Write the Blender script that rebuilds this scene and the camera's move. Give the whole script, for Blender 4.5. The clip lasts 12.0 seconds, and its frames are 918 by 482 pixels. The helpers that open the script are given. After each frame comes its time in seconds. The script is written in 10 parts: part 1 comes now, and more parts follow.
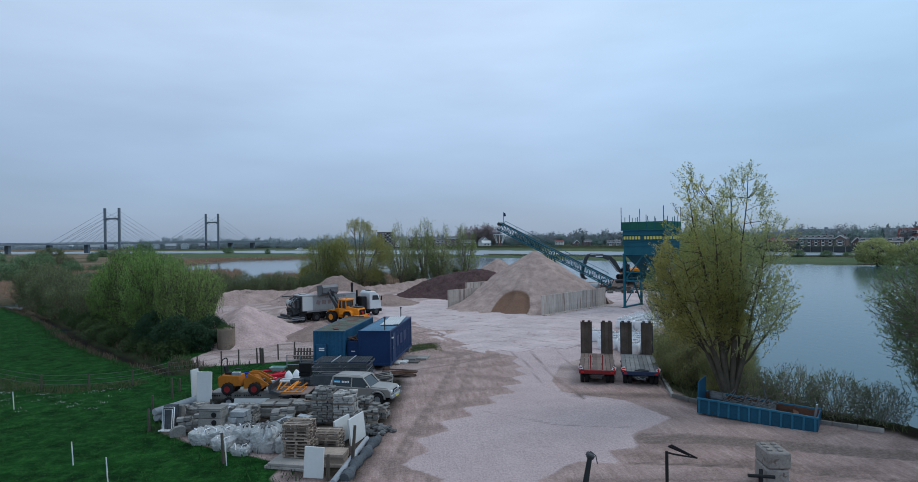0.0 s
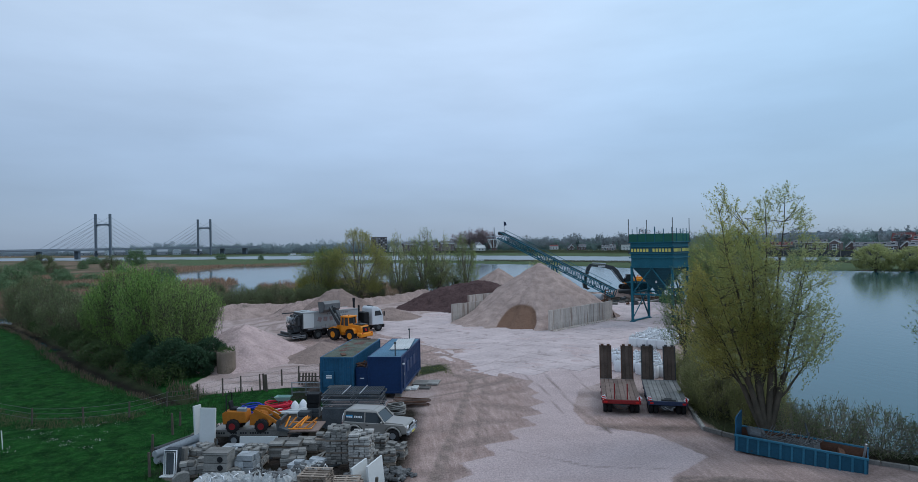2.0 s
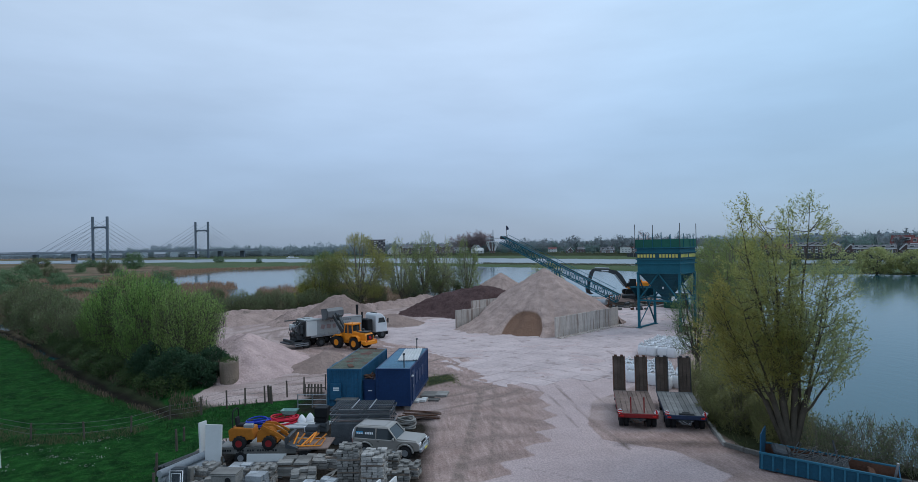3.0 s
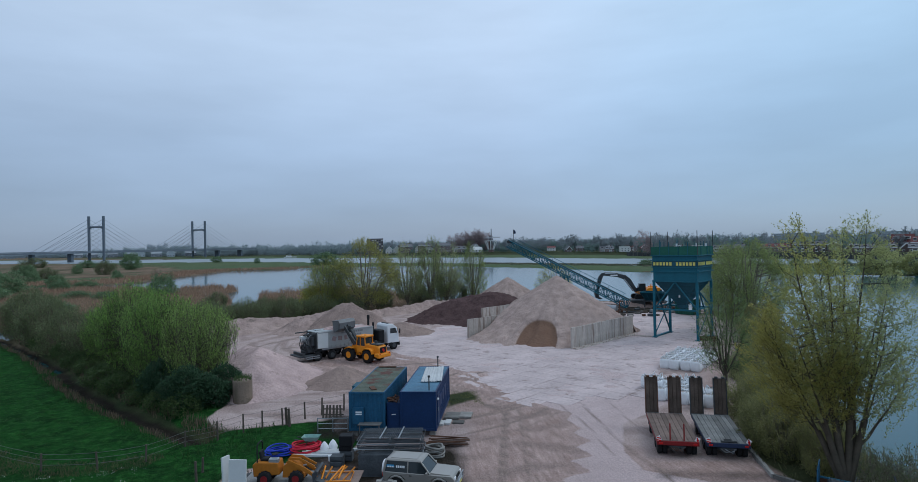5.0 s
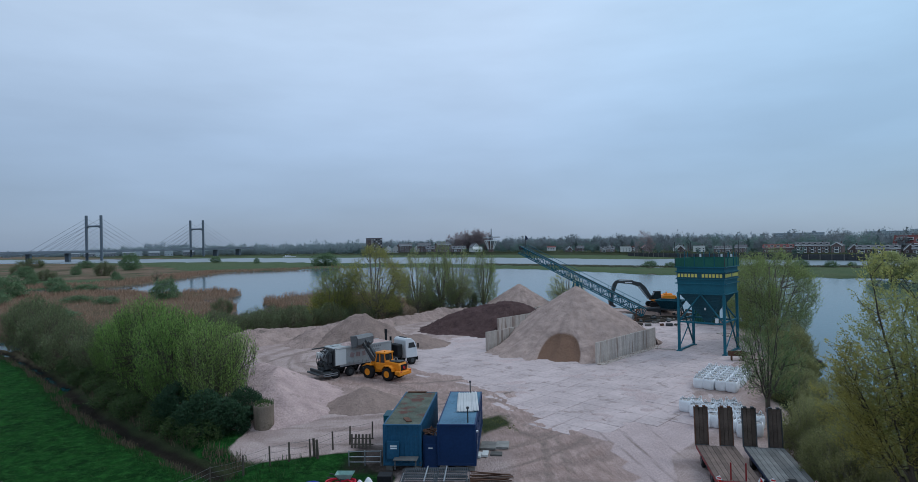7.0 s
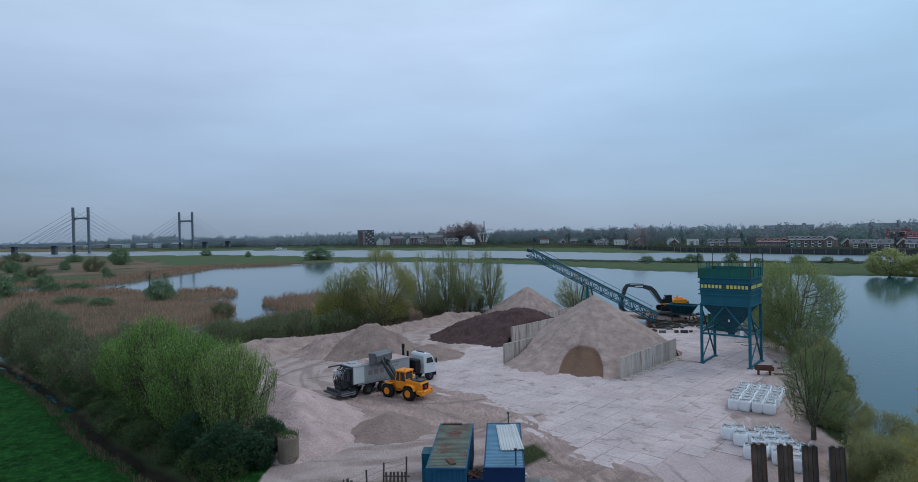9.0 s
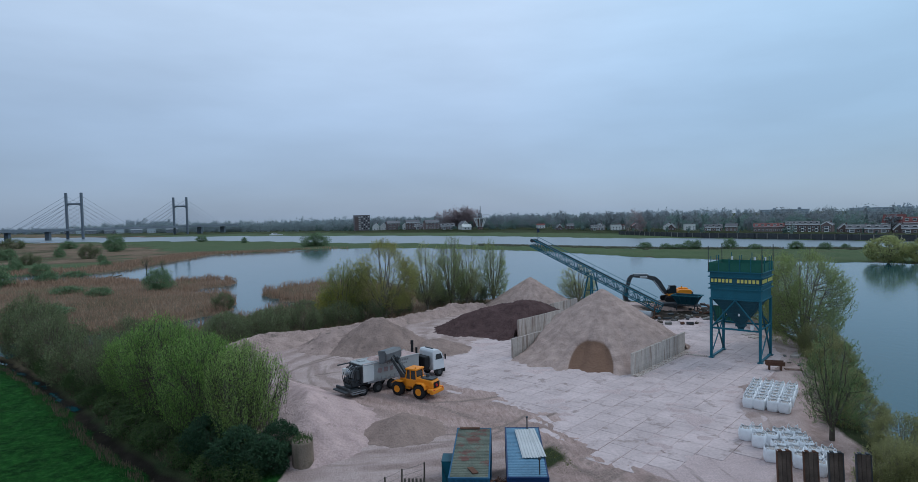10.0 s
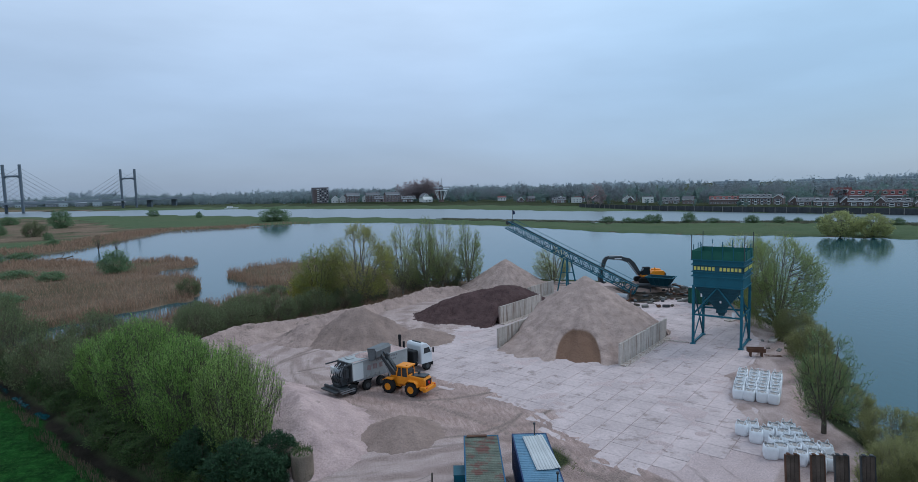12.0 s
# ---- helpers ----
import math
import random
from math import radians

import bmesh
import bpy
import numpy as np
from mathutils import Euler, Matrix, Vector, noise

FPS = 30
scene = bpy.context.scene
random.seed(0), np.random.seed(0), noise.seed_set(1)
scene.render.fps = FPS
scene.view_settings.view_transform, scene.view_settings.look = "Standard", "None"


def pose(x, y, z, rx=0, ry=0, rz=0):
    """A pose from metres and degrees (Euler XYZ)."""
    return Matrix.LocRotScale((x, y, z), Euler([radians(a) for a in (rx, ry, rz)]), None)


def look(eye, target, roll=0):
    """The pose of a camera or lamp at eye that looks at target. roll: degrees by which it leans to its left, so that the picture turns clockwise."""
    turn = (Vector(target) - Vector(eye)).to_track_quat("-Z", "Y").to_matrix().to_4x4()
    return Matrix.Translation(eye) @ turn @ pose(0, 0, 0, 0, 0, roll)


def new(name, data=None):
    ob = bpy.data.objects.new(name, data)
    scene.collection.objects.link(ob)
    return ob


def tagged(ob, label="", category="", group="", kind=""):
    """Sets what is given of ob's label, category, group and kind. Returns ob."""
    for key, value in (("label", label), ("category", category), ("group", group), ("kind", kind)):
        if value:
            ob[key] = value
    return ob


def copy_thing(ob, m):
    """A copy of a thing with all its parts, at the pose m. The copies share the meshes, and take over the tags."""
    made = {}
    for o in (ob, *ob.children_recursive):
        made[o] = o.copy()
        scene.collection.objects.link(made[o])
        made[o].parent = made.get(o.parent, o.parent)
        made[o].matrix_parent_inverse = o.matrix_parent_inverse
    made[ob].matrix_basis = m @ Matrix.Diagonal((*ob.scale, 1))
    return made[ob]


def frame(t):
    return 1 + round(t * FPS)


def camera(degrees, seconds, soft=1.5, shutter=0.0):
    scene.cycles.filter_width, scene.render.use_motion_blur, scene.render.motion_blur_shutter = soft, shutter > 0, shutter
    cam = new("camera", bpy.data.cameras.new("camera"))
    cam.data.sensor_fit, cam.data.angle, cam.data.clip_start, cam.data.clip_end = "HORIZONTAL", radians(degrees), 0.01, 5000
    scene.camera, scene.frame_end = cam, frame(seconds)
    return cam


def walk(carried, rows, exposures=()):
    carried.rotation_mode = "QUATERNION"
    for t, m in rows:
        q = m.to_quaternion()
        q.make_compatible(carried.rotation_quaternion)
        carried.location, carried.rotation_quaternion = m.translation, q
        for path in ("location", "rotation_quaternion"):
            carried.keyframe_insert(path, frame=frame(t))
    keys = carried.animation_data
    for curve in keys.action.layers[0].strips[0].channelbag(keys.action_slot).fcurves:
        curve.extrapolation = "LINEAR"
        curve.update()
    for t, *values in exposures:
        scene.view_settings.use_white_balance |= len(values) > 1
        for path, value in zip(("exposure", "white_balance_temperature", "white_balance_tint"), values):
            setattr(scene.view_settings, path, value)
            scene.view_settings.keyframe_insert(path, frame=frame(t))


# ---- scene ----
cam = camera(75.5, 12.0, soft=0.5)
PATH = [
    (0, (3.973, 6.802, 9.703), (13.985, 106.299, 9.510), -0.80),
    (0.5, (3.661, 7.321, 10.047), (14.105, 106.774, 10.017), -0.89),
    (1, (3.357, 7.857, 10.395), (14.130, 107.274, 10.623), -0.92),
    (1.5, (3.047, 8.389, 10.702), (14.036, 107.783, 11.062), -0.97),
    (2, (2.716, 8.924, 10.953), (13.908, 108.295, 11.409), -1.02),
    (2.5, (2.355, 9.459, 11.181), (13.784, 108.802, 11.792), -1.05),
    (3, (1.955, 10.004, 11.430), (13.536, 109.328, 12.252), -1.05),
    (5, (0.162, 11.880, 12.789), (12.279, 111.142, 13.252), -1.19),
    (5.5, (-0.390, 12.467, 13.154), (11.936, 111.703, 13.607), -1.18),
    (6, (-0.960, 13.082, 13.526), (11.455, 112.308, 13.872), -1.18),
    (6.5, (-1.578, 13.745, 13.954), (10.913, 112.961, 14.140), -1.17),
    (7, (-2.240, 14.452, 14.432), (10.285, 113.664, 14.614), -1.17),
    (9, (-5.275, 17.402, 16.903), (8.921, 116.378, 15.445), -1.18),
    (9.5, (-5.971, 18.021, 17.540), (8.652, 116.907, 14.750), -1.25),
    (10, (-6.678, 18.638, 18.180), (8.273, 117.426, 14.015), -1.29),
    (10.5, (-7.392, 19.229, 18.802), (8.009, 117.883, 13.294), -1.35),
    (11, (-8.113, 19.806, 19.405), (9.310, 118.038, 12.565), -1.42),
    (11.5, (-8.822, 20.361, 19.977), (10.893, 118.062, 11.855), -1.40),
    (12, (-9.542, 20.903, 20.523), (12.084, 118.096, 11.257), -1.41),
]
walk(cam, [(t, look(eye, target, roll)) for t, eye, target, roll in PATH], exposures=[(0, -0.05), (3, -0.08), (5, -0.15), (7, -0.15), (9, -0.14), (10.5, -0.1), (12, 0.0)])


# ---- light ----
world = bpy.data.worlds.new("overcast_sky")
scene.world = world
world.use_nodes = True
wn, wl = world.node_tree.nodes, world.node_tree.links
wn.clear()
w_out = wn.new("ShaderNodeOutputWorld")
w_bg = wn.new("ShaderNodeBackground")
w_bg.inputs["Strength"].default_value = 0.15
sky = wn.new("ShaderNodeTexSky")
sky.sky_type = 'NISHITA'
sky.sun_disc = False
sky.sun_elevation = radians(42)
sky.sun_rotation = radians(75)
sky.altitude = 0
w_co = wn.new("ShaderNodeTexCoord")
w_sep = wn.new("ShaderNodeSeparateXYZ")
w_ramp = wn.new("ShaderNodeValToRGB")
w_map = wn.new("ShaderNodeMapping")
w_map.inputs["Scale"].default_value = (1.3, 1.3, 5.5)
w_no = wn.new("ShaderNodeTexNoise")
w_no.inputs["Scale"].default_value = 1.7
w_no.inputs["Detail"].default_value = 5
w_no.inputs["Roughness"].default_value = 0.5
w_cr = wn.new("ShaderNodeMapRange")
w_cr.inputs["From Min"].default_value = 0.3
w_cr.inputs["From Max"].default_value = 0.7
w_cr.inputs["To Min"].default_value = 0.9
w_cr.inputs["To Max"].default_value = 1.12
w_mul = wn.new("ShaderNodeVectorMath")
w_mul.operation = 'SCALE'
w_mix = wn.new("ShaderNodeMix")
w_mix.data_type = 'RGBA'
w_mix.inputs["Factor"].default_value = 0.88
# cloud deck: blue-grey low down, paler higher up
stops = [(0.0, (1.76, 2.43, 3.49)), (0.06, (1.97, 2.75, 4.02)), (0.16, (2.65, 3.62, 5.11)), (0.34, (3.9, 5.02, 6.58)), (1.0, (4.5, 5.62, 6.93))]
els = w_ramp.color_ramp.elements
while len(els) < len(stops):
    els.new(0.5)
for e, (p, c) in zip(els, stops):
    e.position = p
    e.color = (*[v / 7 for v in c], 1)
w_gain = wn.new("ShaderNodeVectorMath")
w_gain.operation = 'SCALE'
w_gain.inputs["Scale"].default_value = 7.0
wl.new(w_co.outputs["Generated"], w_sep.inputs[0])
wl.new(w_sep.outputs["Z"], w_ramp.inputs[0])
wl.new(w_co.outputs["Generated"], w_map.inputs[0])
wl.new(w_map.outputs[0], w_no.inputs["Vector"])
wl.new(w_no.outputs[0], w_cr.inputs["Value"])
wl.new(w_ramp.outputs[0], w_gain.inputs[0])
wl.new(w_gain.outputs[0], w_mul.inputs[0])
w_off = wn.new("ShaderNodeMath")
w_off.operation = 'SUBTRACT'
w_off.inputs[1].default_value = 0.17
w_sq = wn.new("ShaderNodeMath")
w_sq.operation = 'MULTIPLY'
w_east = wn.new("ShaderNodeMath")
w_east.operation = 'MULTIPLY_ADD'
w_east.inputs[1].default_value = -0.27
w_east.inputs[2].default_value = 1.07
w_lift = wn.new("ShaderNodeMath")
w_lift.operation = 'MULTIPLY'
wl.new(w_sep.outputs["X"], w_off.inputs[0])
wl.new(w_off.outputs[0], w_sq.inputs[0])
wl.new(w_off.outputs[0], w_sq.inputs[1])
wl.new(w_sq.outputs[0], w_east.inputs[0])
wl.new(w_cr.outputs[0], w_lift.inputs[0])
wl.new(w_east.outputs[0], w_lift.inputs[1])
wl.new(w_lift.outputs[0], w_mul.inputs["Scale"])
wl.new(sky.outputs[0], w_mix.inputs["A"])
w_cool = wn.new("ShaderNodeMapRange")
w_cool.inputs["From Min"].default_value = 0.2
w_cool.inputs["From Max"].default_value = 0.75
w_tint = wn.new("ShaderNodeMix")
w_tint.data_type = 'RGBA'
w_tint.blend_type = 'MULTIPLY'
w_tint.inputs["B"].default_value = (0.82, 1.0, 1.05, 1)
wl.new(w_sep.outputs["X"], w_cool.inputs["Value"])
wl.new(w_cool.outputs[0], w_tint.inputs["Factor"])
wl.new(w_mul.outputs[0], w_tint.inputs["A"])
wl.new(w_tint.outputs["Result"], w_mix.inputs["B"])
wl.new(w_mix.outputs["Result"], w_bg.inputs["Color"])
wl.new(w_bg.outputs[0], w_out.inputs["Surface"])

sun_data = bpy.data.lights.new("sun", 'SUN')
sun_data.energy = 0.75
sun_data.angle = radians(25)
sun_data.color = (1.0, 0.97, 0.95)
sun = new("sun", sun_data)
sun.matrix_world = look((110, 85, 105), (10, 60, 0))

scene.view_settings.exposure = 0.0


# ---- materials ----
def material(name, color, rough=0.8, metal=0.0, var=0.25, scale=1.0, bump=0.0, bump_scale=8.0, streak=0.0, dark=None, spots=0.0, spot_color=(0.1, 0.06, 0.04), spot_scale=0.8, per_object=0.0, spec=0.22, wet=None, world=False, depth=0.08):
    """Base colour with broad and fine variation, optional rust or dirt patches, relief, and a little difference from piece to piece."""
    m = bpy.data.materials.new(name)
    m.use_nodes = True
    n, l = m.node_tree.nodes, m.node_tree.links
    b = n["Principled BSDF"]
    b.inputs["Roughness"].default_value = rough
    b.inputs["Metallic"].default_value = metal
    b.inputs["Specular IOR Level"].default_value = spec
    co = n.new("ShaderNodeTexCoord")
    source = n.new("ShaderNodeNewGeometry").outputs["Position"] if world else co.outputs["Object"]
    broad = n.new("ShaderNodeTexNoise")
    broad.inputs["Scale"].default_value = 0.6 * scale
    broad.inputs["Detail"].default_value = 4
    fine = n.new("ShaderNodeTexNoise")
    fine.inputs["Scale"].default_value = 7.0 * scale
    fine.inputs["Detail"].default_value = 6
    fine.inputs["Roughness"].default_value = 0.65
    l.new(source, broad.inputs["Vector"])
    l.new(source, fine.inputs["Vector"])
    add = n.new("ShaderNodeMath")
    l.new(broad.outputs[0], add.inputs[0])
    l.new(fine.outputs[0], add.inputs[1])
    rng = n.new("ShaderNodeMapRange")
    rng.inputs["From Min"].default_value = 0.65
    rng.inputs["From Max"].default_value = 1.35
    l.new(add.outputs[0], rng.inputs["Value"])
    mix = n.new("ShaderNodeMix")
    mix.data_type = 'RGBA'
    lo = dark or tuple(c * (1 - var) for c in color)
    hi = tuple(min(1, c * (1 + var)) for c in color)
    mix.inputs["A"].default_value = (*lo, 1)
    mix.inputs["B"].default_value = (*hi, 1)
    l.new(rng.outputs[0], mix.inputs["Factor"])
    out = mix.outputs["Result"]
    if spots:
        sp = n.new("ShaderNodeTexNoise")
        sp.inputs["Scale"].default_value = spot_scale
        sp.inputs["Detail"].default_value = 8
        sp.inputs["Roughness"].default_value = 0.7
        l.new(source, sp.inputs["Vector"])
        sr = n.new("ShaderNodeMapRange")
        sr.inputs["From Min"].default_value = 0.72 - 0.3 * spots
        sr.inputs["From Max"].default_value = 0.80 - 0.3 * spots
        l.new(sp.outputs[0], sr.inputs["Value"])
        m2 = n.new("ShaderNodeMix")
        m2.data_type = 'RGBA'
        m2.inputs["B"].default_value = (*spot_color, 1)
        l.new(out, m2.inputs["A"])
        l.new(sr.outputs[0], m2.inputs["Factor"])
        out = m2.outputs["Result"]
    if wet:
        wa = n.new("ShaderNodeAttribute")
        wa.attribute_name = "moist"
        wr = n.new("ShaderNodeMapRange")
        wr.inputs["From Min"].default_value = 0.46
        wr.inputs["From Max"].default_value = 0.54
        l.new(wa.outputs["Fac"], wr.inputs["Value"])
        wm = n.new("ShaderNodeMix")
        wm.data_type = 'RGBA'
        wm.inputs["B"].default_value = (*wet, 1)
        l.new(out, wm.inputs["A"])
        l.new(wr.outputs[0], wm.inputs["Factor"])
        out = wm.outputs["Result"]
    if per_object:
        oi = n.new("ShaderNodeObjectInfo")
        pr = n.new("ShaderNodeMapRange")
        pr.inputs["To Min"].default_value = 1 - per_object
        pr.inputs["To Max"].default_value = 1 + per_object
        l.new(oi.outputs["Random"], pr.inputs["Value"])
        sc = n.new("ShaderNodeVectorMath")
        sc.operation = 'SCALE'
        l.new(out, sc.inputs[0])
        l.new(pr.outputs[0], sc.inputs["Scale"])
        out = sc.outputs[0]
    if streak:
        sm = n.new("ShaderNodeMapping")
        sm.inputs["Scale"].default_value = (2.6, 2.6, 0.22)
        sn = n.new("ShaderNodeTexNoise")
        sn.inputs["Scale"].default_value = 1.3
        sn.inputs["Detail"].default_value = 5
        l.new(n.new("ShaderNodeNewGeometry").outputs["Position"], sm.inputs[0])
        l.new(sm.outputs[0], sn.inputs["Vector"])
        ss = n.new("ShaderNodeMapRange")
        ss.inputs["From Min"].default_value = 0.5
        ss.inputs["From Max"].default_value = 0.68
        ss.inputs["To Max"].default_value = streak
        l.new(sn.outputs[0], ss.inputs["Value"])
        sx = n.new("ShaderNodeMix")
        sx.data_type = 'RGBA'
        sx.inputs["B"].default_value = (*spot_color, 1)
        l.new(out, sx.inputs["A"])
        l.new(ss.outputs[0], sx.inputs["Factor"])
        out = sx.outputs["Result"]
    l.new(out, b.inputs["Base Color"])
    if bump:
        bn = n.new("ShaderNodeTexNoise")
        bn.inputs["Scale"].default_value = bump_scale
        bn.inputs["Detail"].default_value = 8
        bn.inputs["Roughness"].default_value = 0.66 if depth > 0.2 else 0.5
        bu = n.new("ShaderNodeBump")
        bu.inputs["Strength"].default_value = bump
        bu.inputs["Distance"].default_value = depth
        l.new(co.outputs["Object"], bn.inputs["Vector"])
        l.new(bn.outputs[0], bu.inputs["Height"])
        l.new(bu.outputs[0], b.inputs["Normal"])
    return m


def leaf_material(name, a, b_, trans=0.3, lift=1.0):
    """Leaves that differ one from the next."""
    m = bpy.data.materials.new(name)
    m.use_nodes = True
    n, l = m.node_tree.nodes, m.node_tree.links
    b = n["Principled BSDF"]
    b.inputs["Roughness"].default_value = 0.65
    b.inputs["Specular IOR Level"].default_value = 0.2
    geo = n.new("ShaderNodeNewGeometry")
    mix = n.new("ShaderNodeMix")
    mix.data_type = 'RGBA'
    mix.inputs["A"].default_value = (*a, 1)
    mix.inputs["B"].default_value = (*b_, 1)
    l.new(geo.outputs["Random Per Island"], mix.inputs["Factor"])
    l.new(mix.outputs["Result"], b.inputs["Base Color"])
    vm = n.new("ShaderNodeVectorMath")
    vm.operation = 'ADD'
    vm.inputs[1].default_value = (0, 0, lift)
    nz = n.new("ShaderNodeVectorMath")
    nz.operation = 'NORMALIZE'
    l.new(geo.outputs["Normal"], vm.inputs[0])
    l.new(vm.outputs[0], nz.inputs[0])
    l.new(nz.outputs[0], b.inputs["Normal"])
    tr = n.new("ShaderNodeBsdfTranslucent")
    l.new(mix.outputs["Result"], tr.inputs["Color"])
    ms = n.new("ShaderNodeMixShader")
    ms.inputs[0].default_value = trans
    l.new(b.outputs[0], ms.inputs[1])
    l.new(tr.outputs[0], ms.inputs[2])
    l.new(ms.outputs[0], n["Material Output"].inputs["Surface"])
    return m


def ground_material():
    m = bpy.data.materials.new("ground_cover")
    m.use_nodes = True
    n, l = m.node_tree.nodes, m.node_tree.links
    b = n["Principled BSDF"]
    b.inputs["Roughness"].default_value = 0.95
    b.inputs["Specular IOR Level"].default_value = 0.05
    co = n.new("ShaderNodeTexCoord")

    def tex(scale, detail=6, rough=0.6, stretch=None):
        t = n.new("ShaderNodeTexNoise")
        t.inputs["Scale"].default_value = scale
        t.inputs["Detail"].default_value = detail
        t.inputs["Roughness"].default_value = rough
        if stretch:
            mp = n.new("ShaderNodeMapping")
            mp.inputs["Rotation"].default_value = (0, 0, radians(stretch[0]))
            mp.inputs["Scale"].default_value = (stretch[1], stretch[2], 1)
            l.new(co.outputs["Object"], mp.inputs[0])
            l.new(mp.outputs[0], t.inputs["Vector"])
        else:
            l.new(co.outputs["Object"], t.inputs["Vector"])
        return t.outputs[0]

    def ramp(v, a, c, lo=0.35, hi=0.65):
        r = n.new("ShaderNodeValToRGB")
        r.color_ramp.elements[0].position, r.color_ramp.elements[0].color = lo, (*a, 1)
        r.color_ramp.elements[1].position, r.color_ramp.elements[1].color = hi, (*c, 1)
        l.new(v, r.inputs[0])
        return r.outputs[0]

    def mixc(f, a, c):
        x = n.new("ShaderNodeMix")
        x.data_type = 'RGBA'
        l.new(f, x.inputs["Factor"])
        l.new(a, x.inputs["A"])
        l.new(c, x.inputs["B"])
        return x.outputs["Result"]

    def mask(name, edge=0.5, width=0.12, noise=None, amount=0.5):
        at = n.new("ShaderNodeAttribute")
        at.attribute_name = name
        v = at.outputs["Fac"]
        if noise is not None:
            ad = n.new("ShaderNodeMath")
            ad.operation = 'MULTIPLY_ADD'
            l.new(noise, ad.inputs[0])
            ad.inputs[1].default_value = amount
            l.new(v, ad.inputs[2])
            sb = n.new("ShaderNodeMath")
            sb.operation = 'SUBTRACT'
            l.new(ad.outputs[0], sb.inputs[0])
            sb.inputs[1].default_value = amount * 0.5
            v = sb.outputs[0]
        r = n.new("ShaderNodeMapRange")
        r.inputs["From Min"].default_value = edge - width
        r.inputs["From Max"].default_value = edge + width
        l.new(v, r.inputs["Value"])
        return r.outputs[0]

    n_mid, n_fine, n_big = tex(0.5), tex(6, 8, 0.7), tex(0.07, 4)
    swirl = tex(0.35, 8, 0.7)
    tracks = tex(1.3, 8, 0.72, (14, 2.6, 0.4))
    def rings(cx, cy, size, bend):
        mp = n.new("ShaderNodeMapping")
        mp.inputs["Location"].default_value = (-cx, -cy, 0)
        w = n.new("ShaderNodeTexWave")
        w.wave_type = 'RINGS'
        w.rings_direction = 'Z'
        w.inputs["Scale"].default_value = size
        w.inputs["Distortion"].default_value = bend
        w.inputs["Detail"].default_value = 4
        w.inputs["Detail Scale"].default_value = 0.5
        w.inputs["Detail Roughness"].default_value = 0.68
        l.new(co.outputs["Object"], mp.inputs[0])
        l.new(mp.outputs[0], w.inputs["Vector"])
        return w.outputs[1]

    def times(a, k):
        q = n.new("ShaderNodeMath")
        q.operation = 'MULTIPLY'
        l.new(a, q.inputs[0])
        if isinstance(k, float):
            q.inputs[1].default_value = k
        else:
            l.new(k, q.inputs[1])
        return q.outputs[0]

    arcs = mixc(ramp(tex(0.09, 3), (0, 0, 0), (1, 1, 1), 0.45, 0.55), rings(-5, 93, 0.10, 5.0), rings(30, 108, 0.075, 6.0))
    arcs = ramp(arcs, (1, 1, 1), (0, 0, 0), 0.1, 0.55)
    sand = mixc(n_fine, ramp(swirl, (0.375, 0.275, 0.250), (0.585, 0.462, 0.435)), ramp(n_big, (0.430, 0.325, 0.300), (0.560, 0.442, 0.415)))
    dirt = mixc(n_fine, ramp(tracks, (0.260, 0.175, 0.150), (0.625, 0.458, 0.415)), ramp(n_mid, (0.350, 0.240, 0.208), (0.530, 0.388, 0.348)))
    dust = mixc(n_fine, ramp(n_mid, (0.515, 0.398, 0.386), (0.640, 0.508, 0.498)), ramp(n_big, (0.515, 0.398, 0.386), (0.640, 0.508, 0.498)))
    meadow = mixc(n_fine, ramp(n_mid, (0.066, 0.096, 0.046), (0.102, 0.140, 0.066)), ramp(n_big, (0.066, 0.102, 0.052), (0.108, 0.138, 0.076)))
    rut = ramp(n_fine, (0.205, 0.152, 0.130), (0.31, 0.243, 0.215))
    # mud and dark soil, deepened to paint in the shade between stacks
    mud_and_shade = mixc(n_fine, ramp(n_mid, (0.012, 0.010, 0.008), (0.040, 0.034, 0.025)), ramp(n_big, (0.015, 0.013, 0.010), (0.046, 0.038, 0.030)))
    n_tuft = tex(1.5, 9, 0.78)
    grass = mixc(n_tuft, ramp(n_mid, (0.004, 0.030, 0.006), (0.014, 0.086, 0.015), 0.4, 0.6), ramp(n_tuft, (0.004, 0.028, 0.006), (0.030, 0.125, 0.026), 0.45, 0.6))
    rough = mixc(n_fine, ramp(n_mid, (0.025, 0.038, 0.018), (0.065, 0.075, 0.035)), ramp(n_big, (0.028, 0.045, 0.02), (0.075, 0.075, 0.04)))
    reed = mixc(n_fine, ramp(n_mid, (0.13, 0.085, 0.06), (0.25, 0.175, 0.125)), ramp(n_big, (0.15, 0.10, 0.07), (0.25, 0.18, 0.13)))
    n_huge = tex(0.022, 7, 0.65)
    reed = mixc(ramp(n_huge, (0.0, 0.0, 0.0), (0.75, 0.75, 0.75), 0.45, 0.62), reed, rough)
    meadow = mixc(ramp(n_huge, (0.0, 0.0, 0.0), (0.5, 0.5, 0.5), 0.54, 0.72), meadow, ramp(n_mid, (0.10, 0.085, 0.05), (0.16, 0.13, 0.08)))
    c = mixc(mask("m_dirt", 0.5, 0.2, n_mid, 0.5), sand, dirt)
    worn = ramp(n_fine, (0.255, 0.180, 0.157), (0.365, 0.275, 0.250))
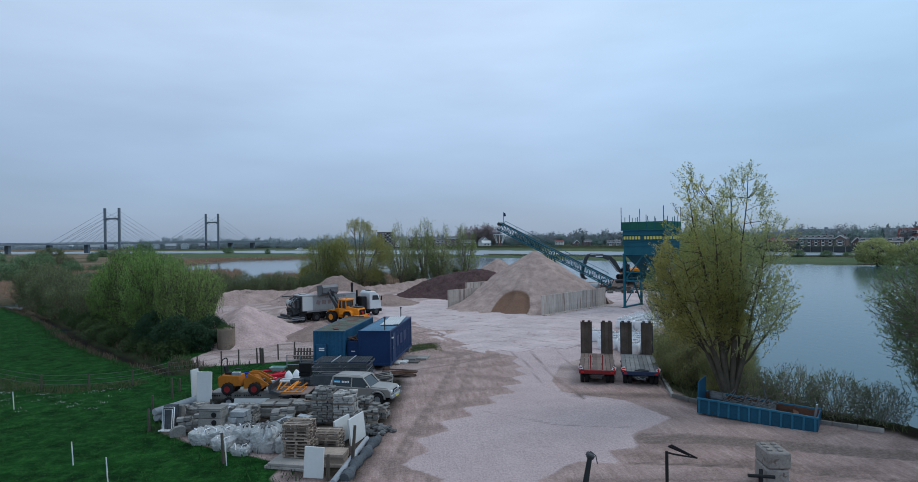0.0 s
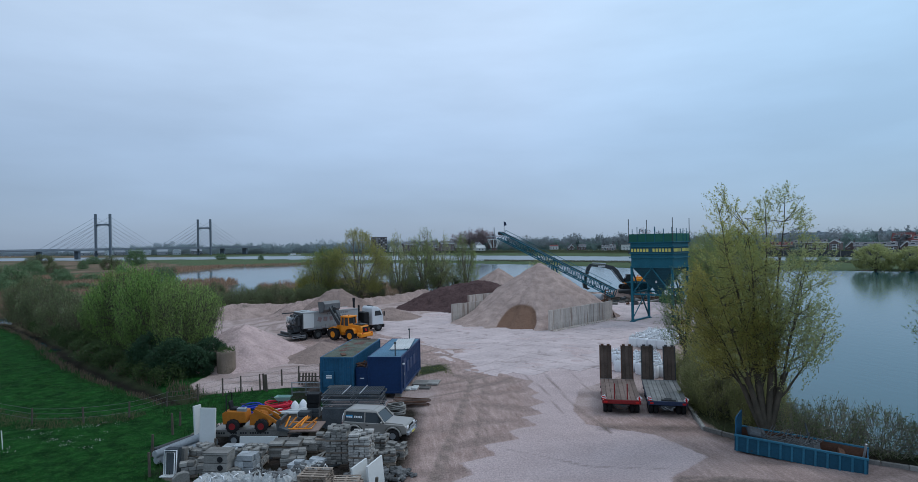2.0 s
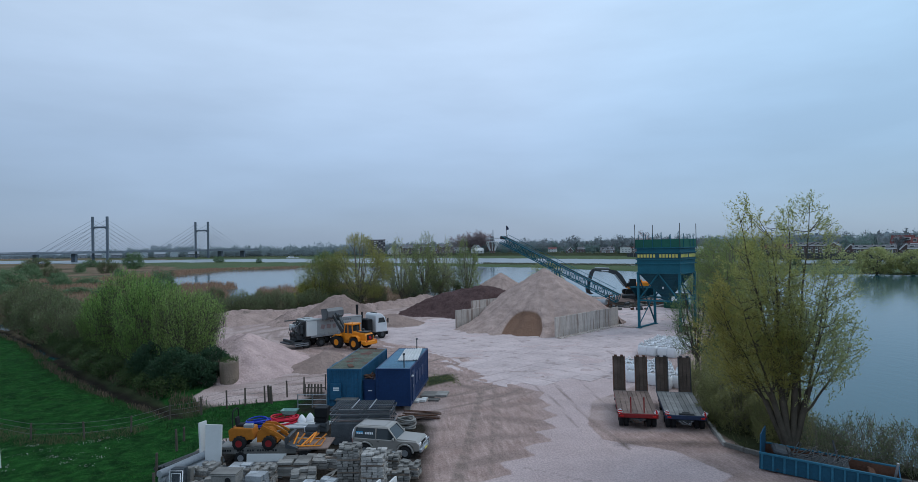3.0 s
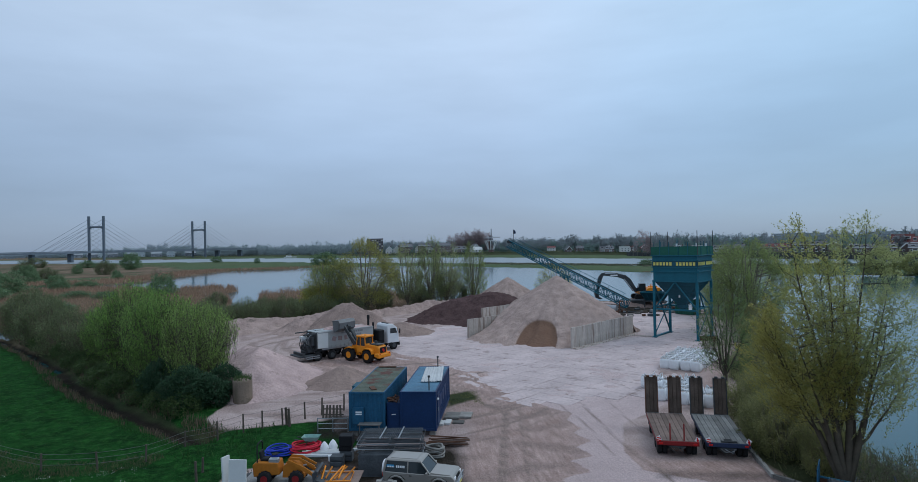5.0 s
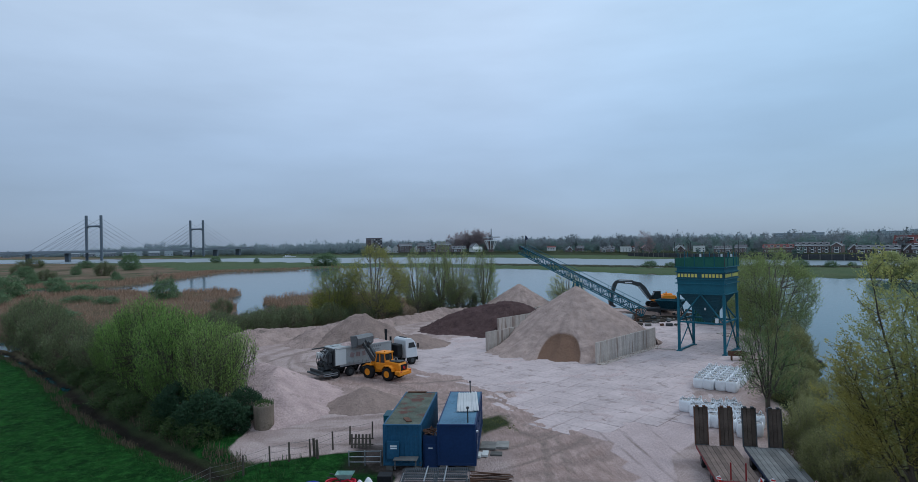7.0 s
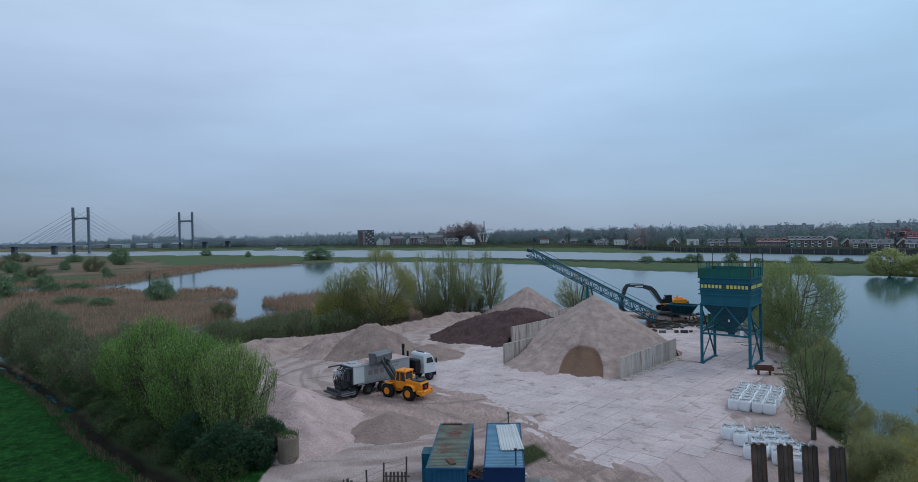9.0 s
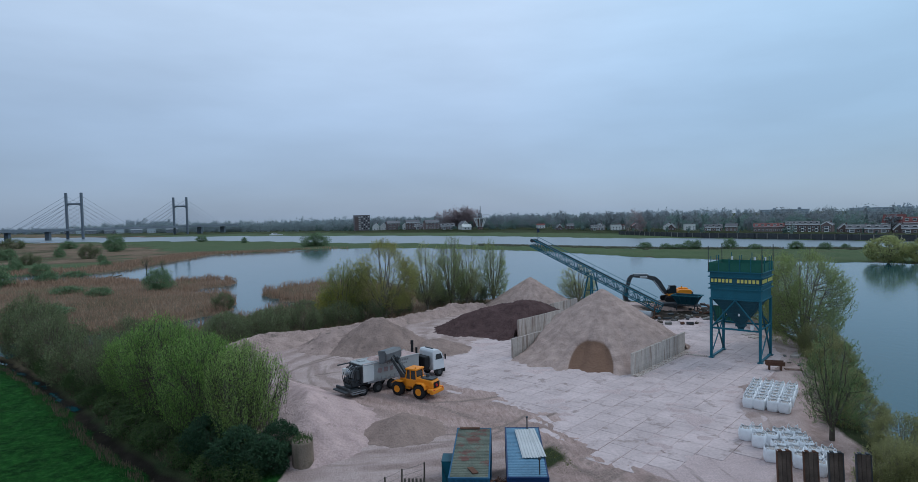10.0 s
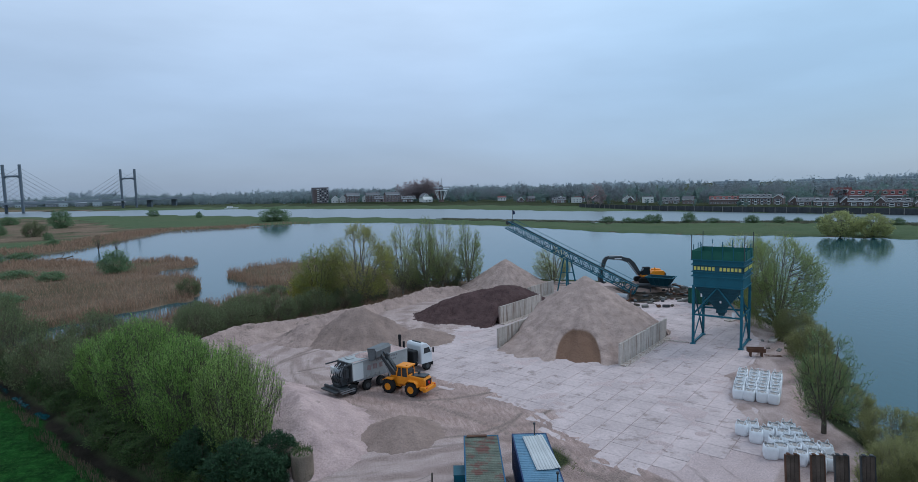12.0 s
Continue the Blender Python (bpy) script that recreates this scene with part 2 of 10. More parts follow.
    c = mixc(times(times(arcs, ramp(swirl, (0, 0, 0), (1, 1, 1), 0.32, 0.55)), 0.85), c, worn)
    c = mixc(mask("m_conc", 0.5, 0.2, n_mid, 0.2), c, dust)
    c = mixc(mask("m_track", 0.5, 0.22, n_mid, 0.5), c, rut)
    c = mixc(mask("m_rough", 0.5, 0.2, n_mid, 0.5), c, rough)
    c = mixc(mask("m_reed", 0.5, 0.15, n_mid, 0.4), c, reed)
    c = mixc(mask("m_field", 0.5, 0.15, n_mid, 0.4), c, meadow)
    c = mixc(mask("m_grass", 0.5, 0.12, n_mid, 0.5), c, grass)
    c = mixc(mask("m_mud_shade", 0.5, 0.25, n_mid, 0.6), c, mud_and_shade)
    grit = n.new("ShaderNodeMix")
    grit.data_type = 'RGBA'
    grit.blend_type = 'MULTIPLY'
    grit.inputs["Factor"].default_value = 1.0
    l.new(c, grit.inputs["A"])
    l.new(ramp(tex(9, 5, 0.85), (0.74, 0.74, 0.74), (1.2, 1.2, 1.2), 0.36, 0.64), grit.inputs["B"])
    l.new(grit.outputs["Result"], b.inputs["Base Color"])
    bu = n.new("ShaderNodeBump")
    bu.inputs["Strength"].default_value = 0.85
    bu.inputs["Distance"].default_value = 0.18
    hs = n.new("ShaderNodeMath")
    l.new(tracks, hs.inputs[0])
    l.new(n_fine, hs.inputs[1])
    ha = n.new("ShaderNodeMath")
    ha.operation = 'SUBTRACT'
    l.new(hs.outputs[0], ha.inputs[0])
    l.new(times(arcs, 0.5), ha.inputs[1])
    l.new(ha.outputs[0], bu.inputs["Height"])
    l.new(bu.outputs[0], b.inputs["Normal"])
    return m


def water_material():
    m = bpy.data.materials.new("river_water")
    m.use_nodes = True
    n, l = m.node_tree.nodes, m.node_tree.links
    b = n["Principled BSDF"]
    b.inputs["Base Color"].default_value = (0.010, 0.080, 0.098, 1)
    b.inputs["Roughness"].default_value = 0.12
    b.inputs["IOR"].default_value = 1.33
    co = n.new("ShaderNodeTexCoord")
    mp = n.new("ShaderNodeMapping")
    mp.inputs["Scale"].default_value = (1.0, 0.5, 1)
    no = n.new("ShaderNodeTexNoise")
    no.inputs["Scale"].default_value = 1.1
    no.inputs["Detail"].default_value = 5
    bu = n.new("ShaderNodeBump")
    bu.inputs["Strength"].default_value = 0.25
    bu.inputs["Distance"].default_value = 0.12
    l.new(co.outputs["Object"], mp.inputs[0])
    l.new(mp.outputs[0], no.inputs["Vector"])
    l.new(no.outputs[0], bu.inputs["Height"])
    l.new(bu.outputs[0], b.inputs["Normal"])
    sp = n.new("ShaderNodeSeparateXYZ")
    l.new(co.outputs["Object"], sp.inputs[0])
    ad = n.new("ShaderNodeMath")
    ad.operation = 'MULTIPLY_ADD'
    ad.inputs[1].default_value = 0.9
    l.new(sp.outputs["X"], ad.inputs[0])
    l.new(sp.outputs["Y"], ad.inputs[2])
    # paler towards the river: sky reflected by ripples, put into the base colour
    river_sheen = n.new("ShaderNodeMix")
    river_sheen.data_type = 'RGBA'
    river_sheen.inputs["A"].default_value = (0.006, 0.066, 0.080, 1)
    river_sheen.inputs["B"].default_value = (0.150, 0.185, 0.200, 1)
    l.new(river_sheen.outputs["Result"], b.inputs["Base Color"])
    for lo, hi, sock in ((0.09, 0.3, b.inputs["Roughness"]), (0.16, 1.0, bu.inputs["Strength"]), (0.0, 1.0, river_sheen.inputs["Factor"])):
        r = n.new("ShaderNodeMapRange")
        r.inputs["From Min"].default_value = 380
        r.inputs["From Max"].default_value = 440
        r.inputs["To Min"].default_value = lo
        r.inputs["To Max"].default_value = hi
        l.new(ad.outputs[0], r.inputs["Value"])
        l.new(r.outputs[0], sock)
    return m


def glass_material():
    m = bpy.data.materials.new("dark_glass")
    m.use_nodes = True
    b = m.node_tree.nodes["Principled BSDF"]
    b.inputs["Base Color"].default_value = (0.02, 0.028, 0.032, 1)
    b.inputs["Roughness"].default_value = 0.06
    return m


GROUND = ground_material()
WATER = water_material()
GLASS = glass_material()
FAR_PANE = material("dark_far_window_glass", (0.045, 0.05, 0.06), 0.35, var=0.2, scale=0.3, per_object=0.5)
# distance haze is put into these base colours, pale and bluish
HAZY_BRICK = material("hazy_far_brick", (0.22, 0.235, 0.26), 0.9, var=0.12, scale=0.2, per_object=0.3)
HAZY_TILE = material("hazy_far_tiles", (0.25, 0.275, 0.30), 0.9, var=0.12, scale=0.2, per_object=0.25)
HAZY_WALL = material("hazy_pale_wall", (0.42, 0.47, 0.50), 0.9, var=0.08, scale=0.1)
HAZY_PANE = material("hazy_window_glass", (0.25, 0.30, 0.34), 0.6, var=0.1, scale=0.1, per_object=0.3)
CONCRETE = material("yard_concrete", (0.505, 0.410, 0.402), 0.9, var=0.26, scale=0.5, bump=0.4, spots=0.55, spot_color=(0.330, 0.260, 0.244), spot_scale=0.5, per_object=0.03, world=True)
WALL_CONC = material("retaining_concrete", (0.47, 0.415, 0.375), 0.9, var=0.3, scale=0.9, bump=0.4, spots=0.5, spot_color=(0.20, 0.135, 0.11), spot_scale=0.9, per_object=0.12, streak=0.85)
GREY_CONC = material("grey_concrete", (0.202, 0.194, 0.181), 0.9, var=0.4, scale=2.5, bump=0.3, per_object=0.4)
WHITE_PANEL = material("white_panel", (0.62, 0.63, 0.62), 0.6, var=0.06, spots=0.15, spot_color=(0.5, 0.5, 0.48))
SAND_PALE = material("pale_sand", (0.499, 0.365, 0.344), 0.95, var=0.3, scale=0.9, bump=1.0, bump_scale=1.6, depth=0.3, spots=0.42, spot_color=(0.290, 0.217, 0.195), spot_scale=0.5, spec=0.1)
SAND_PINK = material("pinkish_gravel", (0.405, 0.302, 0.266), 0.95, var=0.36, scale=1.5, bump=1.0, bump_scale=2.6, depth=0.25, spots=0.42, spot_color=(0.290, 0.198, 0.174), spot_scale=2.4, spec=0.1, wet=(0.200, 0.118, 0.083))
SAND_GREY = material("grey_sand", (0.292, 0.212, 0.183), 0.95, var=0.32, scale=1.0, bump=1.0, bump_scale=2.0, depth=0.25, spots=0.42, spot_color=(0.200, 0.146, 0.127), spot_scale=0.8, spec=0.1)
LAVA = material("dark_red_gravel", (0.095, 0.058, 0.056), 0.95, var=0.4, scale=1.2, bump=1.0, bump_scale=2.4, depth=0.25, spots=0.4, spot_color=(0.055, 0.036, 0.036), spot_scale=0.9, spec=0.1)
BLUE_OLD = material("faded_blue_paint", (0.016, 0.090, 0.168), 0.55, var=0.28, spots=0.32, spot_color=(0.09, 0.10, 0.11), spot_scale=1.4)
BLUE_DARK = material("dark_blue_paint", (0.009, 0.033, 0.10), 0.5, var=0.25, spots=0.2, spot_color=(0.06, 0.055, 0.05), spot_scale=1.2)
BLUE_LIGHT = material("light_blue_roof", (0.11, 0.22, 0.31), 0.6, var=0.3, spots=0.4, spot_color=(0.10, 0.13, 0.15), spot_scale=1.1)
ROOF_RUST = material("rusty_roof", (0.13, 0.145, 0.115), 0.85, var=0.5, scale=1.6, spots=0.62, spot_color=(0.15, 0.075, 0.062), spot_scale=0.55, bump=0.3)
TEAL = material("teal_steel", (0.013, 0.118, 0.165), 0.5, var=0.2, spots=0.2, spot_color=(0.06, 0.09, 0.10), spot_scale=1.5)
TEAL_DARK = material("dark_teal_steel", (0.018, 0.085, 0.115), 0.55, var=0.25, spots=0.2, spot_color=(0.05, 0.05, 0.05))
GREEN_NET = material("green_mesh_screen", (0.02, 0.115, 0.085), 0.8, var=0.2)
YELLOW_PAINT = material("yellow_lettering", (0.64, 0.58, 0.15), 0.6, var=0.08)
AMBER = material("amber_machine_paint", (0.76, 0.255, 0.02), 0.45, var=0.12, spots=0.12, spot_color=(0.3, 0.17, 0.06), spot_scale=2)
ORANGE_OLD = material("worn_orange_paint", (0.42, 0.145, 0.018), 0.6, var=0.2, spots=0.3, spot_color=(0.2, 0.09, 0.03), spot_scale=2)
STEEL_DARK = material("dark_worn_steel", (0.07, 0.075, 0.08), 0.5, 0.3, var=0.3, spec=0.1)
STEEL_GREY = material("galvanised_steel", (0.34, 0.36, 0.38), 0.45, 0.6, var=0.2, per_object=0.1)
RUST = material("rusted_iron", (0.12, 0.062, 0.042), 0.9, var=0.4, scale=2, bump=0.3)
RUBBER = material("black_rubber", (0.022, 0.022, 0.023), 0.85, var=0.3, scale=3, spots=0.2, spot_color=(0.07, 0.06, 0.05), spot_scale=2, spec=0.1)
BLACK = material("black_plastic", (0.02, 0.021, 0.023), 0.6, var=0.2, spec=0.1)
CAB_WHITE = material("silver_white_paint", (0.62, 0.64, 0.66), 0.35, var=0.06, spots=0.1, spot_color=(0.45, 0.43, 0.4))
SILVER = material("silver_car_paint", (0.33, 0.31, 0.285), 0.28, 0.35, var=0.06)
TIPPER = material("grey_white_aluminium", (0.36, 0.38, 0.385), 0.5, 0.2, var=0.12, spots=0.2, spot_color=(0.36, 0.33, 0.30), spot_scale=0.9)
RED = material("red_paint", (0.22, 0.018, 0.02), 0.5, var=0.2, spots=0.15, spot_color=(0.16, 0.05, 0.04))
RED_HOSE = material("red_hose", (0.55, 0.02, 0.045), 0.5, var=0.1)
BLUE_HOSE = material("blue_hose", (0.02, 0.05, 0.42), 0.5, var=0.1)
NAVY = material("navy_paint", (0.025, 0.04, 0.085), 0.5, var=0.25)
DECK_WOOD = material("weathered_deck_wood", (0.182, 0.132, 0.113), 0.85, var=0.35, scale=2, bump=0.3, per_object=0.25)
DECK_GREY = material("grey_deck_wood", (0.169, 0.169, 0.165), 0.85, var=0.35, scale=2, bump=0.3, per_object=0.25)
RAMP_WOOD = material("dark_ramp_wood", (0.095, 0.072, 0.060), 0.85, var=0.4, scale=2, bump=0.3, per_object=0.2, spec=0.1)
PALLET = material("pallet_wood", (0.27, 0.215, 0.175), 0.9, var=0.35, scale=3, per_object=0.5)
POST = material("weathered_post", (0.10, 0.085, 0.07), 0.9, var=0.3, scale=4, spec=0.1)
WEATHERED_SAND = material("weathered_sand", (0.378, 0.278, 0.247), 0.95, var=0.35, scale=0.9, bump=1.0, bump_scale=1.4, depth=0.35, spots=0.5, spot_color=(0.22, 0.17, 0.145), spot_scale=0.6, spec=0.1)
BUCKET_GREY = material("scoured_grey_steel", (0.15, 0.16, 0.17), 0.5, 0.3, var=0.3)
BAG = material("white_woven_bag", (0.80, 0.81, 0.83), 0.75, var=0.1, scale=2, bump=0.25, spots=0.1, spot_color=(0.5, 0.5, 0.5), spot_scale=2)
BAG_FILL = material("bag_gravel", (0.36, 0.33, 0.31), 0.95, var=0.3, scale=4)
BARK = material("bark", (0.10, 0.085, 0.068), 0.95, var=0.35, scale=4)
TWIG = material("twigs", (0.14, 0.115, 0.085), 0.95, var=0.3, scale=2)
WHITE = material("white_plastic", (0.75, 0.76, 0.77), 0.5, var=0.05)
CYAN_SIGN = material("cyan_sticker", (0.06, 0.35, 0.62), 0.5, var=0.05)
LIGHT_RED = material("red_lamp_lens", (0.55, 0.02, 0.02), 0.3, var=0.05)
TARP_GREY = material("grey_tarp", (0.085, 0.095, 0.105), 0.7, var=0.3, scale=3, bump=0.5, spec=0.1)
BRIDGE = material("bridge_concrete", (0.15, 0.18, 0.21), 0.8, var=0.12, scale=0.05)
BRICK_FAR = material("far_brick", (0.17, 0.125, 0.12), 0.9, var=0.2, scale=0.2, per_object=0.3)
PLASTER = material("pale_render", (0.62, 0.62, 0.60), 0.8, var=0.08, scale=0.2, per_object=0.08)
TILE_RED = material("red_roof_tiles", (0.175, 0.066, 0.062), 0.85, var=0.25, scale=0.3, per_object=0.2)
TILE_DARK = material("dark_roof_tiles", (0.14, 0.14, 0.15), 0.8, var=0.2, scale=0.3, per_object=0.2)
LEAF_LIME = leaf_material("lime_leaves", (0.19, 0.23, 0.06), (0.34, 0.36, 0.11), 0.5, 2.2)
LEAF_YELLOW = leaf_material("yellow_green_leaves", (0.25, 0.26, 0.07), (0.47, 0.45, 0.14), 0.45, 2.2)
LEAF_DARK = leaf_material("dark_evergreen_leaves", (0.018, 0.05, 0.026), (0.045, 0.10, 0.045))
LEAF_OLIVE = leaf_material("olive_leaves", (0.095, 0.135, 0.06), (0.23, 0.27, 0.13), 0.4, 2.2)
REED = leaf_material("dry_reed", (0.21, 0.125, 0.082), (0.37, 0.235, 0.155), 0.2)
BLADE = leaf_material("grass_blades", (0.012, 0.055, 0.009), (0.026, 0.088, 0.015), 0.2, 2.0)


# ---- mesh helpers ----
class Shape:
    """Collects boxes, tubes and plates, and links them as one mesh."""

    def __init__(self):
        self.v, self.f, self.smooth, self.round = [], [], [], 0.0

    def add(self, verts, faces, smooth=False):
        k = len(self.v)
        self.v += [tuple(p) for p in verts]
        self.f += [tuple(i + k for i in q) for q in faces]
        self.smooth += [smooth] * len(faces)
        return self

    def box(self, c, s, rot=None, cut=0.0):
        """A box round c of size s, with its edges cut off by that many metres."""
        h = [x / 2 for x in s]
        m = Matrix.Translation(c) @ (rot.to_4x4() if rot is not None else Matrix.Identity(4))
        if cut <= 0:
            vs = [m @ Vector((h[0] * a, h[1] * b, h[2] * d)) for a in (-1, 1) for b in (-1, 1) for d in (-1, 1)]
            return self.add(vs, [(0, 1, 3, 2), (4, 6, 7, 5), (0, 4, 5, 1), (2, 3, 7, 6), (0, 2, 6, 4), (1, 5, 7, 3)])
        cut = min(cut, min(h) * 0.9)
        vs, index = [], {}
        for a in (-1, 1):
            for b in (-1, 1):
                for d in (-1, 1):
                    for ax in range(3):
                        p = [h[0] * a, h[1] * b, h[2] * d]
                        for o in range(3):
                            if o != ax:
                                p[o] -= cut * (a, b, d)[o]
                        index[a, b, d, ax] = len(vs)
                        vs.append(m @ Vector(p))
        fs = []
        for ax in range(3):
            o1, o2 = (ax + 1) % 3, (ax + 2) % 3
            for s_ in (-1, 1):
                quad = []
                for q1, q2 in ((-1, -1), (1, -1), (1, 1), (-1, 1)):
                    k = [0, 0, 0]
                    k[ax], k[o1], k[o2] = s_, q1, q2
                    quad.append(index[(*k, ax)])
                fs.append(tuple(quad if s_ > 0 else quad[::-1]))
            for q1 in (-1, 1):
                for q2 in (-1, 1):
                    ends = []
                    for s_ in (-1, 1):
                        k = [0, 0, 0]
                        k[ax], k[o1], k[o2] = s_, q1, q2
                        ends.append((index[(*k, o1)], index[(*k, o2)]))
                    q = (ends[0][0], ends[1][0], ends[1][1], ends[0][1])
                    fs.append(q if q1 * q2 > 0 else q[::-1])
        for a in (-1, 1):
            for b in (-1, 1):
                for d in (-1, 1):
                    t = tuple(index[a, b, d, ax] for ax in range(3))
                    fs.append(t if a * b * d > 0 else t[::-1])
        return self.add(vs, fs)

    def tube(self, p0, p1, r0, r1=None, n=8, caps=True, smooth=True):
        p0, p1 = Vector(p0), Vector(p1)
        r1 = r0 if r1 is None else r1
        d = (p1 - p0)
        if d.length < 1e-6:
            return self
        u = d.normalized().orthogonal()
        w = d.normalized().cross(u)
        vs = []
        for p, r in ((p0, r0), (p1, r1)):
            for i in range(n):
                a = 2 * math.pi * i / n
                vs.append(p + (u * math.cos(a) + w * math.sin(a)) * r)
        self.add(vs, [(i, (i + 1) % n, n + (i + 1) % n, n + i) for i in range(n)], smooth)
        if caps:
            self.add(vs[:n], [tuple(range(n))[::-1]])
            self.add(vs[n:], [tuple(range(n))])
        return self

    def path(self, pts, r, n=6):
        """A bent rod through the points, in one piece."""
        p = [Vector(q) for q in pts]
        vs, u = [], None
        for i, q in enumerate(p):
            d = (p[min(i + 1, len(p) - 1)] - p[max(i - 1, 0)])
            d = d.normalized() if d.length > 1e-6 else Vector((0, 0, 1))
            u = d.orthogonal().normalized() if u is None else (u - d * u.dot(d)).normalized()
            w = d.cross(u)
            vs += [q + (u * math.cos(6.28319 * k / n) + w * math.sin(6.28319 * k / n)) * r for k in range(n)]
        fs = [(i * n + k, i * n + (k + 1) % n, (i + 1) * n + (k + 1) % n, (i + 1) * n + k) for i in range(len(p) - 1) for k in range(n)]
        self.add(vs, fs, True)
        self.add(vs[:n], [tuple(range(n))[::-1]])
        return self.add(vs[-n:], [tuple(range(n))])

    def prism(self, pts, axis, a, b):
        """A plate with the outline pts (in the two other axes), from a to b along axis."""
        def place(p, q):
            r = list(p)
            r.insert(axis, q)
            return r
        n = len(pts)
        vs = [place(p, a) for p in pts] + [place(p, b) for p in pts]
        fs = [tuple(range(n)), tuple(range(n, 2 * n))[::-1]] + [((i + 1) % n, i, n + i, n + (i + 1) % n) for i in range(n)]
        area = sum(pts[i][0] * pts[(i + 1) % n][1] - pts[(i + 1) % n][0] * pts[i][1] for i in range(n))
        flip = (area > 0) == (b > a)
        if axis == 1:
            flip = not flip
        return self.add(vs, [q[::-1] for q in fs] if flip else fs)

    def lathe(self, c, axis, prof, n=20, smooth=True):
        """Turned round an axis (0, 1 or 2) through c; prof: pairs of offset along it and radius."""
        o = [(axis + 1) % 3, (axis + 2) % 3]
        vs = []
        for h, r in prof:
            for i in range(n):
                a = 2 * math.pi * i / n
                p = list(c)
                p[axis] += h
                p[o[0]] += r * math.cos(a)
                p[o[1]] += r * math.sin(a)
                vs.append(p)
        fs = [(k * n + i, k * n + (i + 1) % n, (k + 1) * n + (i + 1) % n, (k + 1) * n + i) for k in range(len(prof) - 1) for i in range(n)]
        self.add(vs, fs, smooth)
        self.add(vs[:n], [tuple(range(n))[::-1]])
        return self.add(vs[-n:], [tuple(range(n))])

    def soft(self, width):
        """Round the sharp edges by that many metres."""
        self.round = width
        return self

    def mesh(self, name, mat):
        me = bpy.data.meshes.new(name)
        me.from_pydata(self.v, [], self.f)
        me.polygons.foreach_set("use_smooth", self.smooth)
        if self.round:
            bm = bmesh.new()
            bm.from_mesh(me)
            bmesh.ops.recalc_face_normals(bm, faces=bm.faces)
            sharp = [e for e in bm.edges if len(e.link_faces) == 2 and e.calc_face_angle(0) > 0.3]
            bmesh.ops.bevel(bm, geom=sharp, offset=self.round, segments=3, profile=0.6, affect='EDGES', clamp_overlap=True)
            for q in bm.faces:
                q.smooth = q.calc_area() < 0.12
            bm.to_mesh(me)
            bm.free()
        me.materials.append(mat)
        me.update()
        return me


def part(name, shape, mat, parent, label="", at=None):
    """One mesh under a thing or under a part."""
    ob = new(name, shape.mesh(name, mat) if isinstance(shape, Shape) else shape)
    ob.parent = parent
    if at is not None:
        ob.matrix_basis = at
    return tagged(ob, label) if label else ob


def thing(name, label, category, m=None, group="", kind=""):
    ob = new(name)
    ob.empty_display_size = 0.2
    if m is not None:
        ob.matrix_basis = m
    return tagged(ob, label, category, group, kind)


def solo(name, shape, mat, label, category, m=None, group="", kind=""):
    """A thing of one mesh."""
    ob = new(name, shape.mesh(name, mat) if isinstance(shape, Shape) else shape)
    if m is not None:
        ob.matrix_basis = m
    return tagged(ob, label, category, group, kind)


def turn(ax=0, ay=0, az=0):
    return Euler((radians(ax), radians(ay), radians(az))).to_matrix()


def mesh_from(name, verts, faces, mat, smooth=False):
    me = bpy.data.meshes.new(name)
    me.from_pydata(verts, [], faces)
    if smooth:
        me.polygons.foreach_set("use_smooth", [True] * len(me.polygons))
    me.materials.append(mat)
    me.update()
    return me


# ---- ground and water ----
def distance(poly, X, Y):
    """Signed distance to a closed outline, negative inside."""
    best = np.full(X.shape, 1e9)
    inside = np.zeros(X.shape, bool)
    for (x0, y0), (x1, y1) in zip(poly, poly[1:] + poly[:1]):
        dx, dy = x1 - x0, y1 - y0
        t = np.clip(((X - x0) * dx + (Y - y0) * dy) / (dx * dx + dy * dy + 1e-12), 0, 1)
        best = np.minimum(best, np.hypot(X - x0 - t * dx, Y - y0 - t * dy))
        cross = ((y0 > Y) != (y1 > Y)) & (X < (x1 - x0) * (Y - y0) / (y1 - y0 + 1e-12) + x0)
        inside ^= cross
    return np.where(inside, -best, best)


def line_distance(pts, X, Y):
    best = np.full(X.shape, 1e9)
    for (x0, y0), (x1, y1) in zip(pts[:-1], pts[1:]):
        dx, dy = x1 - x0, y1 - y0
        t = np.clip(((X - x0) * dx + (Y - y0) * dy) / (dx * dx + dy * dy), 0, 1)
        best = np.minimum(best, np.hypot(X - x0 - t * dx, Y - y0 - t * dy))
    return best


def waves(X, Y, size, seed):
    """Smooth irregular field, roughly -1 to 1."""
    r = np.random.RandomState(seed)
    out = np.zeros(X.shape)
    for k in range(9):
        a, f, p = r.uniform(0, 6.28), r.uniform(0.6, 1.9) * 6.28 / size, r.uniform(0, 6.28)
        out += np.sin((X * math.cos(a) + Y * math.sin(a)) * f + p + 1.5 * np.sin((X * math.sin(a) - Y * math.cos(a)) * f * 0.6 + p * 2))
    return out / 5


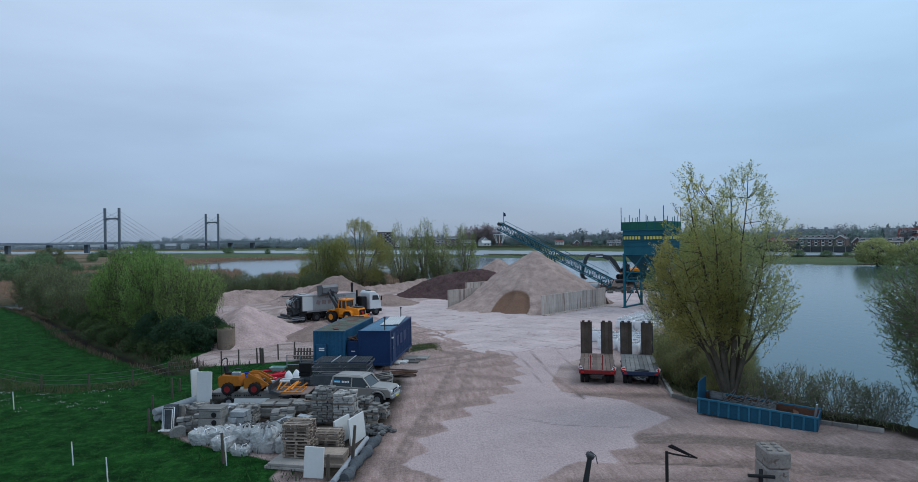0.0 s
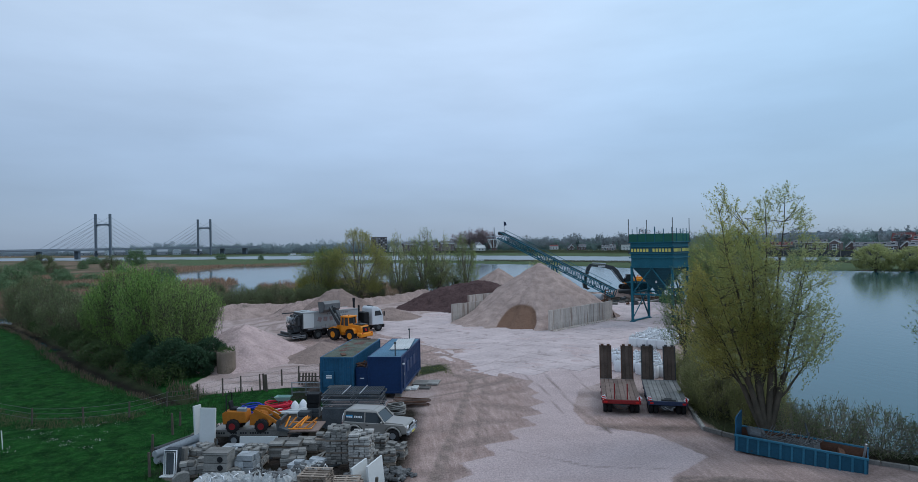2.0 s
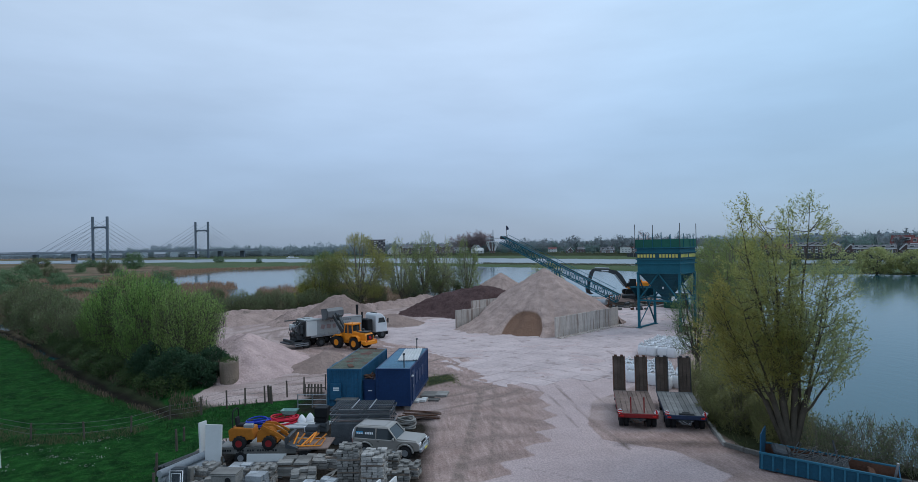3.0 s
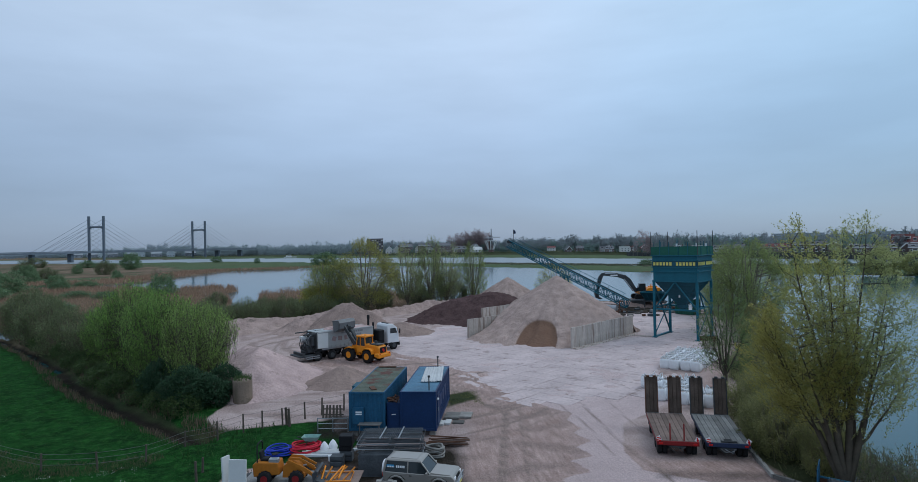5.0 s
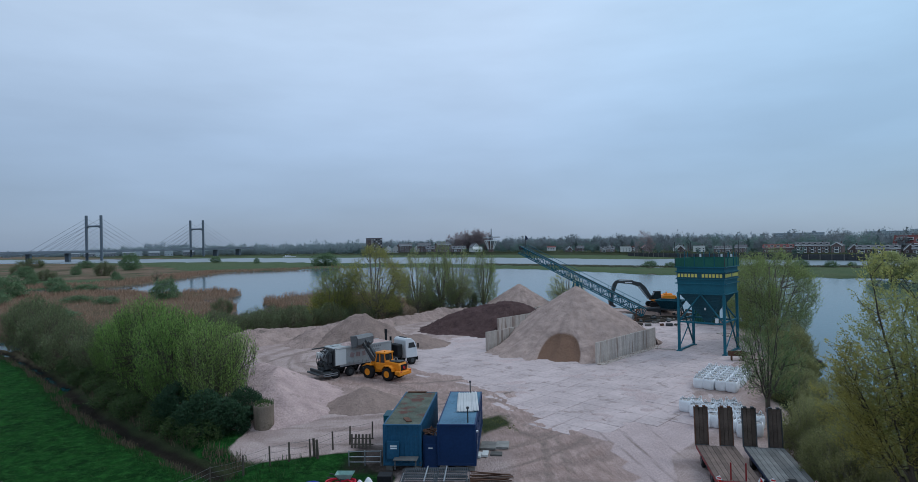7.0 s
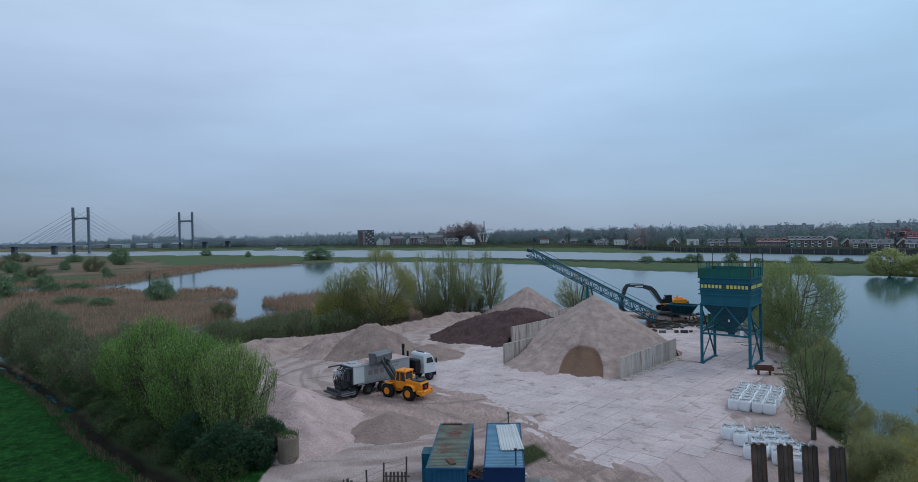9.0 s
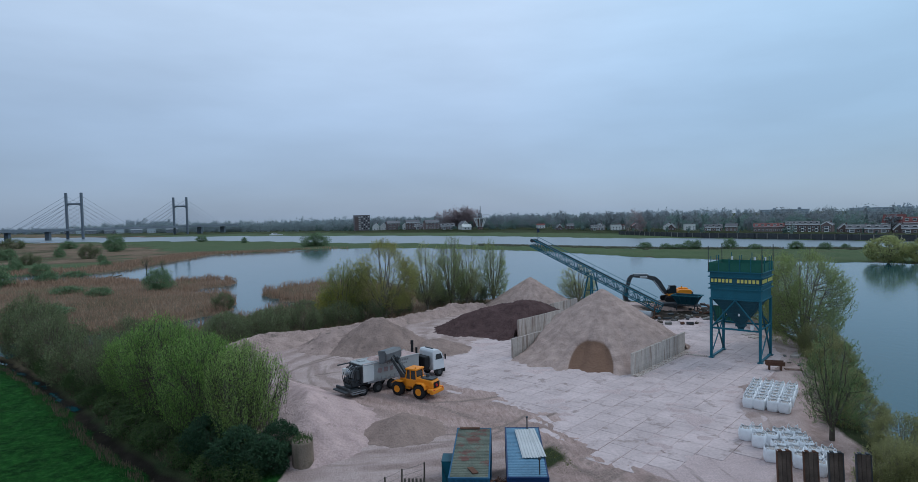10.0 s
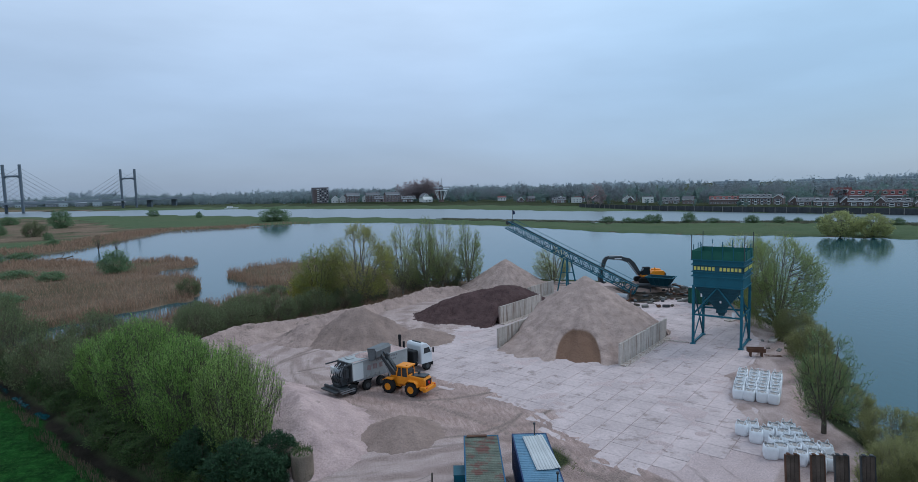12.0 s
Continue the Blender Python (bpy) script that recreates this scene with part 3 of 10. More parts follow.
LAKE = [(60, -40), (38, 20), (33.5, 30), (30.9, 35.6), (28.8, 38.5), (30, 46), (33, 56), (34.5, 62), (39, 68), (45, 73.6), (50.5, 79), (50, 83), (53, 88), (55, 95),
        (60, 106), (61, 120), (55, 131), (45, 139), (31, 147), (14, 148), (7, 151), (3, 168), (-3, 188), (-13, 203), (-29, 199), (-36, 183), (-35, 174.5), (-27.5, 161.5), (-18, 156), (-15, 154.5), (-19, 150.5), (-25.5, 150), (-29, 143.5), (-32.5, 136), (-38.5, 126.5), (-46, 119.5), (-58, 113), (-67, 122),
        (-53, 128), (-46, 136), (-39.5, 142), (-36.3, 146), (-35.2, 152), (-37.5, 167), (-42, 181), (-56, 193), (-52, 198), (-45, 202), (-48, 216), (-59, 229), (-68, 224),
        (-75, 221), (-90, 239), (-106, 243), (-128, 240), (-160, 246), (-160, 262), (-111, 262), (-103, 280), (-99, 322), (-94, 376), (-60, 388), (-30, 408), (22, 383), (65, 334), (82, 313), (95, 282), (106, 256), (122, 236.5), (137, 219), (153, 207), (169, 193), (180, 178), (330, 100), (500, -40)]
RIVER = [(-1500, 1500), (-346, 739), (-157, 655), (-78, 566), (-35, 510), (29, 459), (79, 388), (118, 339), (136, 315), (159, 297), (188, 283), (214, 264), (240, 229), (360, 130), (700, -100), (760, -40), (420, 150), (290, 284), (215, 404), (173, 434), (128, 513), (80, 582), (-50, 703), (-175, 800), (-300, 870), (-427, 950), (-580, 1059), (-1400, 1700)]
DITCH = [(-130, 195), (-66.8, 119.8), (-46.5, 96.2), (-36.3, 83), (-29.5, 73), (-21.5, 63.5), (-15, 56.8), (-13, 54.6)]
YARD = [(-1.5, -60), (-1.2, 31.2), (-5.9, 36), (-8.7, 38.8), (-9.6, 44.5), (-9.0, 47.5), (-5, 48.5), (-3.5, 53), (-3.6, 57), (-5.5, 56.8), (-11, 55.8), (-13.8, 58.5), (-12.8, 64), (-14.5, 72), (-19, 84), (-27.5, 101),
        (-22, 107), (-12, 112), (-3, 119), (5, 126), (14, 133), (24, 141), (34, 139), (46, 132), (57, 120), (56, 108), (51.5, 95), (47.5, 84), (41, 74.5), (35, 69), (31, 63), (29, 56), (24, 50), (20.9, 44), (20.8, 40), (25.8, 35.6), (28, 33.3), (31, -60)]
CONCRETE_AREA = [(0, 86), (2.6, 81), (6.5, 77), (7.3, 72.5), (10.1, 70.2), (8.9, 65.8), (10.8, 61.3), (12.4, 56.5), (13.6, 54.6), (12.7, 53.2), (13.2, 51.2), (12.2, 50.2), (12.9, 48.6), (11.6, 47.6), (12.2, 46), (10.6, 45.6), (11.2, 43.8),
                 (9.2, 43), (9.6, 41.4), (7.4, 40.8), (7.9, 39.2), (5.9, 38.3), (6.4, 36.8), (4.6, 35.8), (5.2, 34.2), (3.9, 32.6), (5.6, 30.8), (4.6, 28.6), (9, 29.8), (11.5, 31.9), (13.4, 31.3), (13.3, 33), (14.8, 33.2), (15.2, 35), (18.3, 37.2), (17.2, 40.8), (14, 43.4), (14.2, 46.5),
                 (16.2, 51.5), (22.5, 56.5), (25, 66), (31, 75), (36, 77.5), (44, 86), (48, 96), (52, 108), (50, 112), (40, 110), (26, 112), (22, 111), (10, 104), (4, 97), (-3, 95), (-9, 91)]
GRASS_LOBE = [(-9.4, 44.6), (-8.8, 47.8), (-4.8, 48.8), (-3.8, 53), (-4.2, 56.6), (-11, 55.4), (-13, 54.6), (-14, 50)]


def axis(fine, mid, ends):
    """Grid lines: fine in one stretch, coarser outside, then growing to the horizon."""
    vals = list(np.arange(fine[0], fine[1], fine[2]))
    a, step = fine[0], mid[2]
    while a > mid[0]:
        a -= step
        vals.append(a)
    while a > ends[0]:
        step *= 1.09
        a -= step
        vals.append(a)
    a, step = fine[1], mid[2]
    while a < mid[1]:
        vals.append(a)
        a += step
    while a < ends[1]:
        vals.append(a)
        step *= 1.07
        a += step
    vals.append(ends[1])
    return np.array(sorted(vals))


def sag(v, d):
    return np.clip(v / d, 0, 1)


def land_height(X, Y):
    lake, river = distance(LAKE, X, Y), distance(RIVER, X, Y)
    wet = np.minimum(lake, river)
    reach = np.hypot(X, Y - 20)
    bank = np.clip(1.3 + reach * 0.012, 1.5, 14)
    ragged = waves(X, Y, 9, 3) * np.clip(reach * 0.008, 0.2, 1.6)
    s = (wet + ragged) / bank
    yard = distance(YARD, X, Y)
    level = np.where(yard < 0, 0.0, -0.05 - 0.45 * sag(yard - 25, 60))
    z = np.where(s < 1, -2.6 + np.clip(s + 1, 0, 2) / 2 * (level + 2.6), level)
    dyke = np.clip((X + 60) / 120, 0, 1) * ((Y + X * 1.2 > 560) & (X * 0.66 + Y > 430)) * np.clip((river - 5) / 12, 0, 1)
    z = z + 3.1 * dyke
    ditch = line_distance(DITCH, X, Y) + 0.3 * waves(X, Y, 5, 5)
    low = -0.89 + 0.09 * waves(X, Y, 7, 8) - 0.12 * np.clip((Y - 78) / 6, 0, 1)
    z = np.minimum(z, low + np.clip((ditch - 0.35) / 1.7, 0, 1) ** 0.8 * (level - low))
    return z, lake, river, yard, ditch


xs = axis((-28, 34, 0.3), (-70, 62, 0.6), (-2600, 2600))
ys = axis((26, 106, 0.3), (14, 150, 0.6), (-300, 3400))
GX, GY = np.meshgrid(xs, ys)
GZ, lake, river, yard, ditch = land_height(GX, GY)
conc = distance(CONCRETE_AREA, GX, GY)
near = (np.abs(GX) < 80) & (GY < 160)
lumps = waves(GX, GY, 2.2, 11) * 0.02 + waves(GX, GY, 9, 12) * 0.03
lift = np.clip(conc / 0.8, 0, 1) * 0.07 - 0.055 + 0.075 * np.clip(waves(GX, GY, 11, 17) * 0.9 + waves(GX, GY, 3, 18) * 0.5 + 0.02, 0, 1)
GZ = np.where(near & (yard < 0), GZ + np.where((conc < 1.2) & (GY > 57), lift, 0.015 + np.clip(lumps, -0.03, 0.08)), GZ)
GZ = np.where(near & (yard >= 0) & (lake > 3), GZ + waves(GX, GY, 3, 14) * 0.04, GZ)
# hollows worn by wheels along the drive
for lane in ([(6, 30), (9, 45), (11, 58), (5, 72), (-6, 84)], [(8, 30), (11, 46), (12.6, 57), (7, 73), (-5, 86)], [(15, 34), (22, 31), (30, 27)], [(14, 32), (21, 29), (30, 25)]):
    dl = line_distance(lane, GX, GY)
    GZ = np.where((yard < 0) & (conc > 0.6), GZ - 0.035 * np.exp(-(dl / 0.3) ** 2) + 0.025 * np.exp(-((dl - 0.55) / 0.25) ** 2), GZ)
nx, ny = len(xs), len(ys)
ground_mesh = bpy.data.meshes.new("ground")
idx = np.arange(nx * ny).reshape(ny, nx)
quads = np.stack([idx[:-1, :-1], idx[:-1, 1:], idx[1:, 1:], idx[1:, :-1]], -1).reshape(-1, 4)
ground_mesh.from_pydata(np.stack([GX, GY, GZ], -1).reshape(-1, 3).tolist(), [], quads.tolist())
ground_mesh.polygons.foreach_set("use_smooth", [True] * len(ground_mesh.polygons))


def field(name, values):
    at = ground_mesh.attributes.new(name, 'FLOAT', 'POINT')
    at.data.foreach_set("value", np.clip(values, 0, 1).astype(np.float32).ravel())


def soft(d, w):
    """1 inside an outline, 0 outside, over a width."""
    return np.clip(0.5 - d / w, 0, 1)


east_of_ditch = GX > np.interp(GY, [54, 56.8, 63.5, 73, 83, 96, 120, 195], [-13, -15, -21.5, -29.5, -36.3, -46.5, -66.8, -130])
south_drive = soft(distance([(-1, -60), (-1, 31), (3, 38), (7, 46), (10, 58), (4, 66), (-6, 66), (-9, 84), (-2, 90), (4, 82), (9, 74), (13, 60), (15, 48), (20, 40), (29, 33), (32, -60)], GX, GY), 3)
drive = soft(line_distance([(3.5, 30), (7, 42), (9.5, 54), (6.5, 66), (1, 73), (-6, 78)], GX, GY) - 3.4, 2.5)
side = soft(line_distance([(14, 33.5), (20, 31.5), (32, 26)], GX, GY) - 2.6, 2.5)
by_trailers = soft(line_distance([(15.5, 42.5), (20, 42)], GX, GY) - 2.0, 2)
bags = soft(line_distance([(25, 54), (28.5, 61), (34, 68), (41, 76.5), (47, 86)], GX, GY) - 1.2, 2.5) * 0.8
field("m_dirt", np.maximum.reduce([drive, side, by_trailers, bags, south_drive * 0.62]))
# arcs left by turning wheels
track = np.zeros(GX.shape)
rt = random.Random(6)
for k in range(44):
    cx, cy, rad, a0 = rt.uniform(-10, 10), rt.uniform(70, 96), rt.uniform(5, 22), rt.uniform(0, 6.28)
    arc = [(cx + rad * math.cos(a0 + q * 0.12), cy + rad * math.sin(a0 + q * 0.12)) for q in range(rt.randint(6, 16))]
    for off in (0, 1.9):
        d_ = line_distance([(x + off * math.cos(a0), y + off * math.sin(a0)) for x, y in arc], GX, GY)
        track = np.maximum(track, np.exp(-(d_ / 0.33) ** 2) * rt.uniform(0.3, 0.75))
for k in range(13):
    x0 = 2.6 + 0.62 * k + rt.uniform(-0.2, 0.2)
    lane = [(x0, 30), (x0 * 0.75 + 4, 44), (x0 * 0.55 + 7.2, 56), (x0 * 0.8 + 1.2, 68), (x0 * 1.3 - 9, 82)]
    track = np.maximum(track, np.exp(-(line_distance(lane, GX, GY) / 0.2) ** 2) * rt.uniform(0.15, 0.7))
for k in range(9):
    y0 = rt.uniform(27, 35)
    track = np.maximum(track, np.exp(-(line_distance([(10 + rt.uniform(0, 4), y0 + 1), (18, y0), (32, y0 - 6)], GX, GY) / 0.25) ** 2) * rt.uniform(0.5, 1))
on_slabs = np.zeros(GX.shape)
for arc, k_ in (([(13.5, 66.5), (14.7, 61.7), (15.1, 57.2), (14.7, 49.8), (14.7, 45.6), (14.9, 41.5)], 0.62), ([(11.6, 65.5), (12.4, 61.8), (13.3, 57.5), (13.7, 52), (13.3, 45.8)], 0.55), ([(20, 66), (17.5, 58), (16.8, 50), (17.2, 44)], 0.5), ([(8.5, 40), (12, 37), (16, 36)], 0.5)):
    on_slabs = np.maximum(on_slabs, np.exp(-(line_distance(arc, GX, GY) / 0.22) ** 2) * k_)
field("m_track", np.maximum(track * (yard < 0) * np.clip(conc / 0.5 + 0.3, 0, 1), on_slabs))
GZ = GZ - 0.07 * track * (yard < 0) * (conc > 0.5)
# mud areas; in the storage corner also painted shade under the goods
field("m_mud_shade", np.maximum.reduce([soft(distance([(-5.6, 53.2), (-1.6, 50.6), (-1.2, 52.6), (-2.2, 57.4), (-4.6, 58.2)], GX, GY), 1.2) * 0.66, soft(distance([(-9.4, 39.3), (-5.8, 36.6), (-2.0, 34.2), (-1.0, 31.6), (2.4, 30.4), (3.6, 38), (4.6, 46), (4.6, 50), (-3, 50), (-8.5, 46.5)], GX, GY), 1.5) * 0.72, soft(ditch - 0.6, 0.7),
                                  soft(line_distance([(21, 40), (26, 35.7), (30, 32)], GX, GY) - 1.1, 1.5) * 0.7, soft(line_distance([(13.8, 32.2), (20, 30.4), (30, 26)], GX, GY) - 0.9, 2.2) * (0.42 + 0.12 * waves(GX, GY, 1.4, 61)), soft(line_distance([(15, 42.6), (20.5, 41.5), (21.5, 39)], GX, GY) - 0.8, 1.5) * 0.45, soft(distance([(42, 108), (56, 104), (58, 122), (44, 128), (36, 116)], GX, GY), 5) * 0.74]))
is_reed = soft(-yard + 0.5, 3) * np.clip((GY - 92) / 10, 0, 1) * east_of_ditch * (GY < 262) * (GX < 30)
green_spit = soft(distance([(-420, 820), (-190, 560), (-125, 430), (-75, 398), (-30, 412), (22, 386), (65, 337), (95, 285), (122, 239), (153, 210), (182, 182), (420, 80), (420, 140), (240, 229), (214, 264), (159, 297), (118, 339), (79, 388), (29, 459), (-35, 510), (-78, 566), (-157, 655)], GX, GY) - 5, 6)
spit_edge = soft(np.abs(lake - 1.2) - 1.0, 1.2) * (GX > -40) * (GY > 160)
far_side = (GY + GX * 1.2 > 560) & (distance(RIVER, GX, GY) > 0) & (GX * 0.66 + GY > 430 + 0 * GX)
far_bank = far_side * 1.0
field("m_reed", np.maximum.reduce([is_reed, soft(lake - 7 - 0.24 * np.clip(-GX - 30, 0, 130) + 4 * waves(GX, GY, 14, 53), 6) * (GX < -10) * (GY > 215) * (lake > 0), np.where((GX < -60) & (GY > 180), 0.75 - 0.35 * waves(GX, GY, 34, 51) - 0.15 * waves(GX, GY, 12, 52), 0)]) * (1 - green_spit * (lake > 9)) * (1 - far_bank) + spit_edge * 0.8)
field("m_rough", np.maximum.reduce([(far_bank > 0) * (distance(RIVER, GX, GY) > 80), soft(-yard + 0.3, 1.2) * (yard > 0) , soft(distance([(4.6, 58), (7.6, 60.5), (7, 63), (4.8, 62)], GX, GY), 1.2) * 0.9]))
west = soft(np.where(east_of_ditch, 5.0, -5.0), 2) * (ditch > 0.3)
south_west = soft(distance([(-1.3, -60), (-1.0, 31.2), (-5.6, 36.1), (-8.5, 38.9), (-9.4, 44.5), (-13, 53), (-60, 53), (-60, -60)], GX, GY), 1.0)
field("m_grass", np.maximum.reduce([soft(distance([(-9.2, 47.2), (-5, 48.3), (-2.4, 48.8), (-1.7, 51.4), (-3.2, 52.6), (-4.3, 54.8), (-8.5, 54.6), (-11, 53.4)], GX, GY), 0.9), soft(distance([(-10.2, 38.6), (-6, 35), (-1.8, 30), (-1.2, 33.3), (-3.0, 34.6), (-5.8, 36.4), (-9.4, 39.2)], GX, GY), 0.7), west * (GY < 120), south_west, soft(distance(GRASS_LOBE, GX, GY), 1.0), soft(distance([(-12.6, 56.2), (-13.6, 58.6), (-13.2, 63), (-17, 66), (-22, 69), (-22, 66.5), (-18.6, 62.4), (-14.6, 57.6)], GX, GY), 1.0)]))
field("m_field", np.maximum.reduce([np.where((GX < -60) & (GY > 180), 0.32 + 0.35 * waves(GX, GY, 34, 51), 0), west * (GY >= 120) * (GY < 330), green_spit * (1 - spit_edge), far_bank * (distance(RIVER, GX, GY) <= 80)]))
field("m_conc", soft(conc + 0.06 * waves(GX, GY, 1.6, 21), 0.35))
ground_mesh.vertices.foreach_set("co", np.stack([GX, GY, GZ], -1).astype(np.float32).ravel())
ground_mesh.materials.append(GROUND)
ground_mesh.update()
ground = tagged(new("ground", ground_mesh), "sandy yard, green meadow and reed land by the river", "ground", kind="structure")

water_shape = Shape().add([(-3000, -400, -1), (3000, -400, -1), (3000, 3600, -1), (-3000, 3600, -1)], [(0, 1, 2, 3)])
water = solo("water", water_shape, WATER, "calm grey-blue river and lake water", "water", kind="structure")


# ---- heaps ----
def heap(name, mat, label, peaks, walls=(), res=0.24, rough=0.12, wet=None, z_from=-0.25, seed=1, power=1.0, category="sand heap"):
    """A loose heap: cones and ridges (two ends, two heights, slope), cut off at walls (point, inward normal)."""
    x0 = min(min(p[0], p[3]) - max(p[2], p[5]) / p[6] for p in peaks) - 1
    x1 = max(max(p[0], p[3]) + max(p[2], p[5]) / p[6] for p in peaks) + 1
    y0 = min(min(p[1], p[4]) - max(p[2], p[5]) / p[6] for p in peaks) - 1
    y1 = max(max(p[1], p[4]) + max(p[2], p[5]) / p[6] for p in peaks) + 1
    X, Y = np.meshgrid(np.arange(x0, x1, res), np.arange(y0, y1, res))
    Z = np.full(X.shape, -9.0)
    wob = waves(X, Y, 5, seed) * 0.5 + waves(X, Y, 2.1, seed + 1) * 0.25 + waves(X, Y, 1.0, seed + 2) * 0.12
    for ax, ay, ah, bx, by, bh, slope in peaks:
        dx, dy = bx - ax, by - ay
        L = dx * dx + dy * dy
        t = np.clip(((X - ax) * dx + (Y - ay) * dy) / L, 0, 1) if L > 0 else np.zeros(X.shape)
        d = np.hypot(X - ax - t * dx, Y - ay - t * dy)
        h = ah + (bh - ah) * t
        ang = np.arctan2(Y - ay - t * dy, X - ax - t * dx)
        d = d * (1 + 0.03 * np.sin(ang * 9 + seed + 0.4 * wob) + 0.018 * np.sin(ang * 23 + 2 * seed + wob) + 0.012 * np.sin(ang * 51 + 3 * seed + wob * 2))
        rill = np.sin(ang * 31 + seed + wob * 1.5) + 0.8 * np.sin(ang * 67 + 2 * seed - wob * 2.2) + 0.6 * np.sin(ang * 113 + wob * 3)
        Z = np.maximum(Z, h - slope * (np.sqrt(d * d + 0.04) - 0.2) * (1 + 0.06 * wob) + rough * 0.22 * rill * np.clip(d / 2.5, 0, 1))
    Z = np.where(Z < 0.9, Z * 0.75 + np.sign(Z) * 0.0, Z - 0.225)
    Z = Z + (wob * rough + np.random.RandomState(seed).normal(scale=0.02 + rough * 0.08, size=X.shape)) * np.clip(Z + 0.3, 0, 1)
    keep = np.ones(X.shape, bool)
    for px, py, ux, uy, length, *fall in walls:
        s_ = (X - px) * U.x + (Y - py) * U.y
        out = np.clip(0.35 - ((X - px) * ux + (Y - py) * uy), 0, 99)
        past = np.clip(np.maximum(s_ - length, -0.5 - s_) / 1.2, 0, 1)
        Z = Z - out * (9.0 - 7.6 * past)
        if fall:
            Z = Z - np.clip(s_ - length + 0.8, 0, 99) * fall[0]
    mark = wet(X, Y, Z) if wet else np.zeros(X.shape)
    Z = Z - 0.4 * np.clip((mark - 0.4) * 5, 0, 1)
    idx = np.full(X.shape, -1)
    ok = (Z > z_from - 0.4) & keep
    idx[ok] = np.arange(ok.sum())
    verts = np.stack([X[ok], Y[ok], np.maximum(Z[ok], z_from)], -1)
    q = np.stack([idx[:-1, :-1], idx[:-1, 1:], idx[1:, 1:], idx[1:, :-1]], -1).reshape(-1, 4)
    good = (q >= 0).all(1)
    me = mesh_from(name, verts.tolist(), q[good].tolist(), mat, True)
    if wet:
        at = me.attributes.new("moist", 'FLOAT', 'POINT')
        at.data.foreach_set("value", np.clip(mark[ok], 0, 1).astype(np.float32))
    return tagged(new(name, me), label, category)


U = Vector((0.776, 0.631, 0))       # along the bays
N = Vector((0.631, -0.776, 0))      # across the bays, to the south-east


def bite(X, Y, Z):
    """The dug-out moist face low on the heap's front."""
    s = (X - 18.5) * 0.9 + (Y - 84.2) * -0.43
    return np.where(Y < 92, 1.0 - 0.5 * ((np.abs(s) / 2.6) ** 2.3 + (np.clip(Z + 0.1, 0, 9) / 2.9) ** 2.3) ** 1.5, 0)


heap("gravel_mound", SAND_PINK, "tall conical heap of pinkish gravel between concrete walls", [(24.32, 94.93, 8.12, 24.32, 94.93, 8.12, 0.625), (24.2, 94.5, 6.5, 24.2, 94.5, 6.5, 0.475), (28.2, 96.6, 4.2, 30.6, 97.6, 3.4, 0.62)],
     walls=[(21.7, 80.3, -N.x, -N.y, 15.3, 0.3), (10.8, 91.4, N.x, N.y, 14.8)], wet=bite, rough=0.10, seed=4, res=0.3)
heap("gravel_mound", SAND_GREY, "small heap of grey gravel at the wall's end", [(31.4, 91.9, 3.0, 32.0, 92.3, 2.8, 0.8)], walls=[(21.7, 80.3, -N.x, -N.y, 15.3)], seed=9, res=0.3)
heap("gravel_mound", LAVA, "long heap of dark red-brown gravel", [(9.5, 112, 3.2, 17.5, 110.5, 4.9, 0.52), (17.5, 110.5, 4.9, 21, 112.5, 4.0, 0.52), (13.8, 105.6, 1.9, 15.5, 106.2, 2.2, 0.6), (6, 112.8, 1.1, 9.5, 112, 3.0, 0.5)],
     walls=[(14.7, 103.6, -N.x, -N.y, 11.8)], rough=0.4, seed=12, category="gravel heap")
heap("sand_mound", SAND_PINK, "conical heap of pinkish sand by the lake", [(25.34, 135.1, 5.75, 25.34, 135.1, 5.75, 0.64), (25.3, 134.8, 3.4, 25.3, 134.8, 3.4, 0.4), (29, 132, 2.6, 32, 130.5, 1.5, 0.48)], seed=15)
heap("sand_mound", SAND_GREY, "broad heap of grey-brown sand", [(-7.2, 102.2, 4.2, -5.2, 101.8, 4.6, 0.74), (-5.2, 101.8, 4.4, -2.4, 101.2, 3.1, 0.74), (-6, 99.5, 2.9, -4.8, 99.2, 2.7, 0.78)], rough=0.28, seed=21)
heap("sand_mound", SAND_GREY, "low rounded heap of grey-brown sand", [(1.2, 99.3, 1.6, 2.6, 99, 1.7, 0.42)], rough=0.12, seed=24)
heap("sand_mound", SAND_GREY, "low smooth cone of grey-brown sand", [(-4.4, 68.6, 1.75, -4.2, 68.9, 1.75, 0.52)], rough=0.05, seed=27, res=0.25)
heap("sand_mound", SAND_PALE, "wide smooth heap of pale sand", [(-12.4, 72.0, 3.3, -13.2, 75.5, 2.7, 0.55), (-13.2, 75.5, 2.6, -16, 82, 1.8, 0.5), (-12, 67.5, 2.6, -12.4, 72.0, 3.3, 0.55)], rough=0.16, seed=31, res=0.3)
heap("sand_bank", WEATHERED_SAND, "long rough bank of pale sand along the reeds", [(-27, 101.5, 1.6, -22, 106.4, 2.2, 0.55), (-22, 106.4, 2.2, -14, 111.2, 1.6, 0.55), (-14, 111.2, 1.6, -4, 118.4, 1.4, 0.6), (-12, 104.5, 2.6, -8, 105.4, 3.2, 0.5)],
     rough=0.35, seed=35, category="sand bank")
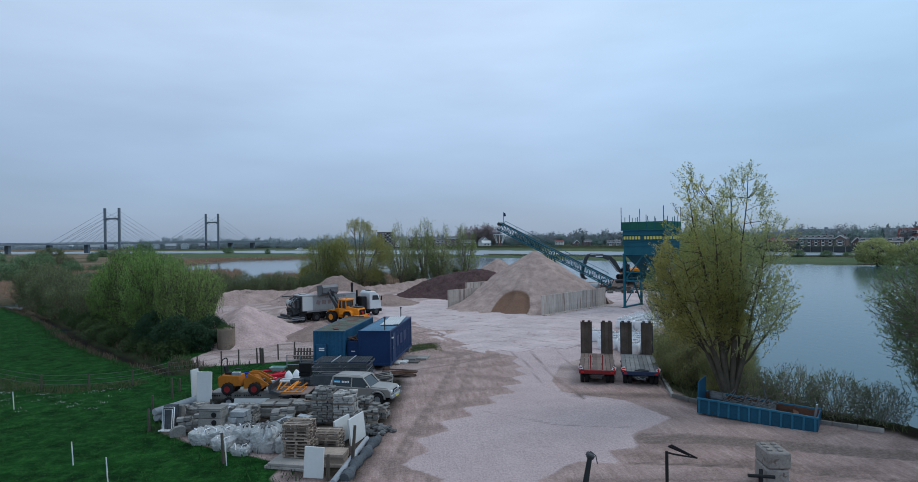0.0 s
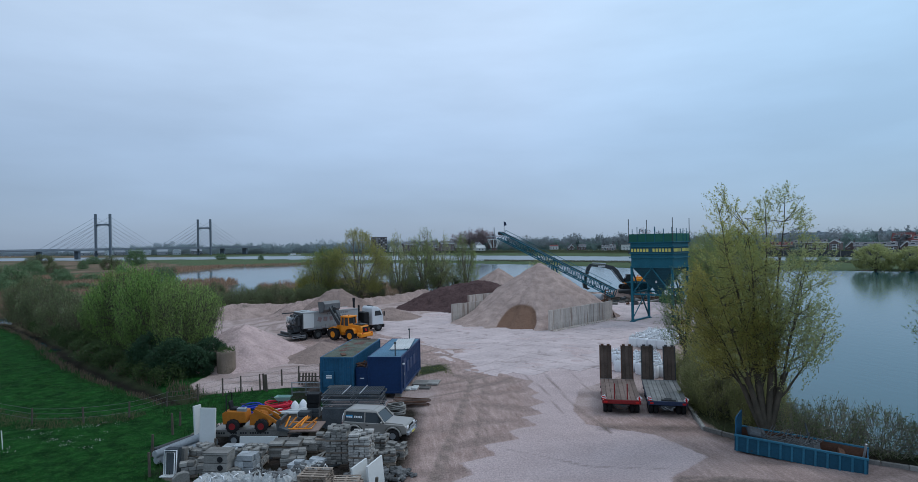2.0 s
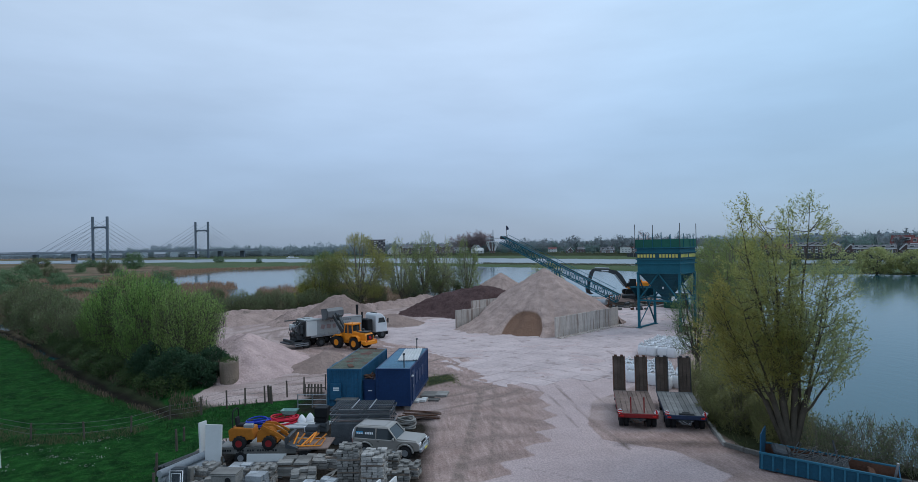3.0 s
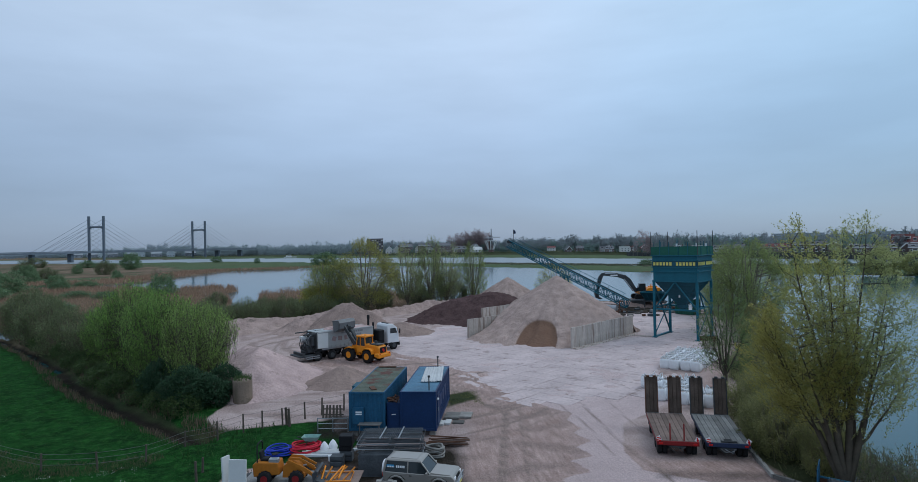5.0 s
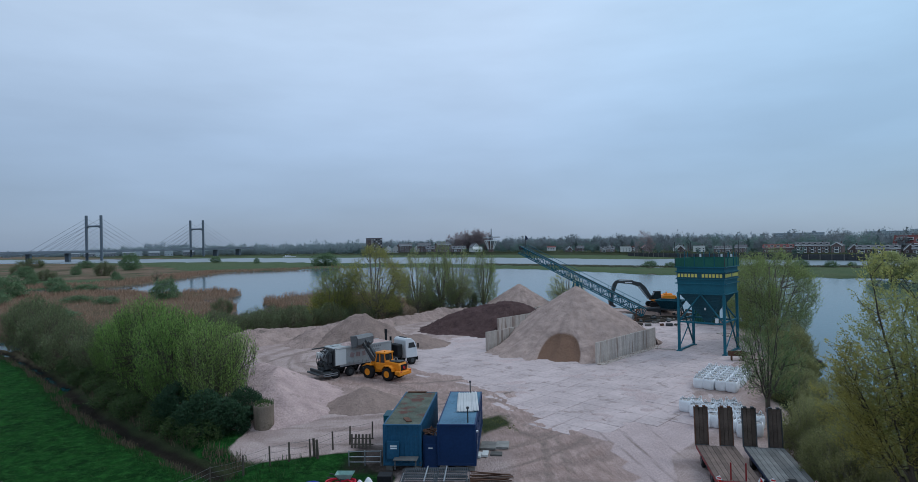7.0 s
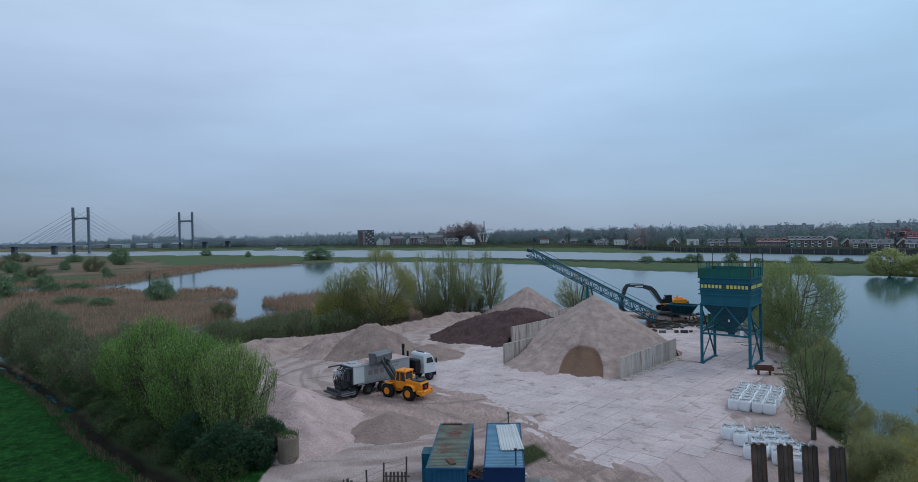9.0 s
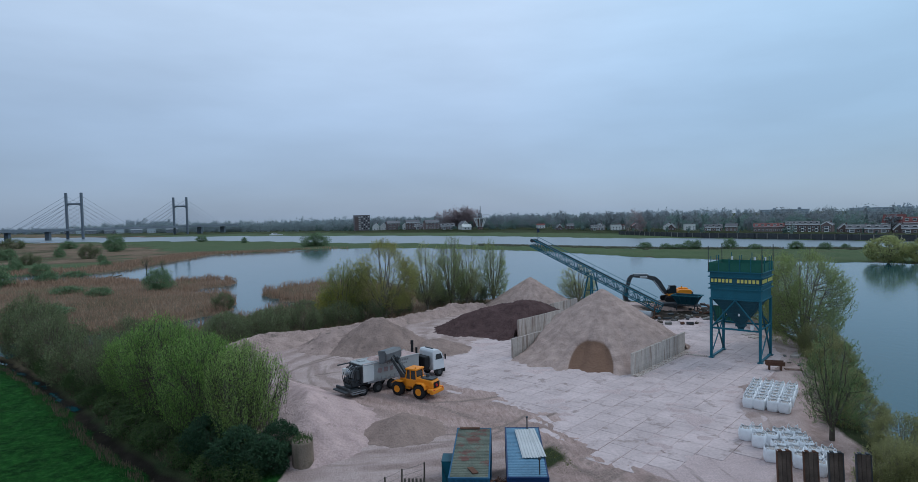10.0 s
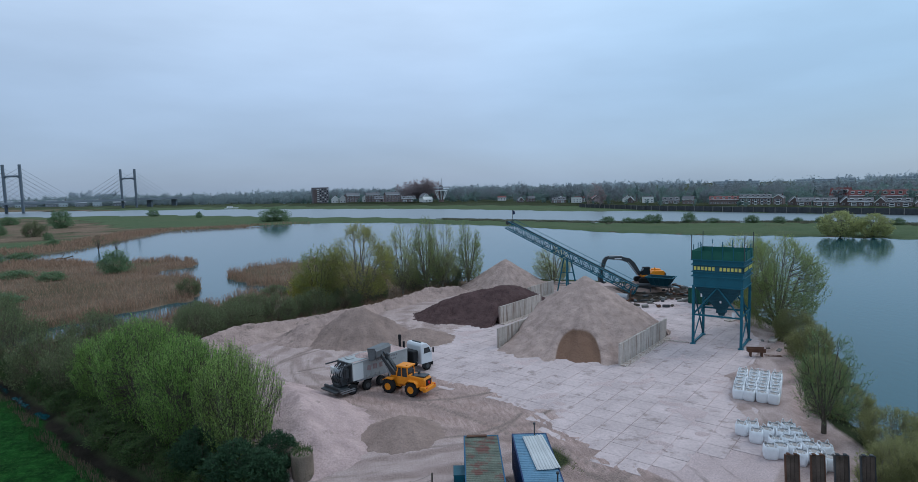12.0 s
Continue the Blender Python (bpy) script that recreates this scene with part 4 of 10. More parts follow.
heap("sand_bank", WEATHERED_SAND, "long rough bank of pale sand along the trees", [(-4, 118.4, 1.4, 3, 124.5, 1.5, 0.7), (3, 124.5, 1.5, 8.5, 129, 1.9, 0.7), (8.5, 129, 1.9, 14.5, 131.5, 1.5, 0.7)], rough=0.4, seed=38, category="sand bank")
heap("sand_mound", SAND_PINK, "small heap of sand beneath the conveyor", [(38.5, 119.5, 1.7, 41, 119.5, 1.3, 0.6)], seed=41)


# ---- retaining walls of upright concrete elements ----
def element_mesh(w, h):
    s = Shape()
    s.box((w / 2, 0, h / 2 - 0.1), (w - 0.014, 0.22, h + 0.2), cut=0.01)
    s.box((w / 2, 0.0, h - 0.06), (w - 0.05, 0.16, 0.14), cut=0.03)
    s.box((w / 2, -0.45, 0.0), (w - 0.03, 0.7, 0.2), cut=0.02)
    return s.mesh("wall_element", WALL_CONC)


def bay_wall(p0, length, h, label, flip=False):
    ang = math.degrees(math.atan2(U.y, U.x))
    w = thing("retaining_wall", label, "retaining wall", pose(p0[0], p0[1], 0, 0, 0, ang), group="bay walls")
    wid = 1.0
    me = element_mesh(wid, h)
    for i in range(int(length / wid)):
        r = random.uniform(-1, 1)
        x = i * wid + (wid if flip else 0)
        part("wall_element", me, None, w, at=pose(x, 0.03 * r, 0.03 * random.uniform(-1, 1), 0.6 * r, 0, 180 if flip else 0))
    return w


bay_wall((21.75, 80.35), 15.2, 2.5, "stained pale concrete retaining wall of upright elements")
bay_wall((10.8, 91.4), 15.0, 2.5, "stained pale concrete retaining wall beside the gravel heap")
bay_wall((14.7, 103.7), 12.0, 2.62, "stained pale concrete retaining wall beside the dark gravel")
bay_wall((24.5, 119.0), 9.0, 2.4, "low concrete retaining wall behind the dark gravel")


# ---- containers ----
def corrugated(s, x0, y0, x1, y1, z0, z1, pitch=0.28, depth=0.04):
    """A folded steel wall from (x0, y0) to (x1, y1); the folds step back to the left of that way."""
    L = math.hypot(x1 - x0, y1 - y0)
    ux, uy = (x1 - x0) / L, (y1 - y0) / L
    k = int(L / pitch)
    pts = []
    for i in range(k):
        for f, d in ((0.0, 0), (0.36, 0), (0.5, 1), (0.86, 1)):
            t = (i + f) * L / k
            pts.append((x0 + ux * t - uy * depth * d, y0 + uy * t + ux * depth * d))
    pts.append((x1, y1))
    n = len(pts)
    s.add([(p[0], p[1], z0) for p in pts] + [(p[0], p[1], z1) for p in pts], [(i, i + 1, n + i + 1, n + i) for i in range(n - 1)])


def container(m, label, mat, roof_mat, front="folded", L=8.2):
    W, H = 2.44, 2.6
    c = thing("shipping_container", label, "container", m, group="yard containers")
    s = Shape()
    corrugated(s, W / 2 - 0.03, 0.1, W / 2 - 0.03, L - 0.1, 0.15, H - 0.1)
    corrugated(s, -W / 2 + 0.03, L - 0.1, -W / 2 + 0.03, 0.1, 0.15, H - 0.1)
    corrugated(s, W / 2 - 0.1, L - 0.03, -W / 2 + 0.1, L - 0.03, 0.15, H - 0.1)
    if front == "folded":
        corrugated(s, -W / 2 + 0.1, 0.03, W / 2 - 0.1, 0.03, 0.15, H - 0.1)
    else:
        s.box((0, 0.05, H / 2), (W - 0.2, 0.04, H - 0.25))
    part("shell", s, mat, c)
    for x in (-1, 1):
        for y in (0.08, L - 0.08):
            part("corner_post", Shape().box((x * (W / 2 - 0.07), y, H / 2), (0.15, 0.16, H), cut=0.015), mat, c)
        part("bottom_rail", Shape().box((x * (W / 2 - 0.06), L / 2, 0.09), (0.11, L - 0.3, 0.16), cut=0.01), mat, c)
        part("top_rail", Shape().box((x * (W / 2 - 0.05), L / 2, H - 0.06), (0.09, L - 0.3, 0.1), cut=0.01), mat, c)
    for y in (0.07, L - 0.07):
        part("end_rail", Shape().box((0, y, H - 0.07), (W - 0.3, 0.12, 0.13), cut=0.01), mat, c)
        part("end_sill", Shape().box((0, y, 0.09), (W - 0.3, 0.12, 0.16), cut=0.01), mat, c)
    prof = []
    k = 34
    for i in range(k):
        for f, d in ((0.0, 0), (0.4, 0), (0.5, 1), (0.9, 1)):
            prof.append((0.13 + (i + f) * (L - 0.26) / k, H - 0.045 + 0.028 * d))
    prof.append((L - 0.13, H - 0.045))
    r = Shape().prism(prof + [(L - 0.13, H - 0.1), (0.13, H - 0.1)], 0, -W / 2 + 0.09, W / 2 - 0.09)
    part("roof", r, roof_mat, c, "weathered sheet-steel roof")
    for x in (-0.9, 0.9):
        for y in (0.5, L - 0.5):
            part("footing", Shape().box((x, y, -0.21), (0.4, 0.4, 0.42), cut=0.01), GREY_CONC, c)
    return c


cont_a = container(pose(-1.38, 51.95, 0.42, 0, 0, -12.4), "weathered blue shipping container with a rusting green roof", BLUE_OLD, ROOF_RUST)
box = part("switch_box", Shape().box((-0.55, -0.1, 1.05), (0.78, 0.22, 1.1), cut=0.015), BLUE_OLD, cont_a, "blue switch box")
part("notice", Shape().box((-0.5, -0.216, 1.32), (0.42, 0.008, 0.09)).box((-0.5, -0.216, 1.18), (0.42, 0.008, 0.09)), WHITE, box, "white lettering bars")
part("shelf", Shape().box((0.3, -0.4, 0.62), (1.5, 0.7, 0.05), cut=0.01).box((-0.35, -0.6, 0.3), (0.06, 0.06, 0.6)).box((0.95, -0.6, 0.3), (0.06, 0.06, 0.6)), DECK_GREY, cont_a, "grey wooden shelf")
part("roof_offcut", Shape().box((-0.3, 8.0, 2.64), (1.4, 0.3, 0.06)), RUST, cont_a, "rusty offcut")
part("roof_offcut", Shape().box((0.2, 1.0, 2.63), (0.35, 0.9, 0.05), turn(0, 0, 25)), RUST, cont_a, "rusty offcut")

cont_b = container(pose(2.0, 51.35, 0.42, 0, 0, -12.2), "dark blue site container with pale sheets on its roof", BLUE_DARK, BLUE_LIGHT, "plain")
def ribbed_sheet(w, L):
    n = max(2, int(w / 0.18))
    prof = [(-w / 2, 0)]
    for k in range(n):
        x = -w / 2 + (k + 0.5) * w / n
        prof += [(x - 0.05, 0), (x - 0.025, 0.04), (x + 0.025, 0.04), (x + 0.05, 0)]
    return Shape().prism(prof + [(w / 2, 0), (w / 2, -0.012), (-w / 2, -0.012)], 1, -L / 2, L / 2)


SHEET_GREY = material("weathered_white_sheet", (0.50, 0.51, 0.51), 0.6, var=0.15, spots=0.35, spot_color=(0.33, 0.32, 0.30), spot_scale=1.5)
for i, (x, y, a) in enumerate(((0.2, 5.1, 4), (0.85, 5.2, 5))):
    part("roof_sheet", ribbed_sheet(1.15 if i == 0 else 0.45, 4.9), SHEET_GREY, cont_b, "pale corrugated sheet", pose(x, y, 2.66 + 0.03 * i, 0, 0, a))
for x, y, h in ((0.7, 0.5, 0.85), (0.35, 7.9, 0.75)):
    part("vent_pipe", Shape().tube((x, y, 2.55), (x, y, 2.6 + h), 0.03).tube((x, y, 2.6 + h), (x, y, 2.72 + h), 0.06), STEEL_DARK, cont_b)
door = part("door", Shape().box((1.2, 1.3, 1.2), (0.06, 0.95, 2.05), cut=0.01), BLUE_DARK, cont_b, "flush blue steel door")
part("door_handle", Shape().tube((1.25, 0.95, 1.1), (1.25, 0.95, 1.3), 0.02), STEEL_GREY, door)
part("wall_lamp", Shape().box((1.28, 0.55, 2.0), (0.14, 0.16, 0.12), cut=0.02), WHITE, cont_b, "white lamp")
for k in range(3):
    part("window_shutter", Shape().box((1.2, 2.6 + 1.3 * k, 1.45), (0.05, 0.9, 0.8), cut=0.01), BLUE_DARK, cont_b)

annex = thing("storage_box", "low blue steel box between the containers, filled with scrap", "storage box", pose(0.42, 52.0, 0.0, 0, 0, -12))
part("body", Shape().box((0, 0.5, 1.1), (0.98, 1.1, 2.2), cut=0.02), BLUE_DARK, annex)
part("hatch", Shape().box((0, -0.07, 0.95), (0.8, 0.04, 1.5), cut=0.01), BLUE_DARK, annex)
part("notice", Shape().box((0.0, -0.095, 1.45), (0.28, 0.008, 0.06)), WHITE, annex, "pale lettering bar")
locker = thing("steel_locker", "tall teal steel locker with cross braces beside the container", "locker", pose(-2.2, 55.5, 0, 0, 0, -12) @ Matrix.Diagonal((0.72, 0.9, 0.83, 1)))
part("body", Shape().box((0, 0.7, 1.55), (0.95, 1.4, 3.1), cut=0.02), TEAL, locker)
for sg_ in (-1, 1):
    part("brace", Shape().tube((-0.45 * sg_, -0.02, 0.3), (0.45 * sg_, -0.02, 2.9), 0.03, n=5), TEAL_DARK, locker)
part("lid", Shape().box((0, 0.7, 3.13), (1.0, 1.46, 0.06), cut=0.01), TEAL_DARK, locker)
scrap = Shape()
for i in range(22):
    a = random.uniform(0, 6.28)
    p = Vector((random.uniform(-0.4, 0.4), random.uniform(0.1, 0.95), 1.93 + random.uniform(0, 0.2)))
    d = Vector((math.cos(a), math.sin(a), random.uniform(-0.1, 0.5))) * random.uniform(0.2, 0.5)
    scrap.tube(p - d * 0.5, p + d, random.uniform(0.015, 0.04), n=5)
solo("scrap_pile", scrap, RUST, "tangle of rusty branches and bars on the blue box", "scrap", pose(0.42, 52.0, 0.3, 0, 0, -12), kind="stuff")


# ---- aggregate silo on legs ----
def letters(s, word, x0, y, z0, h, w, depth=0.02):
    """Plain upright bars, one for each letter."""
    for i, ch in enumerate(word):
        if ch != " ":
            s.box((x0 + (i + 0.5) * w, y, z0 + h / 2), (w * 0.66, depth, h))


silo_ang = math.degrees(math.atan2(81.92 - 86.06, 38.59 - 34.88))
silo = thing("gravel_silo", "teal steel gravel silo with a funnel on four braced legs", "silo", pose(34.88, 86.06, 0, 0, 0, silo_ang))
SX, SY = 5.55, 5.15
for x in (0, SX):
    for y in (0, SY):
        leg = part("leg", Shape().box((x, y, 3.75), (0.3, 0.3, 7.5), cut=0.02), TEAL, silo)
        part("foot_plate", Shape().box((x, y, 0.05), (0.6, 0.6, 0.1), cut=0.01), TEAL, leg)
for y in (0.0, SY):
    part("brace", Shape().tube((SX / 2, y, 7.3), (0.1, y, 3.9), 0.08, n=6), TEAL, silo)
    part("brace", Shape().tube((SX / 2, y, 7.3), (SX - 0.1, y, 3.9), 0.08, n=6), TEAL, silo)
    part("cross_beam", Shape().box((SX / 2, y, 3.75), (SX - 0.3, 0.16, 0.22), cut=0.01), TEAL, silo)
for x in (0.0, SX):
    part("brace", Shape().tube((x, 0.1, 6.9), (x, SY - 0.1, 0.4), 0.09, n=6), TEAL_DARK, silo)
    part("brace", Shape().tube((x, 0.1, 0.5), (x, SY - 0.1, 4.2), 0.06, n=6), TEAL, silo)
    part("cross_beam", Shape().box((x, SY / 2, 3.95), (0.16, SY - 0.3, 0.2), cut=0.01), TEAL, silo)
    part("ground_beam", Shape().box((x, SY / 2, 0.12), (0.26, SY + 0.5, 0.2), cut=0.01), TEAL, silo)
for z0, z1, o in ((7.35, 8.62, 0.06), (8.67, 9.17, 0.1), (9.22, 10.08, 0.12), (10.13, 10.67, 0.13)):
    part("bin_panel", Shape().box((SX / 2, SY / 2, (z0 + z1) / 2), (SX + 2 * o, SY + 2 * o, z1 - z0), cut=0.03), TEAL, silo)
for z, o in ((7.35, 0.16), (8.64, 0.27), (9.19, 0.22), (10.1, 0.27), (10.69, 0.3)):
    rim = Shape()
    for y in (-o, SY + o):
        rim.box((SX / 2, y, z), (SX + 2 * o, 0.1, 0.12), cut=0.01)
    for x in (-o, SX + o):
        rim.box((x, SY / 2, z), (0.1, SY + 2 * o - 0.12, 0.12), cut=0.01)
    part("stiffener", rim, TEAL, silo)
fun = Shape()
tiers = 7
for k in range(tiers):
    a0, a1 = 1 - 0.82 * k / tiers, 1 - 0.82 * (k + 1) / tiers
    z0, z1 = 7.35 - 3.2 * k / tiers, 7.35 - 3.2 * (k + 1) / tiers
    vs = []
    for a, z in ((a0, z0), (a1 + 0.012, z1)):
        for sx, sy in ((-1, -1), (1, -1), (1, 1), (-1, 1)):
            vs.append((SX / 2 + sx * a * SX * 0.49, SY / 2 + sy * a * SY * 0.49, z))
    fun.add(vs, [(i, 4 + i, 4 + (i + 1) % 4, (i + 1) % 4) for i in range(4)] + [(4, 7, 6, 5)])
    for sx, sy in ((0, -1), (1, 0), (-1, 0)):
        part("funnel_rib", Shape().box((SX / 2 + sx * a0 * SX * 0.49, SY / 2 + sy * a0 * SY * 0.49, z0 - 0.03), (a0 * SX * 0.98 if sy else 0.08, a0 * SY * 0.98 if sx else 0.08, 0.07)), TEAL_DARK, silo)
part("funnel", fun, TEAL_DARK, silo, "dark teal ribbed funnel")
part("outlet", Shape().box((SX / 2, SY / 2, 4.0), (1.1, 1.0, 0.5), cut=0.03).tube((SX / 2, SY / 2, 3.8), (SX / 2, SY / 2, 3.4), 0.35, 0.25, 10), TEAL_DARK, silo)
part("grease_pot", Shape().tube((SX - 0.9, 0.05, 3.85), (SX - 0.9, 0.05, 4.4), 0.15, n=10), WHITE, silo, "white drum")
part("hatch_lamp", Shape().box((SX / 2 + 0.2, 0.9, 5.4), (0.2, 0.1, 0.3), cut=0.02), WHITE, silo)
net = Shape()
o = 0.24
for y in (-o, SY + o):
    net.box((SX / 2, y, 11.25), (SX + 2 * o, 0.03, 1.12))
for x in (-o, SX + o):
    net.box((x, SY / 2, 11.25), (0.03, SY + 2 * o - 0.06, 1.12))
part("screen", net, GREEN_NET, silo, "green windbreak mesh")
for i in range(6):
    for y in (-o - 0.04, SY + o + 0.04):
        x = -o + i * (SX + 2 * o) / 5
        part("screen_post", Shape().tube((x, y, 10.6), (x, y, 12.45 + (1.4 if i in (0, 5) else 0.3 * (i % 2))), 0.035, n=6), STEEL_DARK if i in (0, 5) else TEAL, silo)
for i in (1, 3, 4):
    for x in (-o - 0.04, SX + o + 0.04):
        y = -o + i * (SY + 2 * o) / 5
        part("screen_post", Shape().tube((x, y, 10.6), (x, y, 12.5), 0.035, n=6), TEAL, silo)
for i, x in enumerate((1.0, 3.7, 4.9)):
    part("post_cap", Shape().tube((x, SY + o + 0.05, 11.8), (x, SY + o + 0.05, 12.2), 0.09, n=8), WHITE, silo, "white cap")
board = part("name_board", Shape().box((SX / 2, -0.18, 9.65), (SX + 0.2, 0.05, 0.72), cut=0.005), TEAL_DARK, silo, "dark name board")
sg = Shape()
letters(sg, "XXXXXX", -0.02, -0.215, 9.43, 0.42, SX / 13.0)
part("lettering", sg, YELLOW_PAINT, board, "yellow lettering bars")
sg = Shape()
letters(sg, "XXXXXX", -0.02 + SX / 13.0 * 7, -0.215, 9.43, 0.42, SX / 13.0)
part("lettering", sg, YELLOW_PAINT, board, "yellow lettering bars")
board = part("name_board", Shape().box((SX + 0.18, SY / 2, 9.65), (0.05, SY + 0.2, 0.72), cut=0.005), TEAL_DARK, silo, "dark name board")
for first in (0, 7):
    sg = Shape()
    for i in range(first, first + 6):
        sg.box((SX + 0.215, (i + 0.5) * SY / 13, 9.65), (0.02, SY / 13 * 0.66, 0.42))
    part("lettering", sg, YELLOW_PAINT, board, "yellow lettering bars")


# ---- conveyor ----
def lattice(s, a, b, w, h, n, r=0.05):
    """A trussed beam from a to b, w wide and h deep."""
    a, b = Vector(a), Vector(b)
    d = (b - a).normalized()
    side = d.cross(Vector((0, 0, 1))).normalized()
    up = side.cross(d)
    cor = lambda t, i, j: a + (b - a) * t + side * (w / 2 * i) + up * (h / 2 * j)
    for i in (-1, 1):
        for j in (-1, 1):
            s.tube(cor(0, i, j), cor(1, i, j), r * 1.3, n=5)
        for k in range(n):
            j = 1 if k % 2 else -1
            s.tube(cor(k / n, i, j), cor((k + 1) / n, i, -j), r, n=4)
            s.tube(cor(k / n, i, -1), cor(k / n, i, 1), r * 0.9, n=4)
    for k in range(0, n + 1, 2):
        s.tube(cor(k / n, -1, -1), cor(k / n, 1, -1), r * 0.9, n=4)
    return cor


conveyor = thing("belt_conveyor", "long blue lattice belt conveyor rising over the heaps", "conveyor", pose(0, 0, 0))
ca, cb = Vector((44.3, 117.1, 1.0)), Vector((25.6, 133.7, 12.6))
s = Shape()
cor = lattice(s, ca, cb, 1.25, 1.45, 26, 0.065)
part("truss", s, TEAL, conveyor)
s = Shape()
for k in range(40):
    p, q = cor(k / 40, 0, 1.02), cor((k + 0.98) / 40, 0, 1.02)
    d = (q - p)
    s.box((p + q) / 2, (d.length, 0.95, 0.05), d.to_track_quat('X', 'Z').to_matrix())
part("belt", s, RUBBER, conveyor, "black rubber belt")
for k in range(14):
    p = cor((k + 0.5) / 14, 0, 0.85)
    part("roller", Shape().tube(cor((k + 0.5) / 14, -0.9, 0.8), cor((k + 0.5) / 14, 0.9, 0.8), 0.07, n=8), STEEL_DARK, conveyor)
part("head_drum", Shape().tube(cor(1, -1, 0.6), cor(1, 1, 0.6), 0.3, n=14).box(cor(1.005, 1.2, 0.5), (0.5, 0.4, 0.5), cut=0.04), STEEL_DARK, conveyor)
part("hand_rail", Shape().tube(cor(0.05, 1, 1.9), cor(0.98, 1, 1.9), 0.035, n=5), TEAL, conveyor)
for k in range(9):
    part("rail_post", Shape().tube(cor(0.06 + k * 0.115, 1, 1), cor(0.06 + k * 0.115, 1, 1.9), 0.03, n=5), TEAL, conveyor)
foot = cor(0.5, 0, -1)
for dx, dy in ((-1.6, 1.0), (1.0, 1.9), (1.7, -0.8), (-0.9, -1.7)):
    part("support_leg", Shape().tube((foot.x + dx * 0.35, foot.y + dy * 0.35, foot.z), (foot.x + dx, foot.y + dy, -0.1), 0.1, n=6), TEAL, conveyor)
for z in (1.5, 3.6):
    f = 0.35 + 0.65 * (1 - z / foot.z)
    part("support_brace", Shape().tube((foot.x - 1.6 * f, foot.y + 1.0 * f, z), (foot.x + 1.7 * f, foot.y - 0.8 * f, z), 0.06, n=5).tube((foot.x + f, foot.y + 1.9 * f, z), (foot.x - 0.9 * f, foot.y - 1.7 * f, z), 0.06, n=5), TEAL, conveyor)
mast = part("flag_mast", Shape().tube(cor(0.97, 0, 1), cor(0.97, 0, 1) + Vector((0, 0, 2.6)), 0.035, n=6), STEEL_DARK, conveyor)
fl = cor(0.97, 0, 1) + Vector((0, 0, 2.6))
part("flag", Shape().add([(fl.x, fl.y, fl.z), (fl.x + 0.4, fl.y - 0.05, fl.z - 0.25), (fl.x + 0.55, fl.y, fl.z - 0.8), (fl.x + 0.05, fl.y + 0.02, fl.z - 0.95)], [(0, 1, 2, 3)]), NAVY, mast, "limp dark flag")
feed = thing("feed_hopper", "blue steel feed hopper of the screening plant", "hopper", pose(50.2, 118.6, 0, 0, 0, -48))
s = Shape()
top_, bot_ = [(-2.4, -1.5), (2.4, -1.5), (2.4, 1.5), (-2.4, 1.5)], [(-1.5, -0.7), (1.5, -0.7), (1.5, 0.7), (-1.5, 0.7)]
s.add([(x, y, 2.9) for x, y in top_] + [(x, y, 1.3) for x, y in bot_], [(i, 4 + i, 4 + (i + 1) % 4, (i + 1) % 4) for i in range(4)] + [((i + 1) % 4, 4 + (i + 1) % 4, 4 + i, i) for i in range(4)])
for i in range(-2, 3):
    s.tube((i * 1.1, -1.52, 2.9), (i * 0.7, -0.74, 1.3), 0.06, n=4)
part("bin", s, TEAL_DARK, feed)
part("rim", Shape().box((0, -1.52, 2.9), (5.0, 0.1, 0.14)).box((0, 1.52, 2.9), (5.0, 0.1, 0.14)).box((2.42, 0, 2.9), (0.1, 3.0, 0.14)).box((-2.42, 0, 2.9), (0.1, 3.0, 0.14)), TEAL, feed)
for x in (-1.6, 1.6):
    for y in (-0.9, 0.9):
        part("leg", Shape().box((x, y, 0.7), (0.16, 0.16, 1.4), cut=0.01), STEEL_DARK, feed)
part("frame", Shape().box((0, 0, 1.15), (4.2, 1.8, 0.25), cut=0.02).box((-2.9, 0, 0.9), (2.2, 1.2, 0.9), cut=0.05).tube((-4.4, -0.4, 1.0), (-1.6, -0.4, 1.3), 0.25), STEEL_DARK, feed, "dark steel drive frame")
tail = thing("screen_drum", "rusty grey screening drum and pipes beside the conveyor foot", "machine part", pose(39.5, 113.2, 0, 0, 0, -40))
part("drum", Shape().tube((-1.5, 0, 0.75), (1.0, 0, 0.75), 0.45, 0.45, 14), STEEL_GREY, tail)
part("cradle", Shape().box((-0.2, 0, 0.2), (2.8, 1.1, 0.4), cut=0.04).tube((1.3, 0.3, 0.3), (1.5, 0.3, 2.1), 0.07).tube((1.5, 0.3, 2.1), (2.1, 0.3, 2.1), 0.07), RUST, tail)
gc = thing("green_container", "dark green steel container beside the lake", "container", pose(48.9, 108.2, 0, 0, 0, -57))
part("body", Shape().box((1.7, 1.2, 1.35), (3.4, 2.3, 2.6), cut=0.03), material("bottle_green_paint", (0.012, 0.07, 0.05), 0.5), gc)
for i in range(8):
    part("rib", Shape().box((0.2 + i * 0.43, 0.03, 1.35), (0.1, 0.05, 2.4), cut=0.01), GREEN_NET, gc)
part("roof", Shape().box((1.7, 1.2, 2.69), (3.5, 2.4, 0.08), cut=0.02), STEEL_GREY, gc, "pale roof edge")
